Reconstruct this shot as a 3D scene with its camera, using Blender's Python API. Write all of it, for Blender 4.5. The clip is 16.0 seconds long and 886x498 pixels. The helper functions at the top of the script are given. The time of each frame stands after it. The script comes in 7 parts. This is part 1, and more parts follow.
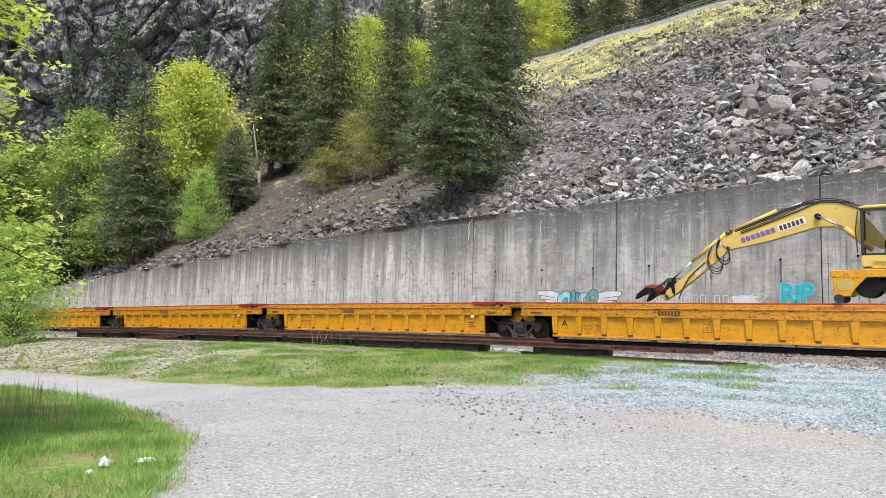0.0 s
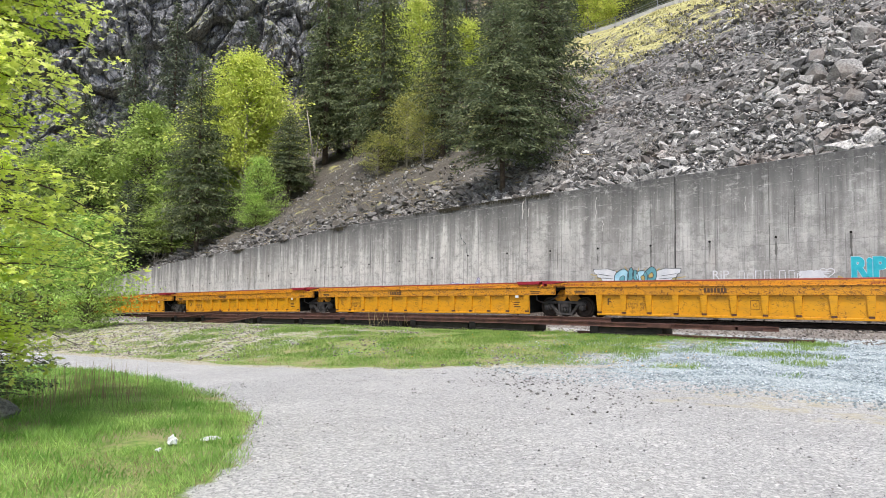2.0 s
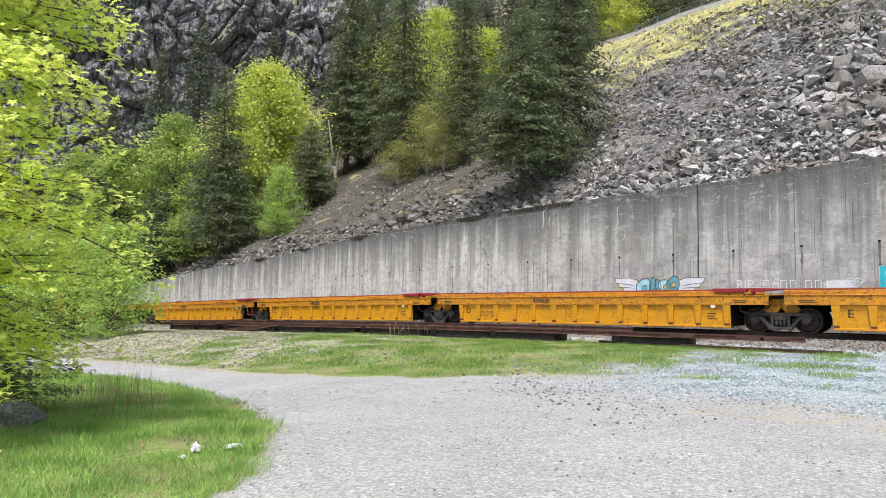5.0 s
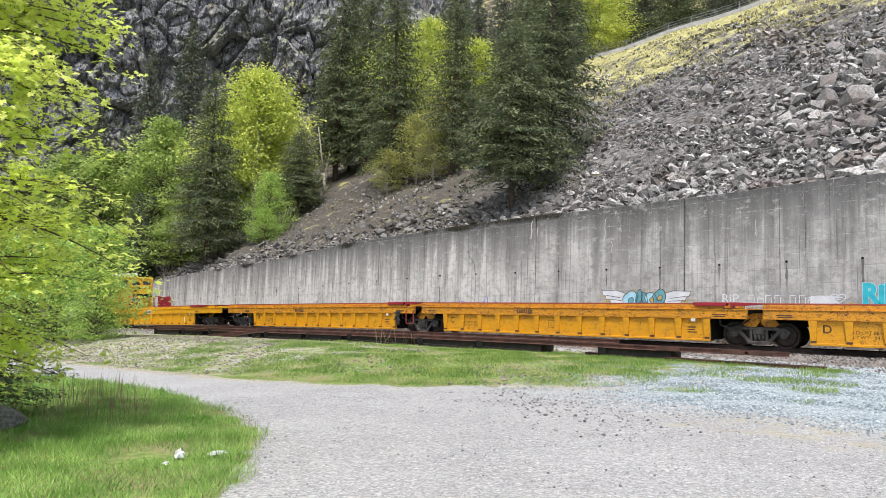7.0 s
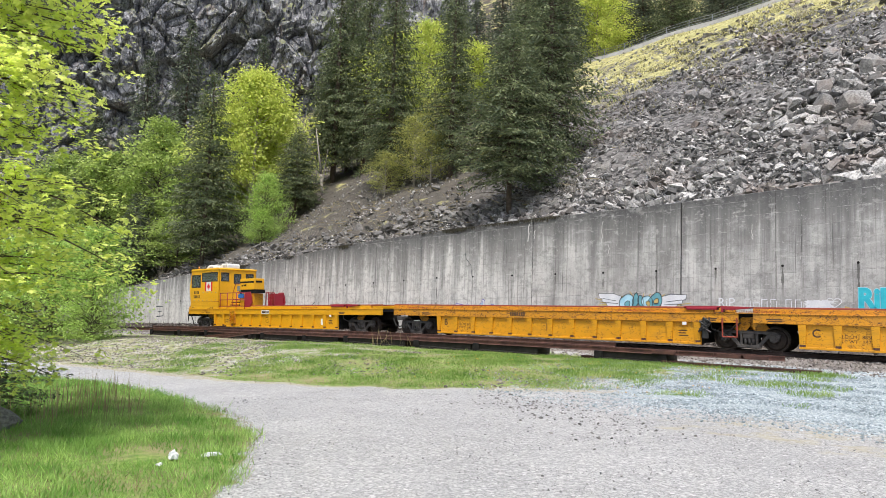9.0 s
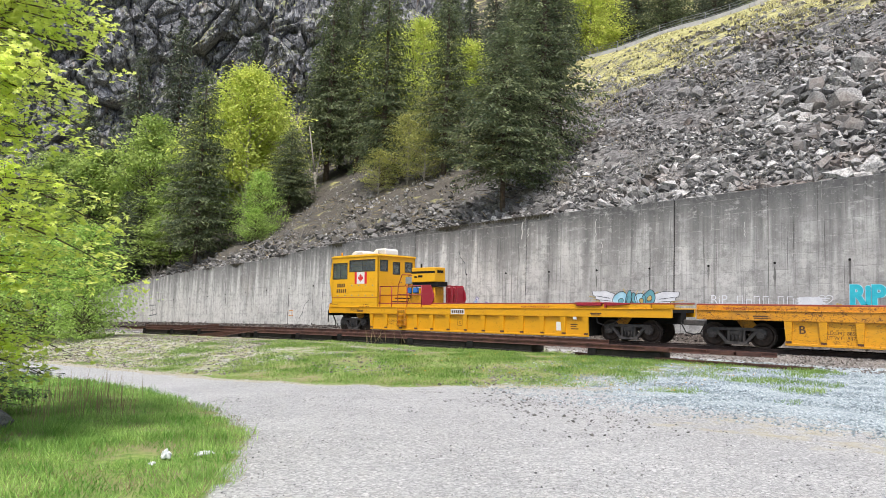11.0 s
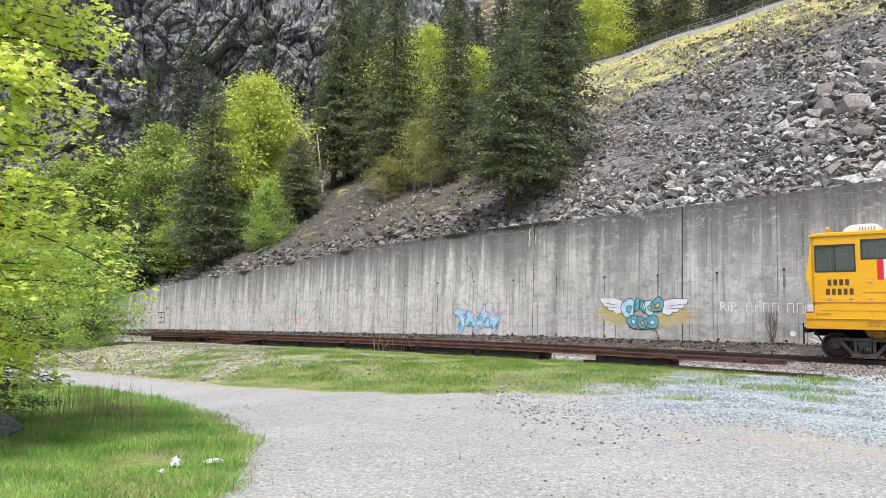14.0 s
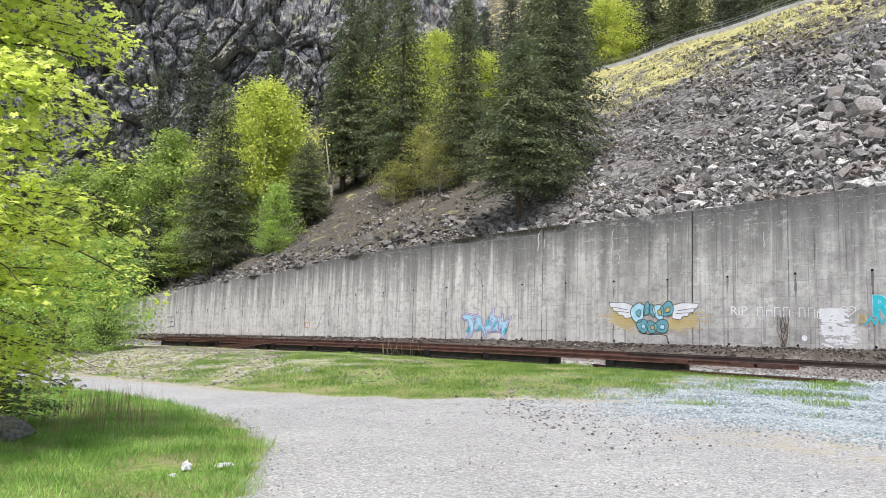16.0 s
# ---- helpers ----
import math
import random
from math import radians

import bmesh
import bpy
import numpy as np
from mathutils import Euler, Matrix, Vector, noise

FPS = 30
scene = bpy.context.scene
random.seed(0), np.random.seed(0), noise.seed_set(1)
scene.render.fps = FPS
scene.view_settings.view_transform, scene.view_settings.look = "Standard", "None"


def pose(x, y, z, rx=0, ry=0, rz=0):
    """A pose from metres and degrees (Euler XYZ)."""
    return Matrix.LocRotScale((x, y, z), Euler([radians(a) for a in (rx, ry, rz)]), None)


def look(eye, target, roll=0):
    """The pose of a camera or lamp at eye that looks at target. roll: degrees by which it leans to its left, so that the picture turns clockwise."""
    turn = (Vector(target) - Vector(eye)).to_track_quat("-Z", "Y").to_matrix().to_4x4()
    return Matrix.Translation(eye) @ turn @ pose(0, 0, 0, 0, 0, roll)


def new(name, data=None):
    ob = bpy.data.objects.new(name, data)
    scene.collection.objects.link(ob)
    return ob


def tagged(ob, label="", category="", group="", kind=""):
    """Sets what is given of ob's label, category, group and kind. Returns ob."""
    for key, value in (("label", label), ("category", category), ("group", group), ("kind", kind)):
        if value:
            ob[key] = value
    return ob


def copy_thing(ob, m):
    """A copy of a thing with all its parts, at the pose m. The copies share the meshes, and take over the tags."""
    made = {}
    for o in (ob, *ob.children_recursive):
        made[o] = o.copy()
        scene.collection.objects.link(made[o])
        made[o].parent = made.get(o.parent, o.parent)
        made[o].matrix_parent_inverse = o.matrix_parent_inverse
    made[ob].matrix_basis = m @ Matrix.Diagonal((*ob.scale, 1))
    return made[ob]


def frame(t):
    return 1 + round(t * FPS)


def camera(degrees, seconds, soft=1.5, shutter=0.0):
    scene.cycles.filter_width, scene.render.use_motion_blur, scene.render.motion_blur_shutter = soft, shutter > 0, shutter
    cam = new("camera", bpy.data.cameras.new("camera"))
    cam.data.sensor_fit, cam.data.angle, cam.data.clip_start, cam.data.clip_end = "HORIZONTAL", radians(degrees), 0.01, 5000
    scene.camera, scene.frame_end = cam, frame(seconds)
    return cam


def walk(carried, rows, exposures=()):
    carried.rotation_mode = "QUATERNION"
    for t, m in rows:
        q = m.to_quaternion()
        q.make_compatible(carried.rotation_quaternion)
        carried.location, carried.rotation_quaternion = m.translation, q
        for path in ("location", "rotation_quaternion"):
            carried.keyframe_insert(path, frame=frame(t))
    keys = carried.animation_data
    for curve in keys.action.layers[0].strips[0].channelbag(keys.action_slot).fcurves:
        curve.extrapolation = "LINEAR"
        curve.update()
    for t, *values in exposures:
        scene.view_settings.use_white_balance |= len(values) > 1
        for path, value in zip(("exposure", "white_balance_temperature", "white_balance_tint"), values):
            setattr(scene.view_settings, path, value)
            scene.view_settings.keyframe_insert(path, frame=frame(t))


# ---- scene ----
# ================= camera =================
cam = camera(67.0, 16.0, soft=0.6)
EYE = 1.6
PATH = [
    (0.0, 35.15, 5.27, -1.66, 0.000),
    (0.5, 36.72, 4.75, -1.38, 0.025),
    (1.0, 38.06, 4.15, -1.01, 0.045),
    (1.5, 39.12, 3.75, -0.81, 0.050),
    (2.0, 39.91, 3.54, -0.76, 0.050),
    (2.5, 40.44, 3.53, -0.86, 0.055),
    (3.0, 40.90, 3.68, -0.91, 0.055),
    (3.5, 41.34, 3.91, -0.82, 0.055),
    (4.0, 41.73, 4.08, -0.74, 0.050),
    (6.5, 40.86, 4.77, -1.64, 0.010),
    (7.0, 40.48, 5.07, -1.90, 0.005),
    (7.5, 40.28, 5.28, -2.05, 0.005),
    (8.0, 40.21, 5.35, -2.16, 0.005),
    (8.5, 40.21, 5.34, -2.21, 0.010),
    (9.0, 40.21, 5.27, -2.21, 0.020),
    (11.5, 39.64, 5.10, -2.03, 0.030),
    (12.0, 39.63, 5.19, -2.07, 0.025),
    (12.5, 39.73, 5.31, -2.12, 0.020),
    (13.0, 39.89, 5.43, -2.12, 0.015),
    (13.5, 40.11, 5.56, -2.06, 0.015),
    (14.0, 40.31, 5.70, -1.99, 0.010),
    (14.5, 40.50, 5.84, -1.89, 0.010),
    (15.0, 40.65, 5.97, -1.95, 0.005),
    (15.5, 40.84, 6.05, -2.00, 0.000),
    (16.0, 41.04, 6.05, -1.99, -0.005),
]
# seconds, yaw, pitch, roll, sideways drift in metres


def camera_pose(yaw, pitch, roll, drift):
    a = radians(yaw)
    return pose(drift * math.cos(a), drift * math.sin(a), EYE, 90 + pitch, roll, yaw)


walk(cam, [(t, camera_pose(*r)) for t, *r in PATH], exposures=[(0.0, 0.38), (16.0, 0.38)])

# ================= light =================
world = bpy.data.worlds.new("sky")
scene.world = world
world.use_nodes = True
wn = world.node_tree.nodes
sky = wn.new("ShaderNodeTexSky")
sky.sky_type, sky.sun_disc = "NISHITA", False
SUN_EL, SUN_AZ = 63.0, 150.0
sky.sun_elevation, sky.sun_rotation = radians(SUN_EL), radians(SUN_AZ)
sky.air_density, sky.dust_density, sky.ozone_density = 1.0, 4.0, 1.0
world.node_tree.links.new(sky.outputs[0], wn["Background"].inputs[0])
wn["Background"].inputs[1].default_value = 0.17
sun = new("sun", bpy.data.lights.new("sun", "SUN"))
sun.data.energy, sun.data.angle, sun.data.color = 2.6, radians(9), (1.0, 0.985, 0.95)
sa, se = radians(SUN_AZ), radians(SUN_EL)
SUN_DIR = Vector((math.sin(sa) * math.cos(se), math.cos(sa) * math.cos(se), math.sin(se)))
sun.matrix_world = look(SUN_DIR * 100, (0, 0, 0))

# ================= materials =================


class Nodes:
    """A small wrapper that strings shader nodes together."""

    def __init__(self, name):
        self.m = bpy.data.materials.new(name)
        self.m.use_nodes = True
        self.t = self.m.node_tree
        self.b = self.t.nodes["Principled BSDF"]
        self.co = self.add("ShaderNodeTexCoord").outputs["Object"]

    def add(self, kind, **kw):
        n = self.t.nodes.new(kind)
        for k, v in kw.items():
            n.inputs[k].default_value = v
        return n

    def link(self, a, b):
        self.t.links.new(a, b)

    def scaled(self, sx, sy, sz, src=None):
        n = self.add("ShaderNodeMapping")
        n.inputs["Scale"].default_value = (sx, sy, sz)
        self.link(src or self.co, n.inputs["Vector"])
        return n.outputs[0]

    def noise(self, scale, detail=4.0, rough=0.55, vec=None):
        n = self.add("ShaderNodeTexNoise", Scale=scale, Detail=detail, Roughness=rough)
        self.link(vec or self.co, n.inputs["Vector"])
        return n.outputs["Fac"]

    def voronoi(self, scale, vec=None, out="Color"):
        n = self.add("ShaderNodeTexVoronoi", Scale=scale)
        self.link(vec or self.co, n.inputs["Vector"])
        return n.outputs[out]

    def ramp(self, fac, lo, hi, a=0.0, b=1.0):
        n = self.add("ShaderNodeMapRange")
        n.inputs["From Min"].default_value, n.inputs["From Max"].default_value = lo, hi
        n.inputs["To Min"].default_value, n.inputs["To Max"].default_value = a, b
        self.link(fac, n.inputs["Value"])
        return n.outputs[0]

    def mix(self, fac, a, b, how="MIX"):
        n = self.t.nodes.new("ShaderNodeMix")
        n.data_type, n.blend_type = "RGBA", how
        for i, v in ((0, fac), (6, a), (7, b)):
            if isinstance(v, (int, float)):
                n.inputs[i].default_value = v
            elif isinstance(v, tuple):
                n.inputs[i].default_value = (*v, 1)
            else:
                self.link(v, n.inputs[i])
        return n.outputs[2]

    def math(self, op, a, b=0.0):
        n = self.t.nodes.new("ShaderNodeMath")
        n.operation = op
        for i, v in ((0, a), (1, b)):
            if isinstance(v, (int, float)):
                n.inputs[i].default_value = v
            else:
                self.link(v, n.inputs[i])
        return n.outputs[0]

    def sep(self, src=None):
        n = self.add("ShaderNodeSeparateXYZ")
        self.link(src or self.co, n.inputs[0])
        return n.outputs

    def attr(self, name):
        n = self.t.nodes.new("ShaderNodeAttribute")
        n.attribute_name = name
        return n.outputs["Fac"]

    def done(self, colour, rough=0.8, metal=0.0, height=None, bump=0.3, dist=0.02, spec=0.5):
        if isinstance(colour, tuple):
            self.b.inputs["Base Color"].default_value = (*colour, 1)
        else:
            self.link(colour, self.b.inputs["Base Color"])
        if isinstance(rough, (int, float)):
            self.b.inputs["Roughness"].default_value = rough
        else:
            self.link(rough, self.b.inputs["Roughness"])
        self.b.inputs["Metallic"].default_value = metal
        self.b.inputs["Specular IOR Level"].default_value = spec
        if height is not None:
            n = self.add("ShaderNodeBump", Strength=bump, Distance=dist)
            self.link(height, n.inputs["Height"])
            self.link(n.outputs[0], self.b.inputs["Normal"])
        return self.m


def plain(name, a, b, scale=4.0, rough=0.7, metal=0.0, bump=0.25, fine=40.0, spec=0.5):
    """Two tones in broad patches, fine grain and relief."""
    n = Nodes(name)
    f = n.noise(fine, 3)
    c = n.mix(n.ramp(n.noise(scale, 5), 0.35, 0.65), a, b)
    c = n.mix(n.ramp(f, 0.3, 0.7, 0.0, 0.35), c, tuple(v * 0.6 for v in a))
    return n.done(c, rough, metal, f, bump, 0.01, spec)


def painted(name, col, wear, rust=(0.10, 0.045, 0.025), rough=0.45):
    """Scuffed paint with scratches and rust chips; wear 0 to 1."""
    n = Nodes(name)
    tone = n.mix(n.noise(1.3, 4), col, tuple(v * 0.82 for v in col))
    dirt = n.ramp(n.noise(1.0, 6, 0.65, n.scaled(1.2, 1.2, 5.0)), 0.5, 0.75, 0.0, 0.45 * wear + 0.1)
    tone = n.mix(dirt, tone, (0.16, 0.10, 0.05))
    big = n.noise(5.0, 8, 0.74, n.scaled(0.8, 1, 1.6))
    chips = n.ramp(big, 0.67 - 0.08 * wear, 0.69 - 0.08 * wear)
    scr = None
    for sc, zz, w in ((2.6, 1.9, 0.011), (4.4, 1.1, 0.014), (7.5, 2.2, 0.018)):
        bend = n.noise(sc, 3, 0.5, n.scaled(0.8, 1, zz))
        thin = n.ramp(n.math("ABSOLUTE", n.math("SUBTRACT", bend, 0.5)), w, w * 0.4)
        where = n.ramp(n.noise(sc * 0.45 + 0.7, 3), 0.60 - 0.16 * wear, 0.66 - 0.16 * wear)
        thin = n.math("MULTIPLY", thin, where)
        scr = thin if scr is None else n.math("MAXIMUM", scr, thin)
    m = n.math("MAXIMUM", chips, n.math("MULTIPLY", scr, 0.95))
    tone = n.mix(n.math("MULTIPLY", m, min(1.0, 0.25 + wear)), tone, rust)
    return n.done(tone, n.ramp(m, 0, 1, rough, 0.85), 0.0, n.noise(30, 3), 0.1, 0.004)


def leafy(name, dark, light, trans=0.35, scale=1.3, vary=0.5):
    """Leaves: tone changes by clump and by leaf, a little light comes through."""
    n = Nodes(name)
    g = n.t.nodes.new("ShaderNodeNewGeometry")
    c = n.mix(n.ramp(n.noise(scale, 3), 0.35, 0.65), dark, light)
    c = n.mix(n.math("MULTIPLY", g.outputs["Random Per Island"], vary), c, tuple(v * 0.5 for v in dark))
    n.done(c, 0.55, spec=0.25)
    tr = n.add("ShaderNodeBsdfTranslucent")
    n.link(c, tr.inputs["Color"])
    mx = n.add("ShaderNodeMixShader", Fac=trans)
    n.link(n.b.outputs[0], mx.inputs[1])
    n.link(tr.outputs[0], mx.inputs[2])
    n.link(mx.outputs[0], n.t.nodes["Material Output"].inputs["Surface"])
    return n.m


def stones(name, cols, rough=0.85, patch=None):
    """Loose stones: each one takes its own grey."""
    n = Nodes(name)
    g = n.t.nodes.new("ShaderNodeNewGeometry")
    r = g.outputs["Random Per Island"]
    c = n.mix(n.ramp(r, 0.0, 0.6), cols[0], cols[1])
    c = n.mix(n.ramp(r, 0.6, 1.0), c, cols[2])
    c = n.mix(n.ramp(n.noise(8, 6, 0.7), 0.40, 0.62, 0, 0.75), c, tuple(v * 0.6 for v in cols[0]))
    if patch:
        c = n.mix(n.ramp(n.noise(0.22, 4), 0.52, 0.66, 0, 0.55), c, patch)
    f = n.noise(22, 4)
    return n.done(c, rough, 0, f, 0.5, 0.03, 0.3)


def concrete_material():
    n = Nodes("weathered_concrete")
    x, y, z = n.sep()
    c = n.mix(n.ramp(n.noise(0.45, 6, 0.6), 0.35, 0.65), (0.32, 0.315, 0.305), (0.55, 0.545, 0.53))
    # sheets of the form board differ in tone; the panels down the line are paler
    cell = n.t.nodes.new("ShaderNodeCombineXYZ")
    n.link(n.math("FLOOR", n.math("MULTIPLY", x, 1 / 1.22)), cell.inputs[0])
    n.link(n.math("FLOOR", n.math("MULTIPLY", n.math("SUBTRACT", z, n.math("MULTIPLY", x, 0.045)), 1 / 0.72)), cell.inputs[2])
    tone = n.t.nodes.new("ShaderNodeTexWhiteNoise")
    n.link(cell.outputs[0], tone.inputs["Vector"])
    c = n.mix(n.ramp(tone.outputs["Value"], 0.2, 1.0, 0, 0.30), c, (0.20, 0.198, 0.195))
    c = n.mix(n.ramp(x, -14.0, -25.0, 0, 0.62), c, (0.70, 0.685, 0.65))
    streak = n.noise(1.0, 5, 0.6, n.scaled(1.3, 1.3, 0.10))
    c = n.mix(n.ramp(streak, 0.5, 0.72, 0, 0.6), c, (0.10, 0.098, 0.095))
    thin = n.noise(1.0, 4, 0.6, n.scaled(6.5, 6.5, 0.16))
    c = n.mix(n.ramp(thin, 0.52, 0.68, 0, 0.5), c, (0.12, 0.128, 0.125))
    pale = n.noise(1.0, 5, 0.65, n.scaled(2.6, 2.6, 0.22))
    c = n.mix(n.ramp(pale, 0.55, 0.68, 0, 0.45), c, (0.60, 0.59, 0.57))
    # dark weathering that runs down from the coping
    top = n.math("ADD", n.math("MULTIPLY", x, 0.055), 8.35)
    below = n.math("SUBTRACT", top, z)
    reach = n.ramp(n.noise(1.0, 4, 0.6, n.scaled(2.4, 2.4, 0.05)), 0.3, 0.7, 1.0, 5.6)
    grime = n.math("SUBTRACT", 1.0, n.math("DIVIDE", below, reach))
    c = n.mix(n.ramp(grime, 0.0, 1.0, 0, 0.92), c, (0.055, 0.055, 0.057))
    # form boards: lifts and sheet joints
    lift = n.math("ABSOLUTE", n.math("SUBTRACT", n.math("FRACT", n.math("MULTIPLY", n.math("SUBTRACT", z, n.math("MULTIPLY", x, 0.045)), 1 / 0.72)), 0.5))
    sheet = n.math("ABSOLUTE", n.math("SUBTRACT", n.math("FRACT", n.math("MULTIPLY", x, 1 / 1.22)), 0.5))
    line = n.math("MAXIMUM", n.ramp(lift, 0.472, 0.492), n.ramp(sheet, 0.488, 0.499))
    broken = n.ramp(n.noise(2.6, 6, 0.7), 0.45, 0.66)
    c = n.mix(n.math("MULTIPLY", n.math("MULTIPLY", line, broken), 0.8), c, (0.56, 0.545, 0.52))
    c = n.mix(n.math("MULTIPLY", n.math("MULTIPLY", line, n.math("SUBTRACT", 1.0, broken)), 0.42), c, (0.11, 0.115, 0.112))
    # pale scaling in broken flakes, warmer here and there
    flake = n.noise(1.3, 9, 0.78, n.scaled(1.0, 1.0, 1.5))
    c = n.mix(n.ramp(flake, 0.59, 0.65, 0, 0.45), c, (0.62, 0.61, 0.58))
    drip = n.noise(1.0, 3, 0.6, n.scaled(9.0, 9.0, 0.12))
    c = n.mix(n.ramp(drip, 0.60, 0.67, 0, 0.75), c, (0.06, 0.058, 0.055))
    c = n.mix(n.ramp(n.noise(3.2, 8, 0.8), 0.50, 0.60, 0, 0.5), c, (0.19, 0.186, 0.18))
    c = n.mix(n.ramp(n.noise(6.0, 8, 0.8), 0.57, 0.64, 0, 0.5), c, (0.62, 0.62, 0.61))
    c = n.mix(n.ramp(n.noise(11, 6, 0.8), 0.52, 0.7, 0, 0.5), c, (0.13, 0.128, 0.125))
    patch = n.noise(0.9, 7, 0.72, n.scaled(1.0, 1.0, 1.8))
    c = n.mix(n.ramp(patch, 0.57, 0.64, 0, 0.24), c, (0.66, 0.65, 0.63))
    c = n.mix(n.ramp(patch, 0.44, 0.36, 0, 0.34), c, (0.16, 0.158, 0.155))
    # rust-brown bleeding here and there
    c = n.mix(n.ramp(n.noise(0.33, 3, 0.5, n.scaled(1, 1, 0.4)), 0.64, 0.78, 0, 0.25), c, (0.36, 0.27, 0.19))
    # narrow runs below the weep holes
    hx = n.math("ABSOLUTE", n.math("SUBTRACT", n.math("FRACT", n.math("ADD", n.math("MULTIPLY", x, 1 / 3.04), 0.5 + 11.12 / 3.04)), 0.5))
    wob = n.ramp(n.noise(1.7, 3), 0.35, 0.7, 0.0, 0.024)
    run = n.math("MULTIPLY", n.math("LESS_THAN", hx, wob), n.math("LESS_THAN", z, n.math("ADD", n.math("MULTIPLY", x, 0.034), 4.55)))
    c = n.mix(n.math("MULTIPLY", run, n.ramp(n.noise(0.9, 2, 0.5, n.scaled(1, 1, 0.5)), 0.4, 0.6, 0.1, 0.75)), c, (0.07, 0.068, 0.065))
    h = n.math("ADD", n.noise(14, 5), n.math("MULTIPLY", line, -0.5))
    return n.done(c, 0.9, 0, h, 0.35, 0.02, 0.25)


def ground_material():
    """Gravel, blue ballast stone, turf and dirt, laid by masks and broken up by noise."""
    n = Nodes("ground_mix")
    fine, mid = n.noise(55, 4, 0.7), n.noise(9, 5, 0.6)
    speck = n.voronoi(34)
    sv = n.sep(speck)[0]
    gravel = n.mix(n.ramp(n.noise(0.5, 5, 0.6), 0.35, 0.65), (0.45, 0.45, 0.44), (0.57, 0.57, 0.555))
    gravel = n.mix(n.ramp(sv, 0.0, 1.0, 0.0, 0.85), gravel, (0.20, 0.20, 0.20))
    gravel = n.mix(n.ramp(n.sep(n.voronoi(85))[1], 0.55, 1.0, 0, 0.7), gravel, (0.15, 0.15, 0.155))
    gravel = n.mix(n.ramp(n.math("POWER", sv, 6.0), 0.2, 0.9, 0, 0.6), gravel, (0.80, 0.80, 0.78))
    gravel = n.mix(n.ramp(fine, 0.55, 0.75, 0, 0.5), gravel, (0.16, 0.155, 0.15))
    turf = n.mix(n.ramp(mid, 0.35, 0.65), (0.10, 0.19, 0.035), (0.27, 0.34, 0.10))
    turf = n.mix(n.ramp(n.noise(1.1, 6, 0.65), 0.44, 0.60, 0, 0.85), turf, (0.29, 0.25, 0.14))
    blue = n.mix(sv, (0.17, 0.205, 0.22), (0.52, 0.58, 0.60))
    blue = n.mix(n.ramp(fine, 0.55, 0.72, 0, 0.6), blue, (0.16, 0.19, 0.20))
    dirt = n.mix(n.ramp(mid, 0.35, 0.65), (0.30, 0.275, 0.205), (0.43, 0.405, 0.32))
    dirt = n.mix(n.ramp(sv, 0.5, 1.0, 0, 0.6), dirt, (0.5, 0.48, 0.44))
    bed = n.mix(sv, (0.10, 0.09, 0.08), (0.31, 0.285, 0.262))
    edge = n.math("SUBTRACT", n.noise(1.7, 6, 0.65), 0.5)

    def mask(name, gain=1.1):
        return n.ramp(n.math("ADD", n.attr(name), n.math("MULTIPLY", edge, gain)), 0.42, 0.58)

    c = n.mix(mask("dirt", 1.1), gravel, dirt)
    c = n.mix(mask("blue", 1.7), c, blue)
    c = n.mix(mask("grass", 1.3), c, turf)
    c = n.mix(mask("bed", 0.4), c, bed)
    # dark soil and leaf mould gathered along the wall foot
    wy = n.sep()[1]
    mould = n.ramp(n.math("ADD", n.math("SUBTRACT", wy, 32.3), n.math("MULTIPLY", edge, 3.2)), -0.4, 0.5, 0, 0.9)
    c = n.mix(mould, c, n.mix(n.ramp(sv, 0.5, 1.0), (0.045, 0.036, 0.031), (0.15, 0.125, 0.11)))
    return n.done(c, 0.95, 0, n.math("ADD", n.math("MULTIPLY", sv, 0.7), fine), 0.6, 0.03, 0.2)


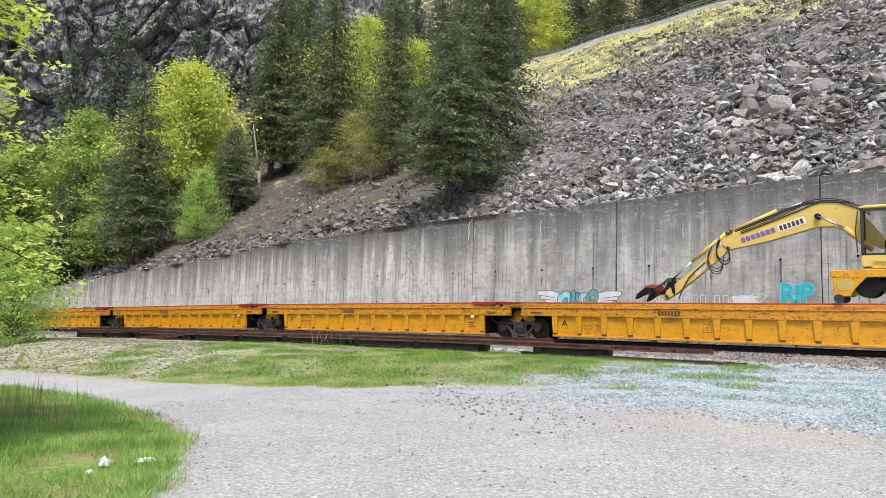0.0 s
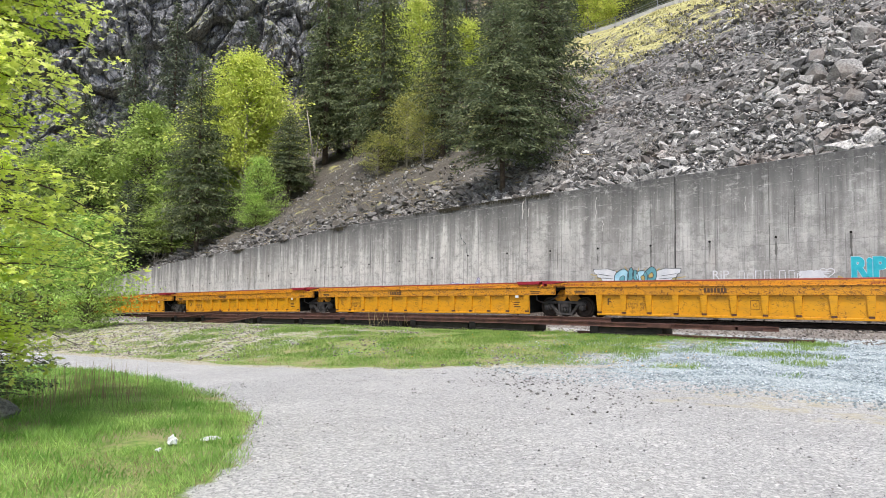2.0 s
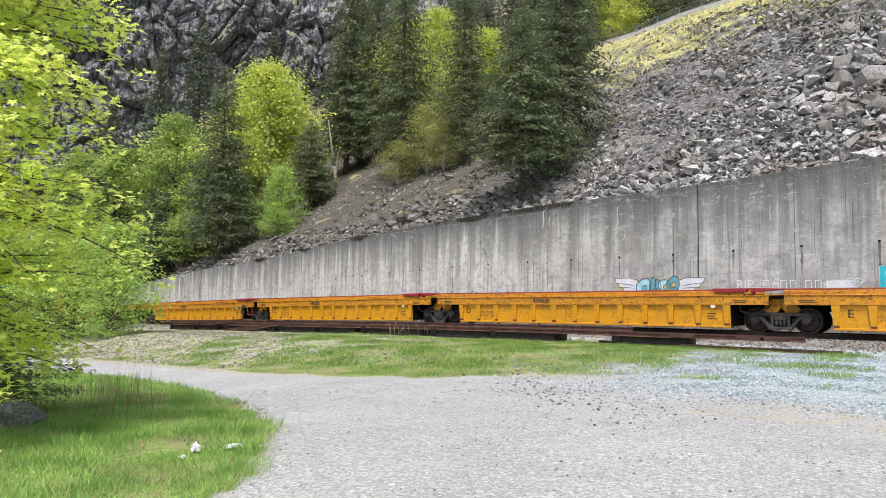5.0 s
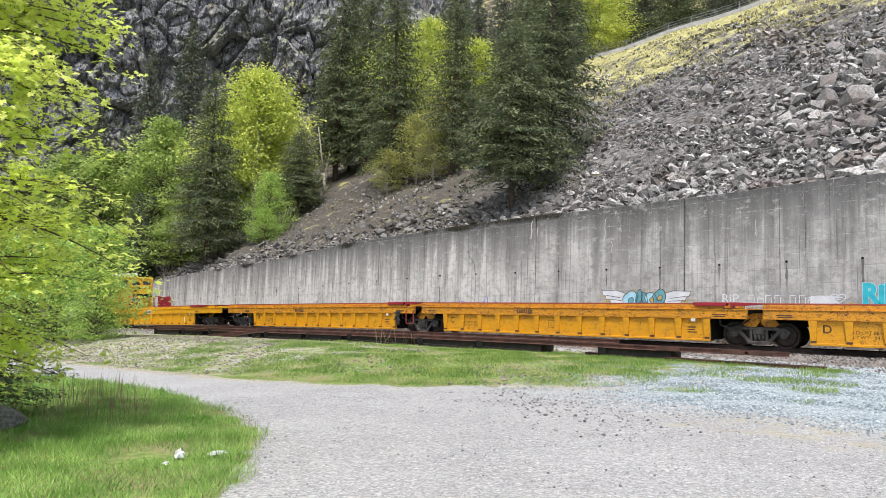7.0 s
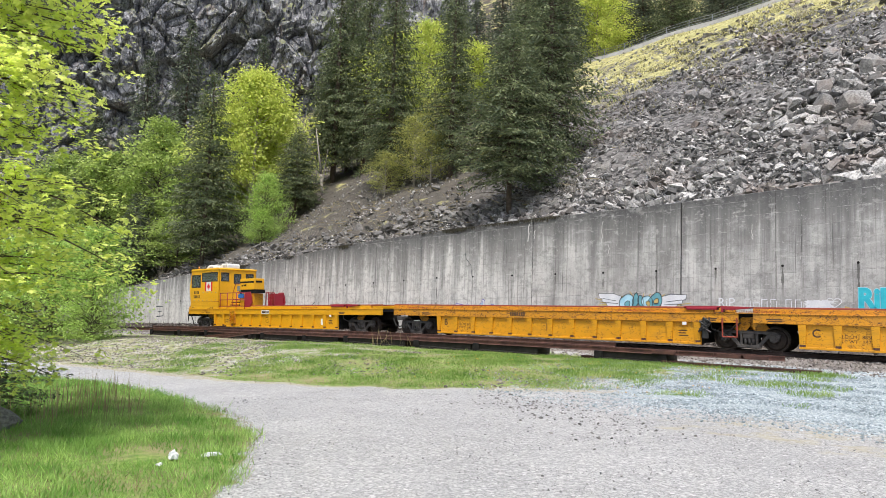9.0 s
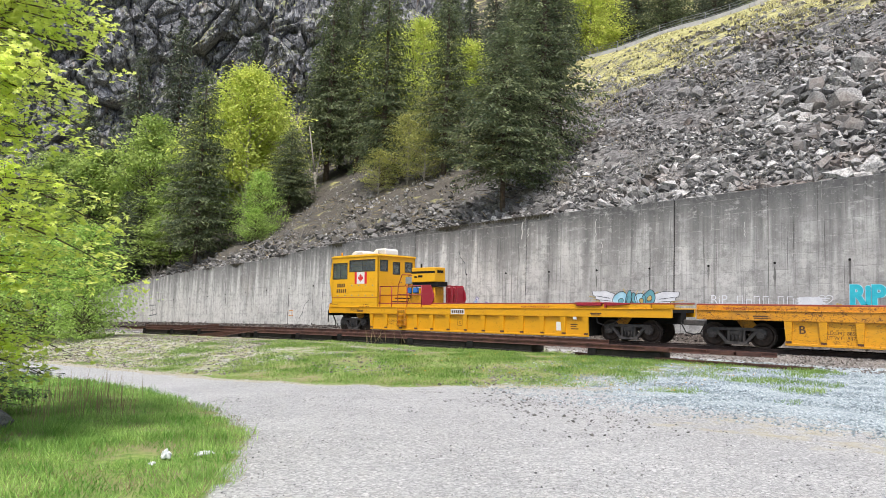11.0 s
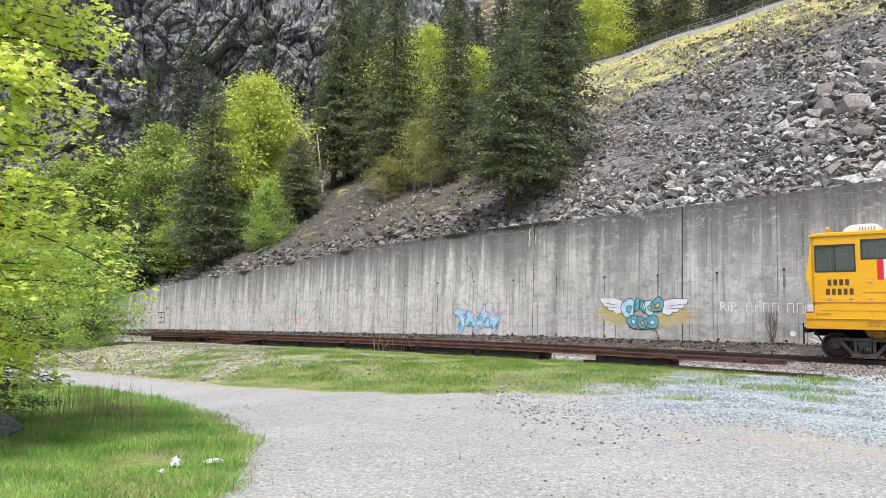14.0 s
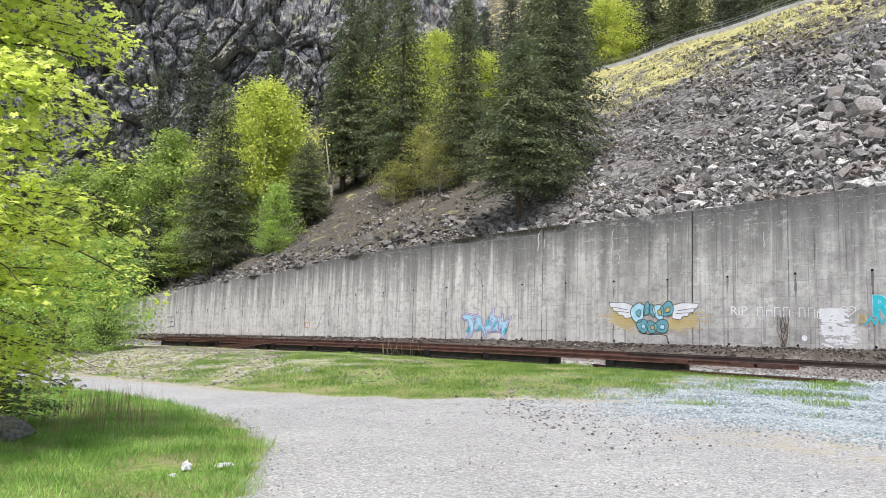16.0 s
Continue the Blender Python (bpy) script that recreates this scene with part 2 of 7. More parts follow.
def cliff_material():
    """Blue-grey rock: pale upright faces, dark wet streaks, black joints, olive moss on ledges."""
    n = Nodes("cliff_rock")
    g = n.t.nodes.new("ShaderNodeNewGeometry")
    warp = n.add("ShaderNodeTexNoise", Scale=0.35, Detail=4.0)
    n.link(n.co, warp.inputs["Vector"])
    bent = n.add("ShaderNodeVectorMath")
    n.link(n.co, bent.inputs[0])
    n.link(n.scaled(0.9, 0.9, 0.9, warp.outputs["Color"]), bent.inputs[1])
    p = bent.outputs[0]
    c = n.mix(n.ramp(n.noise(0.16, 7, 0.7), 0.38, 0.62), (0.125, 0.13, 0.148), (0.31, 0.315, 0.335))
    face = n.sep(n.voronoi(0.36, n.scaled(1.0, 1.0, 0.5, p)))[0]
    c = n.mix(n.ramp(face, 0.0, 1.0, 0.0, 0.55), c, (0.15, 0.153, 0.17))
    c = n.mix(n.ramp(n.noise(0.6, 6, 0.7, n.scaled(1.6, 1.6, 0.28)), 0.53, 0.63, 0, 0.7), c, (0.58, 0.58, 0.60))
    c = n.mix(n.ramp(n.noise(0.5, 6, 0.7, n.scaled(1.6, 1.6, 0.16)), 0.54, 0.64, 0, 0.8), c, (0.045, 0.045, 0.055))
    c = n.mix(n.ramp(n.noise(0.3, 5, 0.7, n.scaled(1.0, 1.0, 0.3)), 0.58, 0.68, 0, 0.7), c, (0.26, 0.18, 0.12))
    for sc, wd, zz in ((0.28, 0.03, 0.45), (0.75, 0.04, 0.6), (1.9, 0.05, 0.7)):
        e = n.add("ShaderNodeTexVoronoi", Scale=sc)
        e.feature = "DISTANCE_TO_EDGE"
        n.link(n.scaled(1, 1, zz, p), e.inputs["Vector"])
        c = n.mix(n.ramp(e.outputs["Distance"], wd, 0.0, 0, 0.9), c, (0.014, 0.014, 0.017))
    up = n.sep(g.outputs["Normal"])[2]
    moss = n.math("MULTIPLY", n.ramp(up, 0.2, 0.6), n.ramp(n.noise(0.2, 5, 0.65), 0.46, 0.6))
    c = n.mix(n.math("MULTIPLY", moss, 0.85), c, (0.22, 0.24, 0.08))
    crack = n.math("ADD", n.voronoi(0.75, n.scaled(1, 1, 0.6, p), "Distance"), n.math("MULTIPLY", n.voronoi(1.9, n.scaled(1, 1, 0.7, p), "Distance"), 0.5))
    return n.done(c, 0.75, 0, n.math("ADD", n.math("MULTIPLY", n.noise(2.2, 5, 0.6), 0.5), crack), 0.7, 0.35, 0.4)


def hill_material():
    n = Nodes("scree_bed")
    x, y, z = n.sep()
    sv = n.sep(n.voronoi(3.2))[0]
    c = n.mix(sv, (0.05, 0.048, 0.047), (0.24, 0.231, 0.224))
    c = n.mix(n.ramp(n.noise(6, 5), 0.5, 0.7, 0, 0.7), c, (0.05, 0.045, 0.045))
    soil = n.mix(n.noise(3, 5), (0.050, 0.045, 0.038), (0.135, 0.121, 0.100))
    c = n.mix(n.attr("soil"), c, soil)
    grass = n.mix(n.ramp(n.noise(1.5, 5), 0.35, 0.65), (0.27, 0.26, 0.10), (0.50, 0.465, 0.22))
    m = n.ramp(n.math("ADD", n.attr("moss"), n.math("MULTIPLY", n.math("SUBTRACT", n.noise(0.5, 6, 0.65), 0.5), 1.8)), 0.4, 0.62)
    c = n.mix(m, c, grass)
    return n.done(c, 0.95, 0, n.math("ADD", sv, n.noise(9, 5)), 0.8, 0.12, 0.2)


M = {
    "concrete": concrete_material(),
    "ground": ground_material(),
    "cliff": cliff_material(),
    "hill": hill_material(),
    "yellow": painted("car_yellow", (0.70, 0.325, 0.006), 0.55),
    "clean": painted("kept_car_yellow", (0.72, 0.35, 0.006), 0.14),
    "worn": painted("scraped_car_yellow", (0.66, 0.28, 0.010), 1.0),
    "orange": painted("rubbed_orange", (0.66, 0.26, 0.010), 0.95),
    "cabyellow": painted("cab_yellow", (0.78, 0.40, 0.008), 0.05),
    "digger": painted("machine_yellow", (0.72, 0.50, 0.13), 0.10),
    "red": painted("dull_red", (0.30, 0.012, 0.03), 0.15),
    "rim": painted("rail_red", (0.30, 0.05, 0.03), 0.5),
    "frame": plain("truck_casting", (0.05, 0.047, 0.045), (0.11, 0.10, 0.092), 5, 0.75, 0.2),
    "wheel": plain("wheel_steel", (0.03, 0.022, 0.019), (0.07, 0.05, 0.04), 6, 0.6, 0.4),
    # black parts; also shadow under the cars and in holes, put into the colour
    "black": plain("black_parts_and_shade", (0.007, 0.007, 0.007), (0.018, 0.017, 0.016), 4, 0.9, 0, 0.25, 40.0, 0.2),
    # sleepers, and the shade below the stacked rails painted near-black
    "timber": plain("sleeper_and_gap_black", (0.010, 0.009, 0.008), (0.028, 0.024, 0.02), 3, 0.95),
    "rust": plain("rusty_rail", (0.058, 0.027, 0.021), (0.135, 0.062, 0.046), 2.5, 0.75, 0.25),
    "railhead": plain("worn_rail_head", (0.22, 0.19, 0.17), (0.32, 0.29, 0.27), 3, 0.35, 0.8),
    "railweb": plain("dark_rail_web", (0.035, 0.025, 0.022), (0.075, 0.05, 0.042), 3, 0.8, 0.2),
    "white": plain("white_enamel", (0.70, 0.70, 0.68), (0.80, 0.80, 0.78), 3, 0.5),
    "grey": plain("grey_metal", (0.25, 0.27, 0.29), (0.36, 0.38, 0.40), 4, 0.4, 0.4),
    "rubber": plain("black_rubber", (0.015, 0.015, 0.015), (0.03, 0.03, 0.03), 8, 0.6),
    "chrome": plain("bright_rod", (0.6, 0.6, 0.6), (0.75, 0.75, 0.75), 3, 0.2, 1.0),
    "bark": plain("tree_bark", (0.05, 0.036, 0.026), (0.13, 0.10, 0.075), 6, 0.95, 0, 0.8, 25),
    "palebark": plain("pale_bark", (0.25, 0.22, 0.19), (0.42, 0.39, 0.35), 6, 0.9, 0, 0.6, 25),
    "needle": leafy("fir_needles", (0.075, 0.105, 0.058), (0.31, 0.355, 0.175), 0.34, 0.9, 0.6),
    # duller copy of the needles: shade on the distant firs put into their colour
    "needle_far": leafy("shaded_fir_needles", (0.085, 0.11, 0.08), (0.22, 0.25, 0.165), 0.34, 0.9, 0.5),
    "lime": leafy("spring_maple_leaves", (0.46, 0.58, 0.10), (0.93, 0.95, 0.27), 0.44, 0.9, 0.60),
    "green": leafy("fresh_leaves", (0.29, 0.42, 0.105), (0.62, 0.73, 0.23), 0.42, 0.7, 0.62),
    "sage": leafy("pale_willow_leaves", (0.33, 0.52, 0.11), (0.58, 0.74, 0.22), 0.45, 1.0, 0.35),
    "olive": leafy("sparse_olive_leaves", (0.36, 0.38, 0.11), (0.60, 0.60, 0.21), 0.45, 1.0),
    "maple": leafy("near_maple_leaves", (0.74, 0.86, 0.17), (0.93, 0.97, 0.36), 0.58, 1.4, 0.15),
    "blade": leafy("grass_blades", (0.16, 0.34, 0.06), (0.48, 0.68, 0.20), 0.42, 1.6),
    "moss": leafy("dry_moss_grass", (0.34, 0.32, 0.14), (0.54, 0.50, 0.27), 0.3, 0.8),
    "root": plain("dark_root_moss", (0.018, 0.015, 0.011), (0.055, 0.05, 0.026), 3, 0.95),
    "bluejug": plain("blue_plastic", (0.02, 0.12, 0.42), (0.03, 0.16, 0.50), 4, 0.4),
    "barrier": plain("pale_barrier_concrete", (0.36, 0.36, 0.35), (0.52, 0.515, 0.50), 1.5, 0.9),
    "amber": plain("amber_lens", (0.75, 0.28, 0.02), (0.80, 0.34, 0.03), 3, 0.25),
    "vine": plain("dead_vine", (0.075, 0.05, 0.038), (0.14, 0.10, 0.075), 5, 0.9),
    "verge": leafy("verge_grass_blades", (0.15, 0.29, 0.05), (0.40, 0.54, 0.15), 0.4, 1.1),
    "straw": leafy("dry_stems", (0.24, 0.195, 0.105), (0.42, 0.345, 0.185), 0.3, 1.0, 0.4),
    "darkrock": stones("weathered_dark_rock", [(0.10, 0.095, 0.09), (0.20, 0.19, 0.18), (0.30, 0.29, 0.275)]),
    "scree": stones("scree_stone", [(0.075, 0.073, 0.071), (0.36, 0.35, 0.338), (0.64, 0.625, 0.605)], 0.85, (0.22, 0.175, 0.15)),
    "ballast": stones("ballast_stone", [(0.14, 0.122, 0.108), (0.28, 0.255, 0.235), (0.47, 0.44, 0.41)]),
    "debris": stones("dark_fallen_stone", [(0.026, 0.021, 0.019), (0.075, 0.06, 0.052), (0.36, 0.335, 0.31)]),
    "bluestone": stones("blue_grey_stone", [(0.20, 0.25, 0.27), (0.44, 0.51, 0.54), (0.70, 0.76, 0.78)]),
    "pebble": stones("road_pebbles", [(0.15, 0.15, 0.155), (0.38, 0.37, 0.35), (0.6, 0.58, 0.55)]),
    "paper": plain("crumpled_paper", (0.55, 0.56, 0.56), (0.68, 0.69, 0.70), 9, 0.8),
    "ink": plain("dark_lettering", (0.06, 0.03, 0.015), (0.10, 0.05, 0.02), 3, 0.7),
    "flagred": plain("flag_red", (0.62, 0.012, 0.02), (0.68, 0.015, 0.025), 3, 0.6),
    "cyan": plain("cyan_spray_paint", (0.02, 0.40, 0.52), (0.04, 0.52, 0.62), 2.5, 0.8),
    "limewash": plain("lime_deposit", (0.48, 0.47, 0.45), (0.62, 0.61, 0.59), 6.0, 0.9),
    "haze": plain("thin_ochre_spray", (0.44, 0.38, 0.24), (0.50, 0.45, 0.31), 3.0, 0.9),
    "skyblue": plain("pale_blue_spray_paint", (0.30, 0.58, 0.72), (0.48, 0.72, 0.82), 2.5, 0.8),
    "teal": plain("teal_spray_paint", (0.10, 0.30, 0.36), (0.17, 0.42, 0.48), 2.5, 0.8),
    "ochre": plain("ochre_spray_paint", (0.45, 0.33, 0.10), (0.52, 0.42, 0.18), 2.0, 0.9),
    "violet": plain("violet_outline", (0.13, 0.10, 0.32), (0.18, 0.14, 0.40), 3, 0.8),
    "spraywhite": plain("white_spray_paint", (0.62, 0.64, 0.68), (0.74, 0.75, 0.78), 2.5, 0.85),
    "sprayblack": plain("black_spray_paint", (0.03, 0.04, 0.05), (0.07, 0.08, 0.09), 3, 0.8),
}


def glass_material():
    n = Nodes("tinted_glass")
    m = n.done((0.30, 0.34, 0.34), 0.03, 0.0, spec=0.6)
    n.b.inputs["Transmission Weight"].default_value = 0.8
    return m


M["glass"] = glass_material()


def clear_glass_material():
    n = Nodes("clear_cab_glass")
    m = n.done((0.86, 0.89, 0.88), 0.02, 0.0, spec=0.5)
    n.b.inputs["Transmission Weight"].default_value = 1.0
    n.b.inputs["IOR"].default_value = 1.12
    return m


M["clear"] = clear_glass_material()

# ================= building helpers =================


def box(bm, x0, x1, y0, y1, z0, z1, bevel=0.0):
    v = [bm.verts.new((x, y, z)) for z in (z0, z1) for x, y in ((x0, y0), (x1, y0), (x1, y1), (x0, y1))]
    faces = [bm.faces.new([v[i] for i in f]) for f in ((3, 2, 1, 0), (4, 5, 6, 7), (0, 1, 5, 4), (1, 2, 6, 5), (2, 3, 7, 6), (3, 0, 4, 7))]
    if bevel:
        bmesh.ops.bevel(bm, geom=list({e for f in faces for e in f.edges}), offset=bevel, segments=1, affect="EDGES", profile=0.5)


def prism(bm, pts, y0, y1, bevel=0.0):
    """An outline in x and z, drawn out from y0 to y1."""
    a = [bm.verts.new((x, y0, z)) for x, z in pts]
    b = [bm.verts.new((x, y1, z)) for x, z in pts]
    k = len(pts)
    faces = [bm.faces.new(a), bm.faces.new(b[::-1])] + [bm.faces.new((a[i], b[i], b[(i + 1) % k], a[(i + 1) % k])) for i in range(k)]
    bmesh.ops.recalc_face_normals(bm, faces=faces)
    if bevel:
        bmesh.ops.bevel(bm, geom=list({e for f in faces for e in f.edges}), offset=bevel, segments=1, affect="EDGES", profile=0.5)


def rod(bm, p, q, r0, r1=None, n=8, cap=True):
    """A round bar from p to q."""
    p, q = Vector(p), Vector(q)
    r1 = r0 if r1 is None else r1
    d = (q - p).normalized()
    u = d.orthogonal().normalized()
    w = d.cross(u)
    rings = []
    for c, r in ((p, r0), (q, r1)):
        rings.append([bm.verts.new(c + (u * math.cos(a) + w * math.sin(a)) * r) for a in (2 * math.pi * i / n for i in range(n))])
    for i in range(n):
        f = bm.faces.new((rings[0][i], rings[0][(i + 1) % n], rings[1][(i + 1) % n], rings[1][i]))
        f.smooth = n > 6
    if cap:
        bm.faces.new(rings[0][::-1])
        bm.faces.new(rings[1])


def tube(bm, pts, r, n=6):
    for a, b in zip(pts, pts[1:]):
        rod(bm, a, b, r, r, n)


def rounded(pts):
    """Cuts the corners of a line twice, for hoses."""
    pts = [Vector(q) for q in pts]
    for _ in range(2):
        cut = [pts[0]]
        for a, b in zip(pts, pts[1:]):
            cut += [a.lerp(b, 0.25), a.lerp(b, 0.75)]
        pts = cut + [pts[-1]]
    return [tuple(q) for q in pts]


def mesh_of(name, bm, material):
    me = bpy.data.meshes.new(name)
    bm.to_mesh(me)
    bm.free()
    me.materials.append(material)
    return me


def part(name, bm, material, parent=None, label=""):
    ob = new(name, mesh_of(name, bm, M[material] if isinstance(material, str) else material))
    if parent is not None:
        ob.parent = parent
    return tagged(ob, label)


def share(name, me, parent, m=None):
    """One more piece on a mesh that it shares."""
    ob = new(name, me)
    ob.parent = parent
    if m is not None:
        ob.matrix_basis = m
    return ob


def thing(name, label, category, group="", m=None):
    ob = new(name)
    ob.empty_display_size = 0.2
    if m is not None:
        ob.matrix_basis = m
    return tagged(ob, label, category, group)


def shape(name, verts, faces, material, parent=None, smooth=False):
    """A mesh from computed arrays."""
    me = bpy.data.meshes.new(name)
    me.from_pydata(np.asarray(verts).tolist(), [], faces if isinstance(faces, list) else faces.tolist())
    me.materials.append(M[material])
    if smooth:
        me.polygons.foreach_set("use_smooth", [True] * len(me.polygons))
    ob = new(name, me)
    if parent is not None:
        ob.parent = parent
    return ob


def lettering(name, text, size, material, parent, m, bold=0.0, shear=0.0, width=1.0):
    """Flat letters in the built-in font; m carries the x-y sheet of the letters to its place."""
    cu = bpy.data.curves.new(name, "FONT")
    cu.body, cu.size, cu.offset, cu.shear = text, size, bold, shear
    cu.align_x, cu.align_y = "CENTER", "CENTER"
    cu.extrude = 0.002
    tmp = bpy.data.objects.new(name, cu)
    scene.collection.objects.link(tmp)
    bpy.context.view_layer.update()
    me = bpy.data.meshes.new_from_object(tmp.evaluated_get(bpy.context.evaluated_depsgraph_get()))
    bpy.data.objects.remove(tmp)
    me.transform(Matrix.Diagonal((width, 1, 1, 1)))
    me.materials.clear()
    me.materials.append(M[material])
    ob = new(name, me)
    if parent is not None:
        ob.parent = parent
    ob.matrix_basis = m
    return ob


# ================= the lie of the land =================
WALL_Y, TRACK_Y, RAIL_Y = 34.0, 28.95, 28.2


def rail_z(x):
    return np.interp(x, [-140, -110, -55, -42.5, -33, -24.9, -16, -6.4, 20, 60, 200], [-3.9, -2.9, -0.70, -0.27, 0.0, 0.22, 0.40, 0.53, 0.85, 1.2, 2.2])


def wall_top(x):
    return np.interp(x, [-140, -95, -74, -62, -48.9, -39.8, -30.9, -21.9, -12.8, -3.3, 20, 60], [-1.0, 1.2, 2.9, 4.18, 5.2, 6.21, 6.87, 7.32, 7.67, 8.13, 9.2, 10.5])


def wall_foot(x):
    return np.interp(x, [-140, -73, -62, -49, -40, -30.8, -21.9, -12.8, -4.8, 20, 60], [-2.9, -1.05, -0.65, -0.28, 0.01, 0.29, 0.59, 0.75, 0.97, 1.3, 1.7])


def far_edge(x):
    """Far edge of the gravel road."""
    return np.interp(x, [-400, -60, -32, -25.8, -21.2, -17.6, -15.4, -12, -9.9, -7.9, -5.7, -3.1, -1.6, 6, 40], [16, 13, 11.3, 11.05, 10.9, 10.85, 11.15, 12.1, 13.9, 14.7, 14.3, 13.0, 13.0, 14, 18])


def near_edge(x):
    """Near edge of the gravel road, where the lawn begins."""
    return np.interp(x, [-400, -60, -32, -23.4, -20.7, -18.2, -16, -13.5, -11.2, -9.15, -7.9, -6.8, -5.6, -4.4, -3.6], [11, 9.5, 8.3, 7.95, 8.1, 8.14, 7.96, 7.47, 6.9, 6.15, 5.5, 4.57, 3.75, 1.5, -4.0])


def smooth(a, b, v):
    k = np.clip((v - a) / (b - a), 0, 1)
    return k * k * (3 - 2 * k)


def road_z(x):
    return -0.045 * np.clip(-np.asarray(x) - 3, 0, 60)


def land_z(x, y):
    """Height of the ground sheet on this side of the wall."""
    x, y = np.asarray(x, float), np.asarray(y, float)
    low = road_z(x)
    bank = rail_z(x) - 0.55
    k = smooth(far_edge(x) + 0.3, np.minimum(far_edge(x) + 7.5, 23.0), y)
    z = low * (1 - k) + bank * k
    z = z + 0.10 * smooth(near_edge(x) - 0.2, near_edge(x) - 1.6, y) * (x < -3)
    hump = np.clip(1 - np.abs(y - TRACK_Y) / 3.4, 0, 1)
    z = z + np.minimum(hump * 0.9, 0.34)
    return z + smooth(31.0, 34.0, y) * (wall_foot(x) - rail_z(x) + 0.55)


SLOPE = 0.66
CREST_Y = 84.0


def hill_z(x, y):
    x, y = np.asarray(x, float), np.asarray(y, float)
    base = wall_top(x) - 0.3
    z = base + SLOPE * (np.minimum(y, CREST_Y) - 34.6)
    z = z + 0.85 * np.clip(y - 100, 0, 200)
    # the ground climbs towards the cliff
    z = z + 0.3 * np.clip(-x - 86, 0, 45) * smooth(36, 50, y)
    # hollows and humps
    return z + 0.5 * np.sin(x * 0.33 + y * 0.21) * np.sin(y * 0.27 - x * 0.08) * smooth(35, 42, y)


def ground_z(x, y):
    return float(hill_z(x, y)) if y > 34.3 else float(land_z(x, y))

# ================= ground, hillside, cliff =================


def grid_mesh(xs, ys, fz):
    gx, gy = np.meshgrid(xs, ys, indexing="ij")
    v = np.stack([gx, gy, fz(gx, gy)], -1).reshape(-1, 3)
    nx, ny = len(xs), len(ys)
    i = np.arange(nx * ny).reshape(nx, ny)
    f = np.stack([i[:-1, :-1], i[1:, :-1], i[1:, 1:], i[:-1, 1:]], -1).reshape(-1, 4)
    return v, f


def mask_on(ob, name, values):
    at = ob.data.attributes.new(name, "FLOAT", "POINT")
    at.data.foreach_set("value", np.asarray(values, np.float32))


def lumps(x, y, s, seed=0.0):
    return np.array([noise.noise((a * s, b * s, seed)) for a, b in zip(np.ravel(x), np.ravel(y))]).reshape(np.shape(x))


def build_ground():
    xs = np.concatenate([np.linspace(-900, -100, 14), np.arange(-95, -40, 1.2), np.arange(-40, 8, 0.3), np.arange(8, 40, 2), np.linspace(45, 900, 14)])
    ys = np.concatenate([np.linspace(-900, -20, 14), np.arange(-18, 1, 1.0), np.arange(1, 34.3, 0.25)])
    v, f = grid_mesh(xs, ys, land_z)
    x, y = v[:, 0], v[:, 1]
    near = (x > -60) & (x < 12) & (y > 0)
    bumps = np.zeros(len(x))
    bumps[near] = lumps(x[near], y[near], 0.9) * 0.05 + lumps(x[near], y[near], 2.6, 4) * 0.02
    on_road = smooth(near_edge(x) - 0.4, near_edge(x) + 0.6, y) * smooth(far_edge(x) + 0.5, far_edge(x) - 0.7, y)
    v[:, 2] += bumps * (1 - 0.75 * on_road)
    ob = shape("ground", v, f, "ground", smooth=True)
    right = smooth(-10.5, -5.5, x + (y - 15) * 0.15)
    blue = smooth(-12.0, -3.5, x + (y - 16) * 0.35) * smooth(10.0, 13.8, y + 0.15 * x) * smooth(26.5, 25.5, y)
    verge = smooth(far_edge(x) - 0.3, far_edge(x) + 0.8, y) * smooth(26.6, 25.2, y)
    grass = verge * (1 - 0.8 * smooth(-10.0, -6.5, x - (y - 20) * 0.25)) * (0.82 - 0.34 * smooth(-14, -24, x))
    lawn = smooth(near_edge(x) + 0.25, near_edge(x) - 0.35, y) * (x < -3.0)
    grass = np.maximum(grass, lawn)
    dirt = verge * smooth(-11, -20, x) * 0.62 + 0.58 * smooth(1.3, 0.2, np.abs(y - far_edge(x) - 0.4)) + 0.47 * smooth(-8, -3, x) * smooth(8.0, 10.5, y) * smooth(14, 12, y)
    bed = smooth(25.6, 26.6, y)
    for name, val in (("grass", grass), ("blue", blue), ("dirt", dirt), ("bed", bed)):
        mask_on(ob, name, val)
    return tagged(ob, "grey gravel yard and road with grassy verge and blue-grey stone", "ground", kind="structure")


def build_hill():
    xs = np.concatenate([np.linspace(-420, -130, 12), np.arange(-125, -75, 2.0), np.arange(-75, 12, 0.8), np.arange(14, 60, 3), np.linspace(65, 300, 8)])
    ys = np.concatenate([np.array([34.3]), np.arange(34.6, 90, 0.8), np.arange(92, 130, 3), np.linspace(135, 420, 14)])
    v, f = grid_mesh(xs, ys, hill_z)
    x, y = v[:, 0], v[:, 1]
    n = lumps(x, y, 0.25, 3) * 0.55 + lumps(x, y, 0.8, 8) * 0.22
    v[:, 2] += n * smooth(34.8, 38, y) * (1 - smooth(80, 84, y) * 0.8)
    ob = shape("hillside", v, f, "hill")
    wooded = smooth(-22, -34, x + (y - 36) * 0.35)
    mask_on(ob, "soil", np.clip(wooded * 0.9 + smooth(83, 86, y), 0, 1))
    mask_on(ob, "moss", np.clip((0.38 * smooth(56, 72, y - 0.25 * (x + 14)) + 0.5 * smooth(75, 81, y)) * (1 - 0.8 * wooded) + 0.14 * smooth(-14, -30, x) + 0.10, 0, 1))
    return tagged(ob, "steep scree hillside of grey broken rock with mossy upper edge", "hillside", kind="structure")


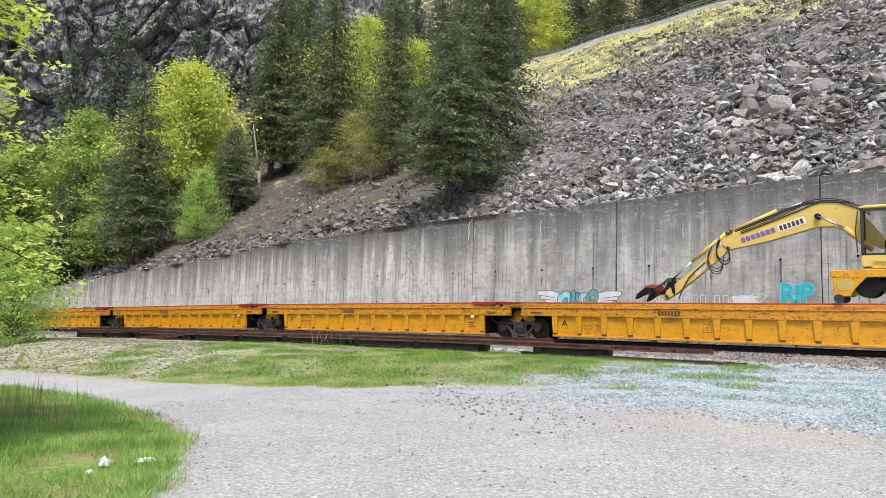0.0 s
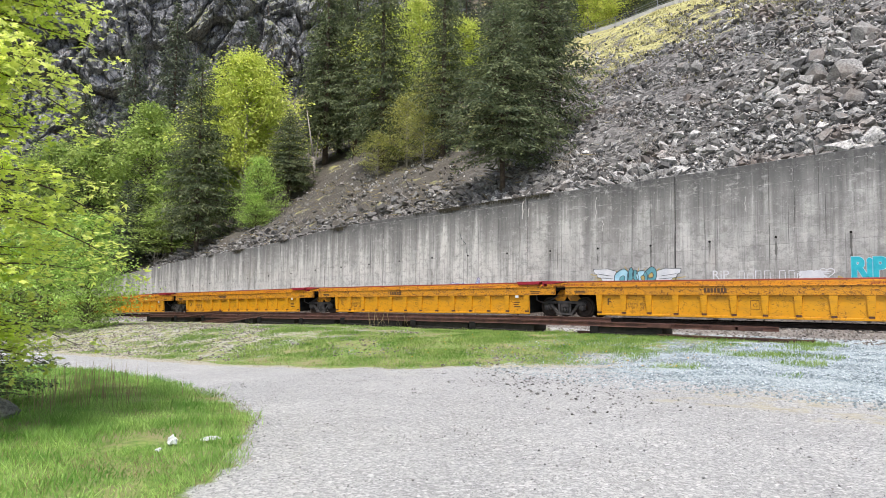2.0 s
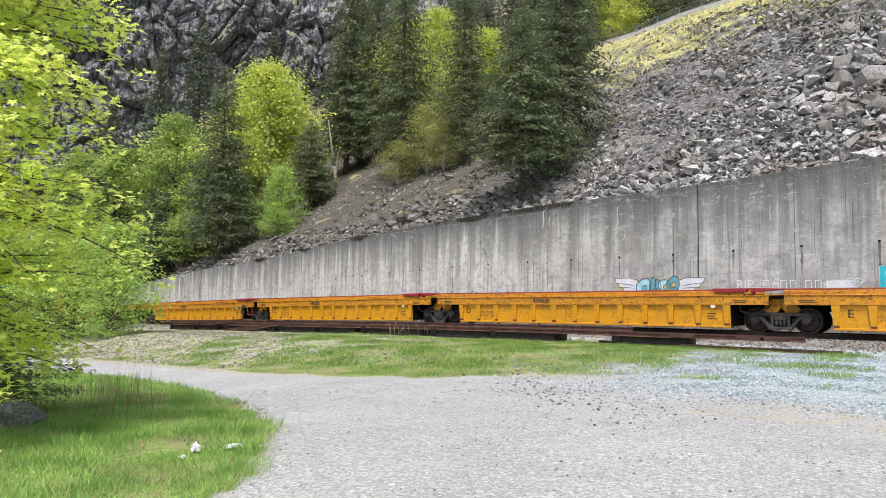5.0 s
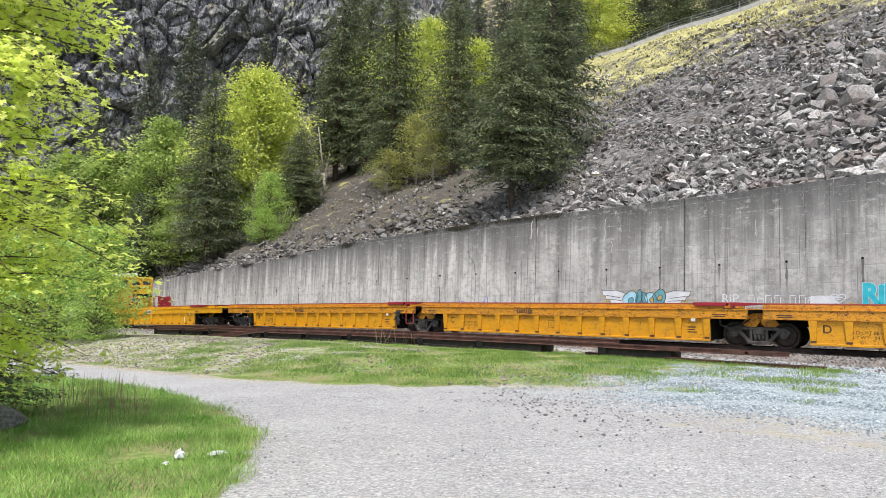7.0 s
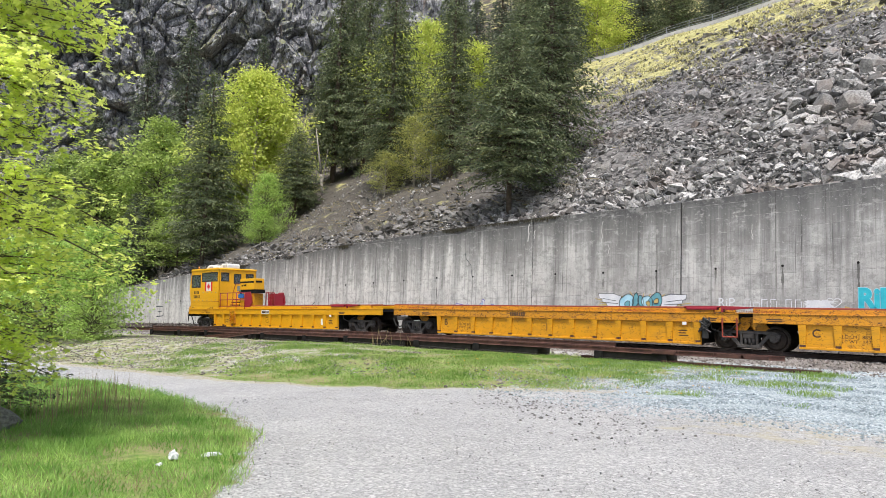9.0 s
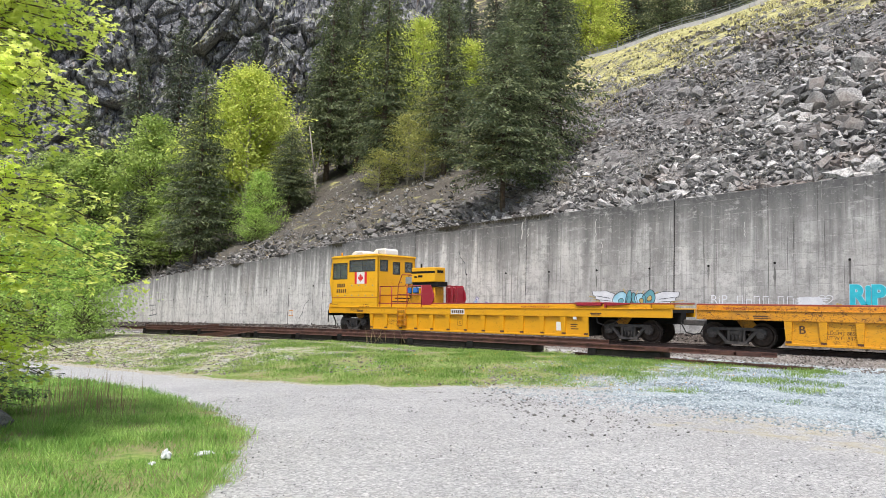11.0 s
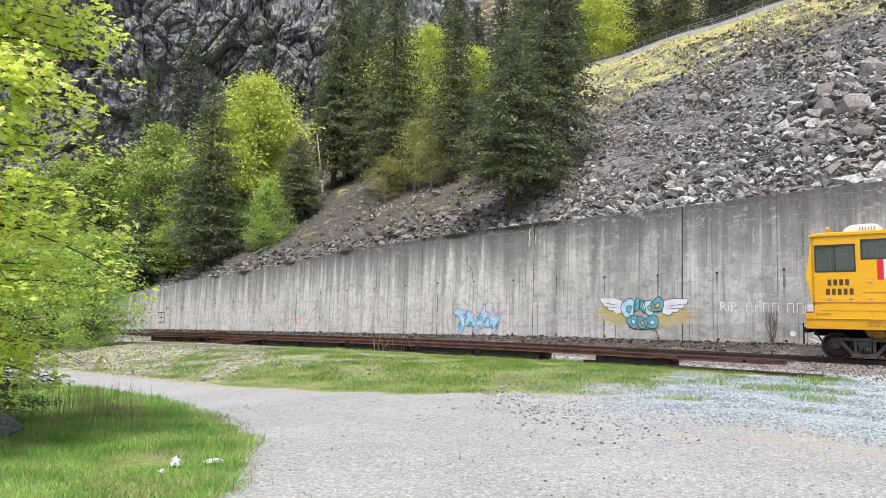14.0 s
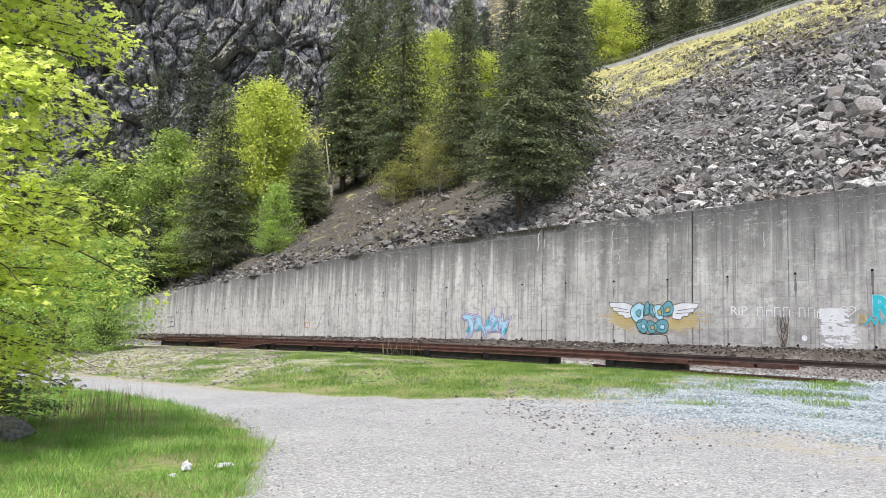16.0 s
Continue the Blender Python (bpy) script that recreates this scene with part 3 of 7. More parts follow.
def build_cliff():
    """A tall dark rock face that stands behind the trees, broken into ledges and slabs."""
    az = np.radians(np.concatenate([np.linspace(38, 45, 24), np.linspace(45.2, 80, 300), np.linspace(80.5, 112, 60)]))
    hs = np.concatenate([np.linspace(-20, 18, 24), np.linspace(18.4, 78, 170), np.linspace(79, 125, 30)])
    A, H = np.meshgrid(az, hs, indexing="ij")
    U, W = A * 150, H
    d = np.zeros_like(A)
    for i in range(A.shape[0]):
        for j in range(A.shape[1]):
            p = Vector((U[i, j] + 0.22 * W[i, j], W[i, j], 0.0))
            q = p + Vector((noise.noise(p * 0.11), noise.noise(p * 0.11 + Vector((9, 9, 9))), 0)) * 2.2
            far, pts = noise.voronoi(Vector((q.x * 0.17, q.y * 0.085, 0)))
            f2, pts2 = noise.voronoi(Vector((q.x * 0.45, q.y * 0.26, 4)))
            f3, pts3 = noise.voronoi(Vector((q.x * 1.0, q.y * 0.7, 8)))
            slab = 3.0 * noise.cell(pts[0] * 3.1) + 1.0 * noise.cell(pts2[0] * 5.3) + 0.3 * noise.cell(pts3[0] * 7.7)
            tilt = 0.5 * (q.y - pts2[0].y / 0.26) * noise.cell(pts2[0] * 2.3) * 0.35
            cleft = 1.8 * max(0.0, 0.10 - (far[1] - far[0])) * 8 + 1.0 * max(0.0, 0.10 - (f2[1] - f2[0])) * 8
            d[i, j] = 6 * noise.noise(p * 0.03) + slab + tilt - cleft + 0.2 * noise.noise(p * 0.9)
    R = 172 - 24 * smooth(50, 85, np.degrees(A)) + 0.14 * H - d
    v = np.stack([-R * np.sin(A), R * np.cos(A), H], -1).reshape(-1, 3)
    i = np.arange(A.size).reshape(A.shape)
    f = np.stack([i[:-1, :-1], i[:-1, 1:], i[1:, 1:], i[1:, :-1]], -1).reshape(-1, 4)
    ob = shape("cliff", v, f, "cliff")
    return tagged(ob, "tall dark craggy rock cliff with mossy ledges", "cliff", kind="structure")


build_ground()
build_hill()
build_cliff()

# ================= retaining wall =================


def build_wall():
    wall = tagged(new("retaining_wall"), "weathered grey concrete retaining wall with streaks and graffiti", "wall", kind="structure")
    joints = [-48.9 - 9.1 * k for k in range(8, 0, -1)] + [-48.9, -39.65, -30.88, -21.86, -12.86, -3.4] + [-3.4 + 9.1 * k for k in range(1, 6)]
    for a, b in zip(joints, joints[1:]):
        bm = bmesh.new()
        pts = [(a + 0.02, float(wall_foot(a)) - 1.6), (b - 0.02, float(wall_foot(b)) - 1.6)]
        n = 6
        pts += [(b - 0.02 + (a - b + 0.04) * k / n, float(wall_top(b + (a - b) * k / n)) + 0.02 * math.sin(7.0 * k + a)) for k in range(n + 1)]
        prism(bm, pts, WALL_Y, WALL_Y + 0.5, 0.025)
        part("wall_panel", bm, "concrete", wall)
        bm = bmesh.new()
        box(bm, b - 0.06, b + 0.06, WALL_Y + 0.06, WALL_Y + 0.45, float(wall_foot(b)) - 1.5, float(wall_top(b)) - 0.05)
        part("joint_filler", bm, "black", wall, "dark recessed expansion joint")
    bm = bmesh.new()
    for k in range(14):
        a, b = 2 * math.pi * k / 14, 2 * math.pi * (k + 1) / 14
        quad = [bm.verts.new((r * math.cos(t), y, r * math.sin(t))) for r, y, t in ((0.058, -0.02, a), (0.058, -0.02, b), (0.042, -0.02, b), (0.042, -0.02, a))]
        bm.faces.new(quad)
        wallq = [bm.verts.new((r * math.cos(t), y, r * math.sin(t))) for r, y, t in ((0.058, 0.03, a), (0.058, 0.03, b), (0.058, -0.02, b), (0.058, -0.02, a))]
        bm.faces.new(wallq)
    # black disc for the darkness inside the pipe
    bm.faces.new([bm.verts.new((0.045 * math.cos(2 * math.pi * k / 14), -0.012, 0.045 * math.sin(2 * math.pi * k / 14))) for k in range(14)])
    hole = mesh_of("weep_hole", bm, M["black"])
    for k in range(-26, 5):
        x = -11.12 + 3.04 * k
        share("weep_hole", hole, wall, pose(x, WALL_Y - 0.005, float(np.interp(x, [-90, -62, -40, -29, -14, -5, 5], [0.2, 1.6, 3.15, 3.8, 4.1, 4.4, 4.7]))))
        share("weep_hole", hole, wall, pose(x + 0.05, WALL_Y - 0.005, float(wall_foot(x)) + 0.12))
    return wall


build_wall()

# ================= track =================
RAIL_PROFILE = [(-0.075, 0), (0.075, 0), (0.075, 0.012), (0.012, 0.035), (0.012, 0.125), (0.036, 0.135), (0.036, 0.172), (-0.036, 0.172), (-0.036, 0.135), (-0.012, 0.125), (-0.012, 0.035), (-0.075, 0.012)]


def rail_along(bm, xs, y, z_of, lift=0.0, turn=0.0):
    """A rail section swept along x."""
    rings = []
    for x in xs:
        rings.append([bm.verts.new((x, y + a + turn * (x - xs[0]), z_of(x) + lift + b)) for a, b in RAIL_PROFILE])
    k = len(RAIL_PROFILE)
    for p, q in zip(rings, rings[1:]):
        for i in range(k):
            bm.faces.new((p[i], q[i], q[(i + 1) % k], p[(i + 1) % k]))
    bm.faces.new(rings[0][::-1])
    bm.faces.new(rings[-1])
    bmesh.ops.recalc_face_normals(bm, faces=bm.faces[:])


def build_track():
    track = tagged(new("railway_track"), "railway track of dark rails on timber sleepers in ballast", "railway track", kind="structure")
    xs = list(np.arange(-138, 100, 2.0))
    for y in (RAIL_Y, RAIL_Y + 1.507):
        bm = bmesh.new()
        rail_along(bm, xs, y, lambda x: float(rail_z(x)) - 0.172)
        part("rail", bm, "railweb", track)
        bm = bmesh.new()
        for a, b in zip(xs, xs[1:]):
            za, zb = float(rail_z(a)) + 0.003, float(rail_z(b)) + 0.003
            bm.faces.new([bm.verts.new(p) for p in ((a, y - 0.03, za), (b, y - 0.03, zb), (b, y + 0.03, zb), (a, y + 0.03, za))])
        part("rail_head", bm, "railhead", track, "polished running surface of the rail")
    bm = bmesh.new()
    box(bm, -0.115, 0.115, -1.3, 1.3, -0.18, 0, 0.012)
    tie = mesh_of("sleeper", bm, M["timber"])
    for k in range(150):
        x = -70 + 0.5 * k
        share("sleeper", tie, track, pose(x, TRACK_Y, float(rail_z(x)) - 0.18, 0, 0, random.uniform(-1, 1)))


build_track()


def build_rail_stack():
    """Old rails laid in a low stack beside the line; black cribs stand in for the shade beneath."""
    rng = random.Random(5)

    def top(x):
        return float(rail_z(x)) - 0.20

    for n, (x0, w) in enumerate([(-49.6, 3.4), (-45.6, 2.6), (-42.0, 4.6), (-36.8, 0.7), (-35.5, 3.5), (-31.4, 3.0), (-27.8, 4.5), (-22.6, 3.5), (-18.9, 3.4), (-12.75, 2.9)]):
        crib = thing("timber_crib", "black filling with end post for the shaded gap under the stacked rails", "timber crib", "cribs under the rail stack", pose(x0, 24.75, 0))
        hi, lo = top(x0 + w) - 0.0, float(land_z(x0 + w / 2, 24.8)) - 0.15
        # solid black filling for the shade between the end posts
        for j in range(2):
            bm = bmesh.new()
            zz = lo + (hi - lo) * j / 2
            box(bm, 0, w, -0.05 + 0.03 * j, 1.0, zz, zz + (hi - lo) / 2 - 0.01, 0.015)
            part("timber", bm, "timber", crib)
        bm = bmesh.new()
        box(bm, -0.06, 0.30, -0.12, 0.28, lo, hi - 0.02, 0.02)
        part("timber_end", bm, "black", crib)
    rows = [(-52.5, -28.0, 24.72, 0.0, 0.0), (-51.5, -21.0, 24.92, 0, 0), (-50.5, -30, 25.12, 0, 0), (-34, -9.4, 24.70, 0, 0.001), (-30, -8.2, 24.86, 0.0, 0), (-24, -5.9, 25.05, 0, 0.0),
            (-46, -22, 25.3, 0, 0.0), (-27, -6.9, 25.28, 0, 0), (-49.5, -38, 24.80, 0.18, 0.01), (-40, -23.5, 24.95, 0.18, 0.0), (-24.5, -12, 24.82, 0.18, 0.004), (-47, -36, 25.15, 0.18, -0.01)]
    for x0, x1, y, lift, turn in rows:
        bm = bmesh.new()
        rail_along(bm, list(np.linspace(x0, x1, 14)), y, top, lift, turn)
        ob = part("stacked_rail", bm, "rust")
        tagged(ob, "rusty brown steel rail lying on timber cribs", "steel rail", "rails in the stack")
    for x0, x1, y, za, zb, ya in ((-41.5, -36.5, 24.35, 0.05, -0.42, 0.12), (-39.5, -33.0, 24.25, 0.22, -0.40, -0.1), (-44.0, -40.0, 24.5, 0.30, 0.05, 0.12)):
        bm = bmesh.new()
        rail_along(bm, [x0, (x0 + x1) / 2, x1], y, lambda x: top(x) + zb + (za - zb) * (x - x0) / (x1 - x0), 0.0, ya)
        tagged(part("loose_rail", bm, "rust"), "rusty rail leaning askew against the stack", "steel rail", "rails in the stack")
    for x0, x1, y in ((-10.0, -4.7, 24.6), (-13.5, -9.2, 24.9)):
        bm = bmesh.new()
        rail_along(bm, [x0, x1], y, lambda x: float(land_z(x, y)) - 0.03)
        tagged(part("fallen_rail", bm, "rust"), "rusty rail lying half buried in blue-grey stone", "steel rail")
    for x in (-10.4, -8.0, -7.2):
        bm = bmesh.new()
        box(bm, x, x + 0.9, 24.62, 24.66, top(x) + 0.03, top(x) + 0.16, 0.005)
        tagged(part("splice_bar", bm, "rust"), "rusty splice bar bolted on the stacked rail", "splice bar", "splice bars")


build_rail_stack()

# ================= train =================
PITCH = 17.6
WHEEL_R = 0.48


def sideframe(bm, y):
    """A cast freight truck side: arched top, inclined lower chord, two windows."""
    s = 1 if y > 0 else -1
    y0, y1 = y - 0.07, y + 0.07
    prism(bm, [(-1.12, 0.52), (-1.12, 0.68), (-0.98, 0.77), (-0.55, 0.80), (0.55, 0.80), (0.98, 0.77), (1.12, 0.68), (1.12, 0.52), (1.0, 0.62), (0.55, 0.68), (-0.55, 0.68), (-1.0, 0.62)], y0, y1, 0.012)
    for d in (-1, 1):
        prism(bm, [(d * 0.86, 0.70), (d * 0.70, 0.70), (d * 0.26, 0.20), (d * 0.40, 0.17)], y0, y1, 0.01)
    prism(bm, [(-0.44, 0.14), (0.44, 0.14), (0.40, 0.25), (-0.40, 0.25)], y0 - 0.03, y1 + 0.03, 0.012)


def build_bogie(parent, x):
    bogie = new("bogie")
    bogie.parent = parent
    bogie.location = (x, 0, 0)
    tagged(bogie, "dark cast steel freight bogie with two axles")
    for y in (-0.98, 0.98):
        bm = bmesh.new()
        sideframe(bm, y)
        side = part("sideframe", bm, "frame", bogie)
        for d in (-1, 1):
            bm = bmesh.new()
            prism(bm, [(d * 0.76, 0.40), (d * 0.72, 0.66), (d * 1.08, 0.66), (d * 1.06, 0.40)], y - 0.06, y + 0.06, 0.01)
            part("pedestal", bm, "frame", side)
            bm = bmesh.new()
            prism(bm, [(d * 0.34, 0.70), (d * 0.24, 0.70), (d * 0.24, 0.22), (d * 0.34, 0.22)], y - 0.065, y + 0.065, 0.01)
            part("column_guide", bm, "frame", side)
        bm = bmesh.new()
        for k in (-0.14, 0.0, 0.14):
            rod(bm, (k, y, 0.25), (k, y, 0.52), 0.06, 0.06, 10)
        part("spring", bm, "frame", bogie)
        for d in (-0.915, 0.915):
            bm = bmesh.new()
            o = -1 if y < 0 else 1
            rod(bm, (d, y - o * 0.05, 0.50), (d, y + o * 0.14, 0.50), 0.15, 0.13, 14)
            rod(bm, (d, y + o * 0.14, 0.50), (d, y + o * 0.17, 0.50), 0.08, 0.07, 10)
            part("bearing", bm, "frame", bogie)
    bm = bmesh.new()
    box(bm, -0.22, 0.22, -1.05, 1.05, 0.50, 0.68, 0.02)
    part("bolster", bm, "frame", bogie)
    for d in (-0.915, 0.915):
        bm = bmesh.new()
        rod(bm, (0, -1.0, 0), (0, 1.0, 0), 0.08, 0.08, 10)
        for s in (-1, 1):
            rod(bm, (0, s * 0.68, 0), (0, s * 0.72, 0), WHEEL_R + 0.03, WHEEL_R + 0.03, 28)
            rod(bm, (0, s * 0.72, 0), (0, s * 0.80, 0), WHEEL_R, WHEEL_R, 28)
            rod(bm, (0, s * 0.80, 0), (0, s * 0.81, 0), WHEEL_R - 0.06, 0.34, 28)
            rod(bm, (0, s * 0.80, 0), (0, s * 0.87, 0), 0.16, 0.13, 14)
            for a in range(3):
                t = a * 2 * math.pi / 3
                rod(bm, (0.27 * math.cos(t), s * 0.80, 0.27 * math.sin(t)), (0.27 * math.cos(t), s * 0.815, 0.27 * math.sin(t)), 0.035, 0.035, 6)
        w = part("wheelset", bm, "wheel", bogie)
        w.location = (d, 0, WHEEL_R)
    return bogie


def build_unit(name, label, x0=0.28, x1=17.32, sill="worn", chord="orange", skin="yellow"):
    """A long well-car unit: deep ribbed sides between raised end platforms."""
    car = thing(name, label, "rail car", "cars of the work train")
    a, b = 1.85, 15.87
    for s, side in ((-1, "near"), (1, "far")):
        o = s * 1.45

        def y(d0, d1):
            return sorted((o + s * d0, o + s * d1))

        bm = bmesh.new()
        box(bm, x0, x1, *y(-0.16, 0.0), 1.10, 1.46, 0.012)
        box(bm, x0, x1, *y(-0.16, 0.035), 1.455, 1.49, 0.008)
        part("side_sill", bm, sill, car, "scraped yellow side sill" if sill == "worn" else "")
        bm = bmesh.new()
        box(bm, x0, x1 - 0.9, *y(-0.2, -0.03), 1.485, 1.66, 0.01)
        part("top_chord", bm, chord, car)
        bm = bmesh.new()
        box(bm, x0, x1, *y(-0.17, -0.05), 1.66, 1.725, 0.01)
        part("runway_rail", bm, "rim", car, "dull red runway rail on the car top")
        bm = bmesh.new()
        box(bm, a, b, *y(-0.14, -0.10), 0.22, 1.11)
        part("well_side", bm, skin, car)
        bm = bmesh.new()
        box(bm, a, b, *y(-0.15, -0.04), 0.20, 0.29, 0.01)
        part("bottom_sill", bm, skin, car)
        step = (b - a - 0.24) / 12
        bm = bmesh.new()
        t0, t1 = y(-0.10, -0.01)
        outer = t0 if s < 0 else t1
        inner = t1 if s < 0 else t0
        top = [bm.verts.new(p) for p in ((-0.14, inner, 1.10), (0.14, inner, 1.10), (0.14, outer, 1.10), (-0.14, outer, 1.10))]
        bot = [bm.verts.new(p) for p in ((-0.095, inner, 0.37), (0.095, inner, 0.37), (0.095, outer + s * -0.02, 0.37), (-0.095, outer + s * -0.02, 0.37))]
        for i in range(4):
            bm.faces.new((top[i], top[(i + 1) % 4], bot[(i + 1) % 4], bot[i]))
        bm.faces.new(bot)
        bmesh.ops.recalc_face_normals(bm, faces=bm.faces[:])
        rib = mesh_of("rib", bm, M[skin])
        bm = bmesh.new()
        box(bm, -0.09, 0.09, *y(-0.10, -0.035), 0.29, 0.372)
        foot = mesh_of("rib_foot", bm, M["rust"])
        for k in range(13):
            share("rib", rib, car, pose(a + 0.12 + step * k, 0, 0))
            share("rib_foot", foot, car, pose(a + 0.12 + step * k, 0, 0))
    bm = bmesh.new()
    box(bm, a, b, -1.33, 1.33, 0.24, 0.30)
    part("well_floor", bm, "black", car)
    # shadow behind the bogies is painted onto these bulkheads as black
    for x in (a, b - 0.06):
        bm = bmesh.new()
        box(bm, x, x + 0.06, -1.33, 1.33, 0.26, 1.5)
        part("bulkhead", bm, "black", car, "end bulkhead coloured black for the shadow it stands in")
    for p, q in ((x0 + 0.02, a), (b, x1 - 0.02)):
        bm = bmesh.new()
        box(bm, p, q, -1.28, 1.28, 1.30, 1.44)
        part("end_platform", bm, "black", car)
        bm = bmesh.new()
        box(bm, p, q, -0.3, 0.3, 0.82, 1.30, 0.02)
        part("draft_sill", bm, "black", car)
    # inclined arms that carry the sills down to the bogie
    for d, xc in ((1, 0.18), (-1, 17.42)):
        for yy in (-0.78, 0.70):
            bm = bmesh.new()
            prism(bm, [(xc - d * 0.42, 1.32), (xc + d * 0.16, 1.32), (xc + d * 0.62, 0.78), (xc - d * 0.02, 0.78)], yy, yy + 0.08, 0.01)
            part("pivot_arm", bm, "worn", car)
    # red hinged bridge near the end
    bm = bmesh.new()
    box(bm, 15.35, 16.55, -1.53, -1.20, 1.60, 1.70, 0.015)
    box(bm, 15.25, 16.65, -1.49, -1.18, 1.70, 1.755, 0.01)
    box(bm, 16.72, 16.80, -1.52, -1.2, 1.52, 1.76, 0.01)
    part("bridge_hinge", bm, "red", car, "dark red hinge plate of the bridge")
    bm = bmesh.new()
    prism(bm, [(16.8, 1.62), (17.1, 1.60), (17.75, 1.66), (17.9, 1.72), (16.8, 1.76)], -1.5, -1.2, 0.01)
    box(bm, 16.9, 17.9, -1.1, 1.1, 1.68, 1.72)
    part("bridge_plate", bm, "red", car, "dark red steel bridge plate to the next car")
    # air hose, brake parts
    bm = bmesh.new()
    tube(bm, [(16.2, -1.2, 1.1), (16.25, -1.25, 0.85), (16.6, -1.22, 0.72), (17.0, -1.2, 0.85), (17.3, -1.0, 1.1)], 0.03)
    part("air_hose", bm, "rubber", car)
    bm = bmesh.new()
    box(bm, 15.15, 15.32, -1.475, -1.455, 0.98, 1.10)
    part("tag_plate", bm, "white", car)
    for xx, yy, zz, w in ((14.95, -1.349, 0.72, 0.36), (14.95, -1.349, 0.62, 0.30), (14.97, -1.349, 0.52, 0.38), (16.0, -1.449, 1.24, 0.55), (16.05, -1.449, 1.17, 0.45), (0.75, -1.449, 1.24, 0.55), (0.8, -1.449, 1.17, 0.5)):
        bm = bmesh.new()
        box(bm, xx, xx + w, yy - 0.003, yy, zz, zz + 0.047)
        part("stencil_bar", bm, "ink", car)
    bm = bmesh.new()
    for p in ((8.32, 8.34, 0.55, 0.90), (8.62, 8.64, 0.55, 0.90)):
        box(bm, p[0], p[1], -1.352, -1.349, p[2], p[3])
    for z in (0.55, 0.88):
        box(bm, 8.32, 8.64, -1.3525, -1.3495, z, z + 0.02)
    part("stencil_frame", bm, "ink", car)
    FACE = Matrix.Rotation(radians(90), 4, "X")
    lettering("stencil", "LD LMT 88500\nLT WT   54725", 0.17, "ink", car, pose(3.75, -1.352, 0.62) @ FACE)
    for x in (0.45, 13.1):
        lettering("warning", "KEEP HANDS CLEAR OF", 0.12, "rim", car, pose(x, -1.424, 1.545) @ FACE, 0.0, 0.0, 1.25)
    lettering("stencil", "C", 0.2, "ink", car, pose(8.48, -1.352, 0.70) @ FACE)
    bm = bmesh.new()
    for k in range(7 if x1 < 18 else 0):
        box(bm, 6.6 + 0.13 * k, 6.7 + 0.13 * k, -1.454, -1.449, 1.2, 1.38)
    if x1 < 18:
        part("name_bar", bm, "ink", car)
    build_bogie(car, 0.0)
    return car


CAR_LABEL = "long yellow articulated well car with ribbed scraped sides"
cars = []          # thing, distance of its origin at the start, length over bogies
FACE = Matrix.Rotation(radians(90), 4, "X")
unit = build_unit("work_train_car", CAR_LABEL)
first = True
for k, letter in enumerate("AFEDC"):
    car = unit if first else copy_thing(unit, pose(0, 0, 0))
    first = False
    cars.append((car, -15.2 - PITCH * k, PITCH))
tail = build_unit("work_train_car", "long yellow well car with a coupler at its end", -1.4, 17.32)
cars.append((tail, -103.2, PITCH))
for (car, _, _), letter in zip(cars, "AFEDCB"):
    lettering("car_letter", letter, 0.42, "ink", car, pose(2.42, -1.352, 0.78) @ FACE, 0.006)
build_bogie(cars[0][0], PITCH)


def build_coupler(car, x, d):
    bm = bmesh.new()
    box(bm, x, x + d * 0.75, -0.14, 0.14, 0.80, 1.02, 0.03) if d > 0 else box(bm, x - 0.75, x, -0.14, 0.14, 0.80, 1.02, 0.03)
    part("coupler", bm, "frame", car)
    bm = bmesh.new()
    tube(bm, [(x, -0.4, 0.9), (x + d * 0.2, -0.4, 0.5), (x + d * 0.55, -0.4, 0.42)], 0.03)
    part("brake_hose", bm, "rubber", car)


build_coupler(tail, -1.4, -1)
bm = bmesh.new()
tube(bm, [(16.75, -1.48, 1.30), (16.75, -1.48, 0.55), (17.3, -1.48, 0.55), (17.3, -1.48, 1.30)], 0.03)
part("grab_iron", bm, "rim", tail, "brown-red bent grab iron")
rng_h = random.Random(2)
bm = bmesh.new()
for k in range(7):
    q = [(16.05 + rng_h.uniform(-0.25, 0.25), -1.5 + rng_h.uniform(-0.05, 0.05), 1.25 - 0.16 * j + rng_h.uniform(-0.1, 0.1)) for j in range(4)]
    tube(bm, q, 0.035)
box(bm, 15.95, 16.2, -1.5, -1.4, 0.45, 1.0, 0.03)
part("hose_bundle", bm, "rubber", tail, "tangled black hose bundle")


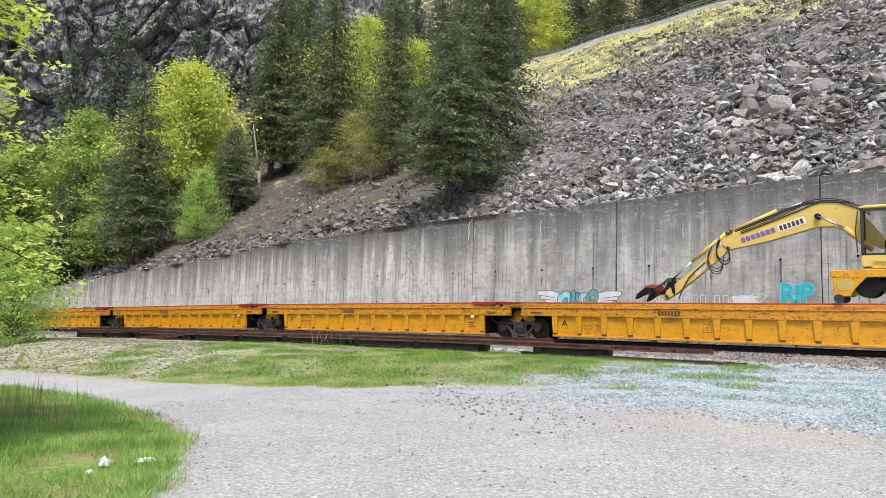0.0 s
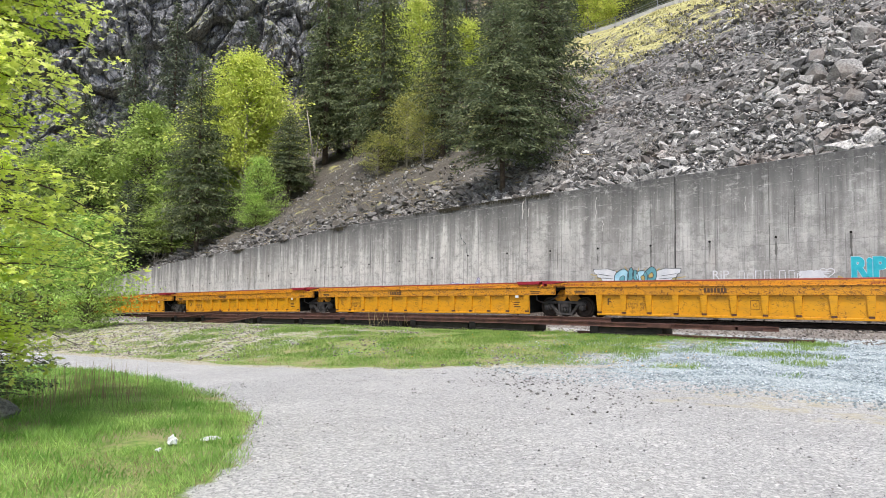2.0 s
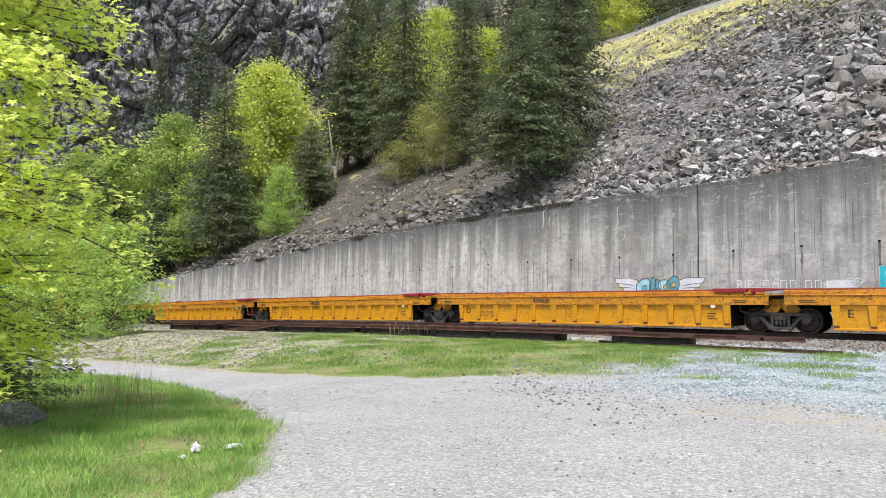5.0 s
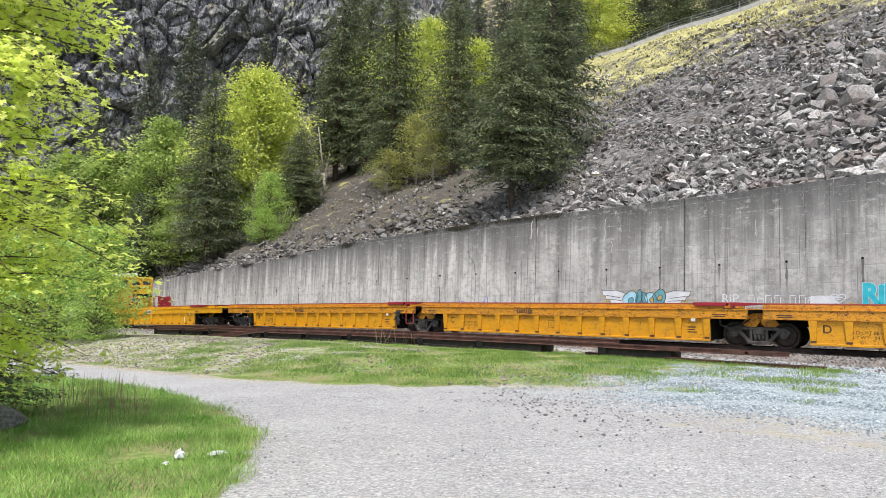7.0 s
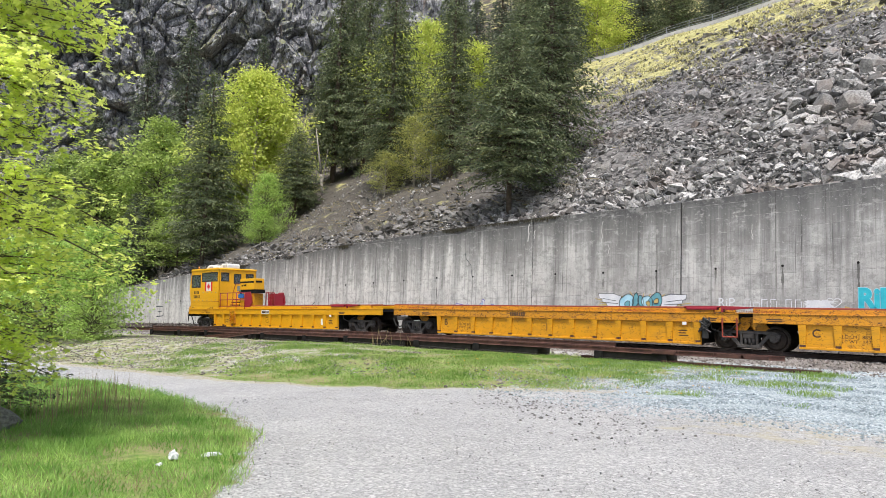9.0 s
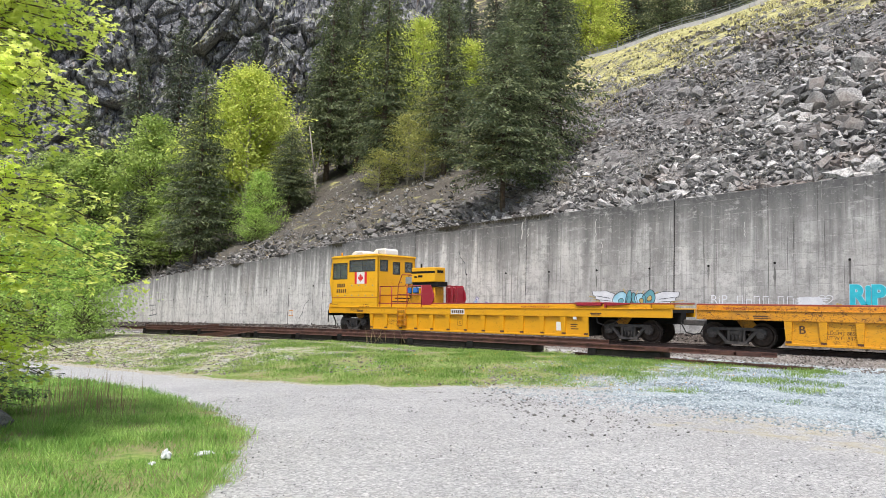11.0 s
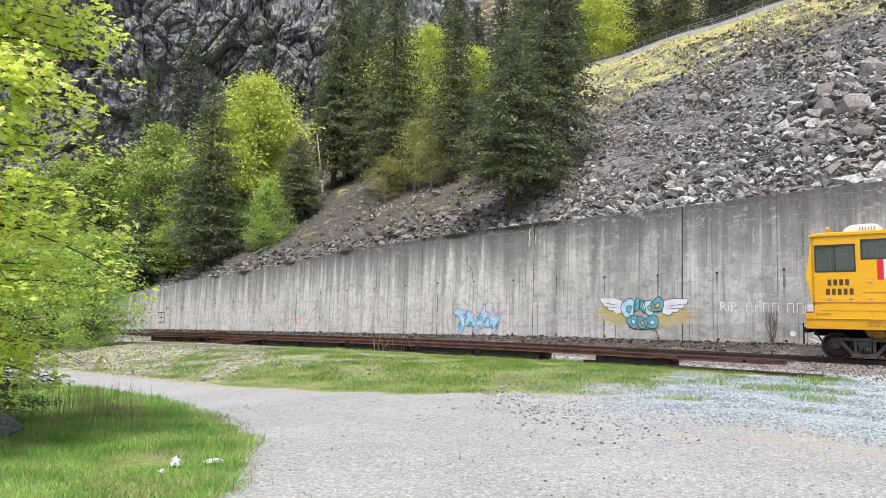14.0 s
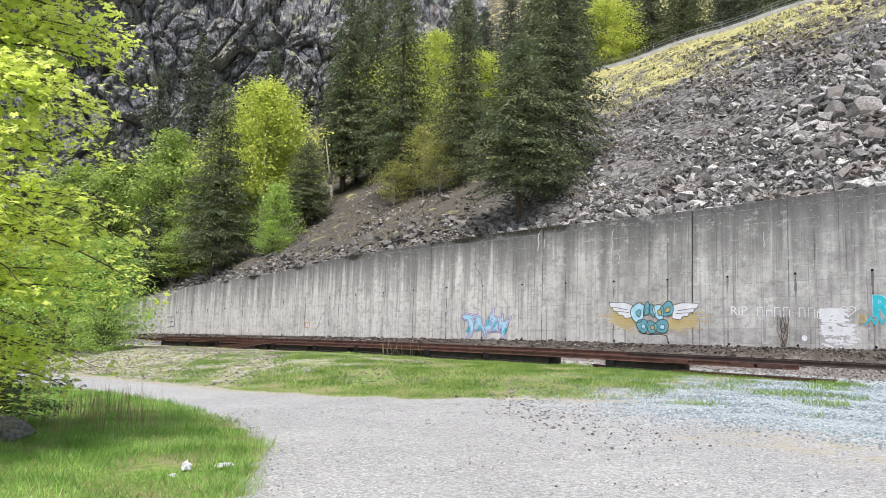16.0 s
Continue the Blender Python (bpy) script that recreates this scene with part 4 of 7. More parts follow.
def build_control_car():
    """The end car with the driving cab, rear porch, ladder and power unit."""
    car = build_unit("control_car", "yellow control car with driving cab at its end", -1.75, 19.7, "clean", "clean", "clean")
    build_bogie(car, PITCH)
    build_coupler(car, 19.7, 1)
    Y0, Y1, X0, X1, Z0, Z1 = -1.45, 1.75, -1.70, 2.50, 1.45, 4.43
    cab = new("cab")
    cab.parent = car
    tagged(cab, "bright yellow driving cab with slanted nose and dark windows")
    # walls as a shell with real openings
    wt = 0.07

    def slant(bm):
        """The nose leans out to the waist and in again below it."""
        for v in bm.verts:
            if v.co.x < X0 + 0.001:
                v.co.x += float(np.interp(v.co.z, [Z0, 3.0, Z1], [0.34, 0.0, 0.22]))

    def wall_x(name, y, cuts, x0=X0, x1=X1):
        """A side wall in the x-z plane at y, with openings (x0, x1, z0, z1)."""
        bm = bmesh.new()
        xs = sorted({x0, x1, *[c[0] for c in cuts], *[c[1] for c in cuts]})
        zs = sorted({Z0, 3.0, Z1, *[c[2] for c in cuts], *[c[3] for c in cuts]})
        for p, q in zip(xs, xs[1:]):
            for r, t in zip(zs, zs[1:]):
                if not any(c[0] <= p and q <= c[1] and c[2] <= r and t <= c[3] for c in cuts):
                    box(bm, p, q, y, y + wt, r, t)
        bmesh.ops.remove_doubles(bm, verts=bm.verts[:], dist=0.0005)
        slant(bm)
        return part(name, bm, "cabyellow", cab)

    def wall_y(name, x, cuts):
        bm = bmesh.new()
        ys = sorted({Y0, Y1, *[c[0] for c in cuts], *[c[1] for c in cuts]})
        zs = sorted({Z0, Z1, *[c[2] for c in cuts], *[c[3] for c in cuts]})
        for p, q in zip(ys, ys[1:]):
            for r, t in zip(zs, zs[1:]):
                if not any(c[0] <= p and q <= c[1] and c[2] <= r and t <= c[3] for c in cuts):
                    box(bm, x, x + wt, p, q, r, t)
        bmesh.ops.remove_doubles(bm, verts=bm.verts[:], dist=0.0005)
        return part(name, bm, "cabyellow", cab)

    side_cuts = [(-1.40, -0.10, 3.14, 4.14), (0.06, 2.28, 3.56, 4.28)]
    wall_x("cab_side", Y0, side_cuts)
    wall_x("cab_side", Y1 - wt, side_cuts)
    wall_y("cab_front", X0 + 0.20, [(-1.2, 1.35, 3.2, 4.1)])
    back_cuts = [(-1.30, -0.62, 3.56, 4.24), (-0.22, 0.42, 3.40, 4.16), (0.82, 1.52, 3.56, 4.20)]
    wall_y("cab_back", X1 - wt, back_cuts)
    for x0, x1, z0, z1 in side_cuts:
        for y in (Y0 - 0.006, Y1 - wt):
            bm = bmesh.new()
            for p in ((x0, x1, z0, z0 + 0.05), (x0, x1, z1 - 0.05, z1), (x0, x0 + 0.05, z0 + 0.05, z1 - 0.05), (x1 - 0.05, x1, z0 + 0.05, z1 - 0.05)):
                box(bm, p[0], p[1], y, y + wt + 0.006, p[2], p[3])
            box(bm, (x0 + x1) / 2 - 0.02, (x0 + x1) / 2 + 0.02, y + 0.02, y + 0.05, z0, z1)
            part("window_gasket", bm, "rubber", cab)
            bm = bmesh.new()
            box(bm, x0 + 0.04, x1 - 0.04, y + 0.03, y + 0.038, z0 + 0.04, z1 - 0.04)
            part("window_pane", bm, "glass", cab, "dark tinted window glass")
    for y0, y1, z0, z1 in back_cuts + [(-1.2, 1.35, 3.2, 4.1)]:
        x = X1 - wt if (y0, z0) != (-1.2, 3.2) else X0 + 0.20
        bm = bmesh.new()
        for p in ((y0, y1, z0, z0 + 0.05), (y0, y1, z1 - 0.05, z1), (y0, y0 + 0.05, z0, z1), (y1 - 0.05, y1, z0, z1)):
            box(bm, x - 0.004, x + wt + 0.006, p[0], p[1], p[2], p[3])
        part("window_gasket", bm, "rubber", cab)
        bm = bmesh.new()
        box(bm, x + 0.03, x + 0.038, y0 + 0.04, y1 - 0.04, z0 + 0.04, z1 - 0.04)
        part("window_pane", bm, "glass", cab, "dark tinted window glass")
    bm = bmesh.new()
    prism(bm, [(X0 + 0.14, Z1), (X1 + 0.06, Z1), (X1 + 0.06, Z1 + 0.10), (X1 - 0.1, Z1 + 0.15), (X0 + 0.38, Z1 + 0.15), (X0 + 0.14, Z1 + 0.07)], Y0 - 0.05, Y1 + 0.05, 0.03)
    part("roof", bm, "cabyellow", cab)
    bm = bmesh.new()
    box(bm, X0, X1, Y0 + wt, Y1 - wt, Z0, Z0 + 0.06)
    box(bm, X0 + 0.4, X0 + 0.9, -0.4, 0.5, Z0 + 0.06, 3.15)
    box(bm, 0.2, 0.7, -0.9, -0.4, Z0 + 0.06, 3.3)
    part("cab_interior", bm, "black", cab)
    RT = Z1 + 0.13
    for x0, x1, y0, y1, w in ((-0.60, 0.55, -0.75, 0.35, 0.33), (0.55, 1.25, 0.1, 0.8, 0.20), (1.30, 2.42, -0.75, 0.35, 0.38)):
        bm = bmesh.new()
        prism(bm, [(x0, RT), (x1, RT), (x1, RT + w * 0.8), (x1 - 0.10, RT + w), (x0 + 0.30, RT + w), (x0 + 0.06, RT + w * 0.6)], y0, y1, 0.05)
        unit = part("air_conditioner", bm, "white", cab, "white rounded rooftop air conditioner")
        if w > 0.25:
            for k in range(6):
                bm = bmesh.new()
                box(bm, x1 - 0.60 + 0.09 * k, x1 - 0.56 + 0.09 * k, y0 - 0.012, y0 + 0.003, RT + 0.06, RT + w - 0.10)
                part("vent_slat", bm, "grey", unit)
    bm = bmesh.new()
    rod(bm, (-1.0, -1.1, RT - 0.03), (-1.0, -1.1, RT + 0.10), 0.05, 0.05, 10)
    rod(bm, (-1.0, -1.1, RT + 0.10), (-1.0, -1.1, RT + 0.26), 0.06, 0.045, 12)
    part("beacon", bm, "amber", cab, "small amber roof beacon")
    for y in (-0.9, 0.9):
        bm = bmesh.new()
        rod(bm, (X0 + 0.22, y, 2.6), (X0 + 0.02, y, 2.6), 0.11, 0.11, 14)
        part("headlight", bm, "grey", cab)
    # door edge, handles, lower lockers
    bm = bmesh.new()
    box(bm, X1, X1 + 0.02, -0.36, 0.55, 1.50, 3.34, 0.006)
    part("cab_door", bm, "cabyellow", cab)
    bm = bmesh.new()
    rod(bm, (X1 + 0.06, 0.38, 2.95), (X1 + 0.06, 0.5, 2.95), 0.02)
    part("door_handle", bm, "chrome", cab, "bright metal handle")
    for x0, x1, z0, z1 in ((0.09, 1.14, 2.40, 2.82), (1.26, 2.34, 2.40, 2.82), (0.09, 1.14, 1.76, 2.24), (1.26, 2.34, 1.76, 2.24), (-1.20, -0.02, 1.76, 2.24)):
        bm = bmesh.new()
        box(bm, x0, x1, Y0 - 0.014, Y0, z0, z1, 0.006)
        part("locker_door", bm, "cabyellow", cab)
        for d in (0.22, 0.78):
            bm = bmesh.new()
            xx = x0 + (x1 - x0) * d
            box(bm, xx - 0.05, xx + 0.05, Y0 - 0.03, Y0 - 0.012, z1 - 0.10, z1 - 0.04)
            part("latch", bm, "grey", cab)
    bm = bmesh.new()
    box(bm, X0 + 0.24, X1, Y0 - 0.020, Y0, 2.025, 2.055)
    part("stripe", bm, "rim", cab)
    # flag
    FX, FZ = 1.06, 3.20
    for x0, x1, c in ((0.54, 0.73, "flagred"), (0.73, 1.39, "white"), (1.39, 1.58, "flagred")):
        bm = bmesh.new()
        box(bm, x0, x1, Y0 - 0.010, Y0 - 0.004, 2.85, 3.55)
        part("flag_field", bm, c, cab)
    leaf = [(0, 0.5), (0.11, 0.28), (0.24, 0.34), (0.19, 0.06), (0.34, 0.2), (0.38, 0.12), (0.5, 0.14), (0.45, 0.0), (0.5, -0.04), (0.26, -0.24), (0.29, -0.33), (0.03, -0.29), (0.03, -0.5)]
    leaf = leaf + [(-x, z) for x, z in leaf[:0:-1]]
    bm = bmesh.new()
    prism(bm, [(FX + 0.46 * x, FZ + 0.5 * z) for x, z in leaf], Y0 - 0.014, Y0 - 0.0105)
    part("flag_leaf", bm, "flagred", cab, "red maple leaf of the flag")
    # number stencil as plain bars
    for row, nb in ((2.66, 4), (2.33, 5)):
        for k in range(nb):
            x = -1.06 + (0.0 if nb == 5 else 0.06) + 0.185 * k
            bm = bmesh.new()
            box(bm, x, x + 0.12, Y0 - 0.006, Y0 - 0.002, row, row + 0.22)
            part("number_bar", bm, "ink", cab)
    # stencilled weights along the bottom of the cab and on the sill
    flat = Matrix.Rotation(radians(90), 4, "X")
    for text, x, z in (("CONSIST", -1.18, 1.62), ("CONSIST", 1.55, 1.62), ("LD LMT 739800", 1.40, 1.50)):
        lettering("stencil", text, 0.10, "ink", cab, pose(x, Y0 - 0.004, z) @ flat, 0.0, 0.0, 1.25)
    for text, x, z in (("LD LMT 72600", 0.60, 1.345), ("LT WT  213400", 0.60, 1.24)):
        lettering("stencil", text, 0.10, "ink", car, pose(x, -1.462, z) @ flat, 0.0, 0.0, 1.25)
    bm = bmesh.new()
    tube(bm, [(-1.85, -1.4, 1.3), (-1.85, -1.4, 0.55)], 0.03)
    tube(bm, [(-1.55, -1.35, 1.1), (-1.2, -1.35, 0.55), (-1.2, -1.35, 0.35)], 0.035)
    box(bm, -1.85, -1.7, -1.4, 1.4, 0.95, 1.15)
    part("end_step", bm, "black", car)
    # rear porch: railing, ladder, steps
    bm = bmesh.new()
    for x in (2.66, 3.60, 4.78, 5.85):
        rod(bm, (x, -1.42, 1.40), (x, -1.42, 2.68), 0.03)
    for z in (2.66, 2.16):
        rod(bm, (2.66, -1.42, z), (5.85, -1.42, z), 0.025)
    part("railing", bm, "red", car, "red tubular porch railing")
    bm = bmesh.new()
    pts = [(3.75, -1.05, 2.7), (4.05, -1.05, 3.32), (4.75, -1.05, 3.30), (5.15, -1.05, 2.75), (5.2, -1.05, 1.6)]
    tube(bm, pts, 0.025)
    tube(bm, [(3.7, -1.05, 1.6), pts[0]], 0.025)
    tube(bm, [(x, -0.45, z) for x, _, z in pts], 0.025)
    part("ladder_rail", bm, "rim", car, "brown-red ladder handrail")
    bm = bmesh.new()
    for k in range(4):
        box(bm, 2.9 + 0.22 * k, 3.5 + 0.2 * k, -0.9, -0.2, 1.55 + 0.2 * k, 1.62 + 0.2 * k)
    part("stair", bm, "rust", car)
    bm = bmesh.new()
    box(bm, 2.25, 5.9, -1.42, 1.42, 1.40, 1.50, 0.01)
    part("porch_deck", bm, "yellow", car)
    bm = bmesh.new()
    for k in range(4):
        box(bm, 4.15, 4.68, -1.52, -1.36, 0.47 + 0.27 * k, 0.52 + 0.27 * k)
    box(bm, 4.10, 4.15, -1.52, -1.38, 0.45, 1.46)
    box(bm, 4.68, 4.73, -1.52, -1.38, 0.45, 1.46)
    part("side_step", bm, "worn", car)
    bm = bmesh.new()
    box(bm, 4.35, 4.85, -1.1, -0.8, 2.78, 3.18, 0.02)
    part("switch_box", bm, "grey", car, "small grey electrical box")
    bm = bmesh.new()
    for k in range(4):
        tube(bm, [(4.45 + 0.09 * k, -0.95, 2.78), (4.5 + 0.08 * k, -0.9, 2.2), (4.2 + 0.2 * k, -0.8, 1.5)], 0.022)
    part("cable", bm, "rubber", car)
    for x, y in ((4.55, -0.95), (5.35, -1.32)):
        bm = bmesh.new()
        box(bm, x - 0.16, x + 0.16, y - 0.1, y + 0.1, 2.26, 2.58, 0.04)
        part("water_jug", bm, "bluejug", car, "blue plastic jug hung on the railing")
    # power unit on a red stand
    bm = bmesh.new()
    box(bm, 5.0, 6.72, -1.3, -0.42, 2.86, 3.66, 0.03)
    part("generator_housing", bm, "cabyellow", car)
    bm = bmesh.new()
    box(bm, 5.0, 6.725, -1.306, -1.3, 3.34, 3.46)
    box(bm, 5.22, 5.42, -1.308, -1.3, 3.10, 3.20)
    box(bm, 5.48, 5.82, -1.308, -1.3, 3.12, 3.24)
    box(bm, 6.725, 6.732, -1.12, -0.6, 3.36, 3.5)
    rod(bm, (5.3, -0.8, 3.66), (5.3, -0.8, 3.9), 0.05)
    part("grille", bm, "black", car)
    bm = bmesh.new()
    box(bm, 5.05, 6.9, -1.25, -0.45, 2.62, 2.86)
    part("plinth", bm, "black", car)
    bm = bmesh.new()
    box(bm, 4.95, 5.95, -1.2, -0.4, 1.5, 2.55, 0.02)
    box(bm, 6.35, 6.6, -1.2, -0.4, 1.5, 2.6, 0.02)
    part("fuel_tank", bm, "yellow", car)
    plate = [(5.9, 1.62), (6.55, 1.62), (6.75, 1.95), (6.7, 2.25), (6.5, 2.7), (5.9, 2.7)]
    for y in (-1.43, 1.40):
        bm = bmesh.new()
        prism(bm, plate, y, y + 0.06, 0.008)
        part("stop_plate", bm, "red", car, "dark red shaped end-stop plate")
    bm = bmesh.new()
    box(bm, 5.95, 6.6, 0.55, 1.38, 1.6, 2.6, 0.02)
    part("stop_block", bm, "red", car)
    bm = bmesh.new()
    for y in (-0.2, 0.3):
        tube(bm, [(6.65, y, 1.6), (6.65, y, 2.65), (6.95, y, 2.65), (6.95, y, 1.6)], 0.04)
        tube(bm, [(6.65, y, 2.2), (6.95, y, 2.2)], 0.03)
    tube(bm, [(6.65, -0.2, 2.65), (6.65, 0.3, 2.65)], 0.03)
    part("stop_frame", bm, "red", car)
    bm = bmesh.new()
    box(bm, 7.95, 8.85, -1.458, -1.449, 1.14, 1.40)
    part("name_plate", bm, "white", car, "white sign plate")
    bm = bmesh.new()
    for k in range(6):
        box(bm, 8.02 + 0.135 * k, 8.12 + 0.135 * k, -1.463, -1.457, 1.19, 1.35)
    part("name_bar", bm, "ink", car)
    bm = bmesh.new()
    box(bm, 14.2, 14.65, -1.356, -1.349, 0.45, 0.85)
    part("placard", bm, "white", car)
    return car


control = build_control_car()
cars.append((control, -125.3, PITCH))


def build_excavator():
    """A tracked digger with a grapple; its origin is the start of the first car."""
    ex = thing("excavator", "yellow excavator with long boom riding on the car tops", "excavator")
    D = 15.2   # from the origin to world x at the start
    H = 0.52

    def p(x, z):
        return (x + D, z - H)

    def plate(name, pts, y0, y1, mat, label="", bevel=0.02):
        bm = bmesh.new()
        prism(bm, [p(*q) for q in pts], y0, y1, bevel)
        return part(name, bm, mat, ex, label)

    plate("boom", [(-6.35, 4.62), (-6.05, 4.38), (-4.6, 4.66), (-2.9, 5.12), (-2.3, 5.1), (-0.9, 4.2), (-0.6, 4.35), (-1.5, 5.62), (-2.1, 5.95), (-2.85, 6.03), (-3.6, 5.83), (-5.9, 5.05), (-6.3, 4.95)], -0.22, 0.18, "digger", "cream-yellow curved boom")
    plate("stick", [(-8.88, 2.52), (-8.66, 2.33), (-8.2, 2.62), (-6.9, 3.66), (-6.2, 4.25), (-6.02, 4.6), (-5.85, 5.12), (-6.12, 5.18), (-6.42, 4.72), (-6.7, 4.36), (-7.3, 3.80)], -0.17, 0.13, "digger")
    for name, a, b, c in (("arm_cylinder", (-5.95, 5.16), (-4.3, 5.86), (-3.2, 6.14)), ("bucket_cylinder", (-8.42, 3.22), (-7.55, 3.98), (-6.18, 5.08))):
        thick, thin = ((b, c), (a, b)) if name == "bucket_cylinder" else ((a, b), (b, c))
        for nm, (u, v), rad, mat in ((name, thick, 0.085, "digger"), ("piston_rod", thin, 0.045, "chrome")):
            bm = bmesh.new()
            pu, pv = p(*u), p(*v)
            rod(bm, (pu[0], -0.02, pu[1]), (pv[0], -0.02, pv[1]), rad, rad, 10)
            part(nm, bm, mat, ex)
    for q in ((-6.12, 5.06), (-6.1, 4.45), (-5.98, 5.12), (-8.45, 3.2), (-8.6, 2.5)):
        bm = bmesh.new()
        pq = p(*q)
        rod(bm, (pq[0], -0.27, pq[1]), (pq[0], 0.22, pq[1]), 0.075, 0.075, 10)
        part("pin", bm, "frame", ex)
    for c, (qx, qz), an in (("white", (-6.25, 4.78), 52), ("white", (-7.2, 3.62), 40)):
        bm = bmesh.new()
        box(bm, -0.28, 0.28, -0.003, 0.0, -0.07, 0.07)
        pq = p(qx, qz)
        part("name_plate", bm, c, ex).matrix_basis = Matrix.Translation((pq[0], -0.178, pq[1])) @ Matrix.Rotation(-radians(an), 4, "Y")
    for y in (-0.42, 0.38):
        bm = bmesh.new()
        a, b, c = p(-2.87, 5.52), p(-2.0, 5.0), p(-1.2, 4.2)
        rod(bm, (a[0], y, a[1]), (b[0], y, b[1]), 0.045)
        part("lift_rod", bm, "chrome", ex)
        bm = bmesh.new()
        rod(bm, (b[0], y, b[1]), (c[0], y, c[1]), 0.1)
        part("lift_cylinder", bm, "digger", ex)
    bm = bmesh.new()
    a = p(-2.87, 5.5)
    rod(bm, (a[0], -0.45, a[1]), (a[0], 0.42, a[1]), 0.11, 0.11, 12)
    part("pivot_pin", bm, "black", ex)
    bm = bmesh.new()
    for o in (0.0, 0.06):
        pts = [(-6.3, 4.9 + o), (-5.0, 5.45 + o), (-3.6, 5.95 + o), (-2.8, 6.1 + o), (-1.7, 5.95)]
        tube(bm, rounded([(p(*q)[0], -0.12 + o, p(*q)[1]) for q in pts]), 0.03)
    pts = [(-6.4, 4.8), (-6.6, 4.2), (-6.3, 3.75), (-6.0, 3.9), (-6.1, 4.4)]
    tube(bm, rounded([(p(*q)[0], -0.25, p(*q)[1]) for q in pts]), 0.03)
    tube(bm, rounded([(p(*q)[0], -0.3, p(*q)[1] + 0.12) for q in pts]), 0.025)
    pts = [(-7.0, 3.9), (-7.6, 3.4), (-7.9, 2.9), (-8.1, 2.4)]
    tube(bm, rounded([(p(*q)[0], -0.22, p(*q)[1]) for q in pts]), 0.025)
    part("hydraulic_hose", bm, "rubber", ex)
    bm = bmesh.new()
    for k in range(6):
        q0 = (-8.6 + 0.1 * k, 2.75 + 0.1 * k)
        pts = [q0, (q0[0] - 0.25, q0[1] + 0.25 - 0.05 * k), (q0[0] - 0.55, q0[1] + 0.05), (q0[0] - 0.7, q0[1] - 0.25)]
        tube(bm, rounded([(p(*q)[0], -0.24 + 0.06 * k, p(*q)[1]) for q in pts]), 0.025)
    part("grapple_hose", bm, "rubber", ex)
    plate("linkage", [(-8.75, 2.75), (-8.45, 3.3), (-8.3, 3.25), (-8.25, 2.6), (-8.35, 2.6), (-8.45, 2.95)], -0.2, 0.15, "black")
    for q, z in (((-9.95, 2.48), 0), ((-9.5, 2.38), 0.1), ((-9.75, 2.62), 0.3)):
        plate("grapple_tine", [(q[0], q[1] - 0.1), (q[0] + 0.25, q[1] - 0.02), (q[0] + 0.55, q[1] + 0.22), (q[0] + 0.85, q[1] + 0.2), (q[0] + 0.8, q[1] + 0.4), (q[0] + 0.45, q[1] + 0.42), (q[0] + 0.1, q[1] + 0.15)], -0.3 + z, -0.15 + z, "black")
    plate("grapple_head", [(-9.5, 2.6), (-9.1, 2.5), (-8.7, 2.7), (-8.8, 2.95), (-9.2, 3.05), (-9.55, 2.95)], -0.2, 0.18, "rim", "dark red grapple head", 0.03)
    # cab and upper body
    cab = new("operator_cab")
    cab.parent = ex
    bm = bmesh.new()
    x0, x1, z0, z1, y0, y1 = -1.48 + D, 0.33 + D, 3.52 - H, 5.68 - H, -1.35, -0.35
    box(bm, x0, x1, y0, y1, z0, z0 + 0.42, 0.03)
    part("cab_shell", bm, "digger", cab)
    bm = bmesh.new()
    box(bm, x0 - 0.02, x1 + 0.05, y0 - 0.02, y1 + 0.02, z1 - 0.12, z1, 0.04)
    part("cab_roof", bm, "digger", cab)
    bm = bmesh.new()
    for x in (x0, x1 - 0.1):
        for y in (y0, y1 - 0.1):
            prism(bm, [(x, z0 + 0.4), (x + 0.1, z0 + 0.4), (x + 0.12, z1), (x + 0.02, z1)], y, y + 0.1)
    box(bm, x0 + 1.0, x0 + 1.08, y0, y0 + 0.08, z0 + 0.4, z1)
    box(bm, x0, x1, y0, y0 + 0.05, z0 + 0.40, z0 + 0.47)
    box(bm, x0, x1, y0, y0 + 0.05, z1 - 0.19, z1 - 0.12)
    part("cab_frame", bm, "rubber", cab, "black cab window pillars")
    bm = bmesh.new()
    tube(bm, [(x0 - 0.1, y0 - 0.03, z0 + 0.5), (x0 - 0.14, y0 - 0.05, z0 + 1.3), (x0 - 0.05, y0 - 0.03, z1 - 0.2)], 0.02)
    part("hand_rail", bm, "rubber", cab)
    bm = bmesh.new()
    box(bm, x0 + 0.05, x1 - 0.05, y0 + 0.03, y0 + 0.04, z0 + 0.4, z1 - 0.1)
    box(bm, x0 + 0.03, x0 + 0.04, y0 + 0.05, y1 - 0.05, z0 + 0.4, z1 - 0.1)
    part("cab_glass", bm, "clear", cab)
    bm = bmesh.new()
    box(bm, x0 + 0.7, x0 + 1.3, y0 + 0.25, y1 - 0.2, z0 + 0.4, z0 + 0.95, 0.05)
    box(bm, x0 + 1.15, x0 + 1.35, y0 + 0.25, y1 - 0.2, z0 + 0.9, z0 + 1.6, 0.05)
    part("cab_seat", bm, "black", cab)
    bm = bmesh.new()
    box(bm, -1.2 + D, 2.9 + D, -1.35, 1.35, 3.45 - H, 3.75 - H, 0.04)
    box(bm, 0.2 + D, 2.9 + D, -1.35, 1.35, 3.7 - H, 5.0 - H, 0.1)
    part("upper_body", bm, "digger", ex)
    bm = bmesh.new()
    box(bm, -2.45 + D, 3.2 + D, -1.48, -1.0, 3.15 - H, 3.42 - H, 0.02)
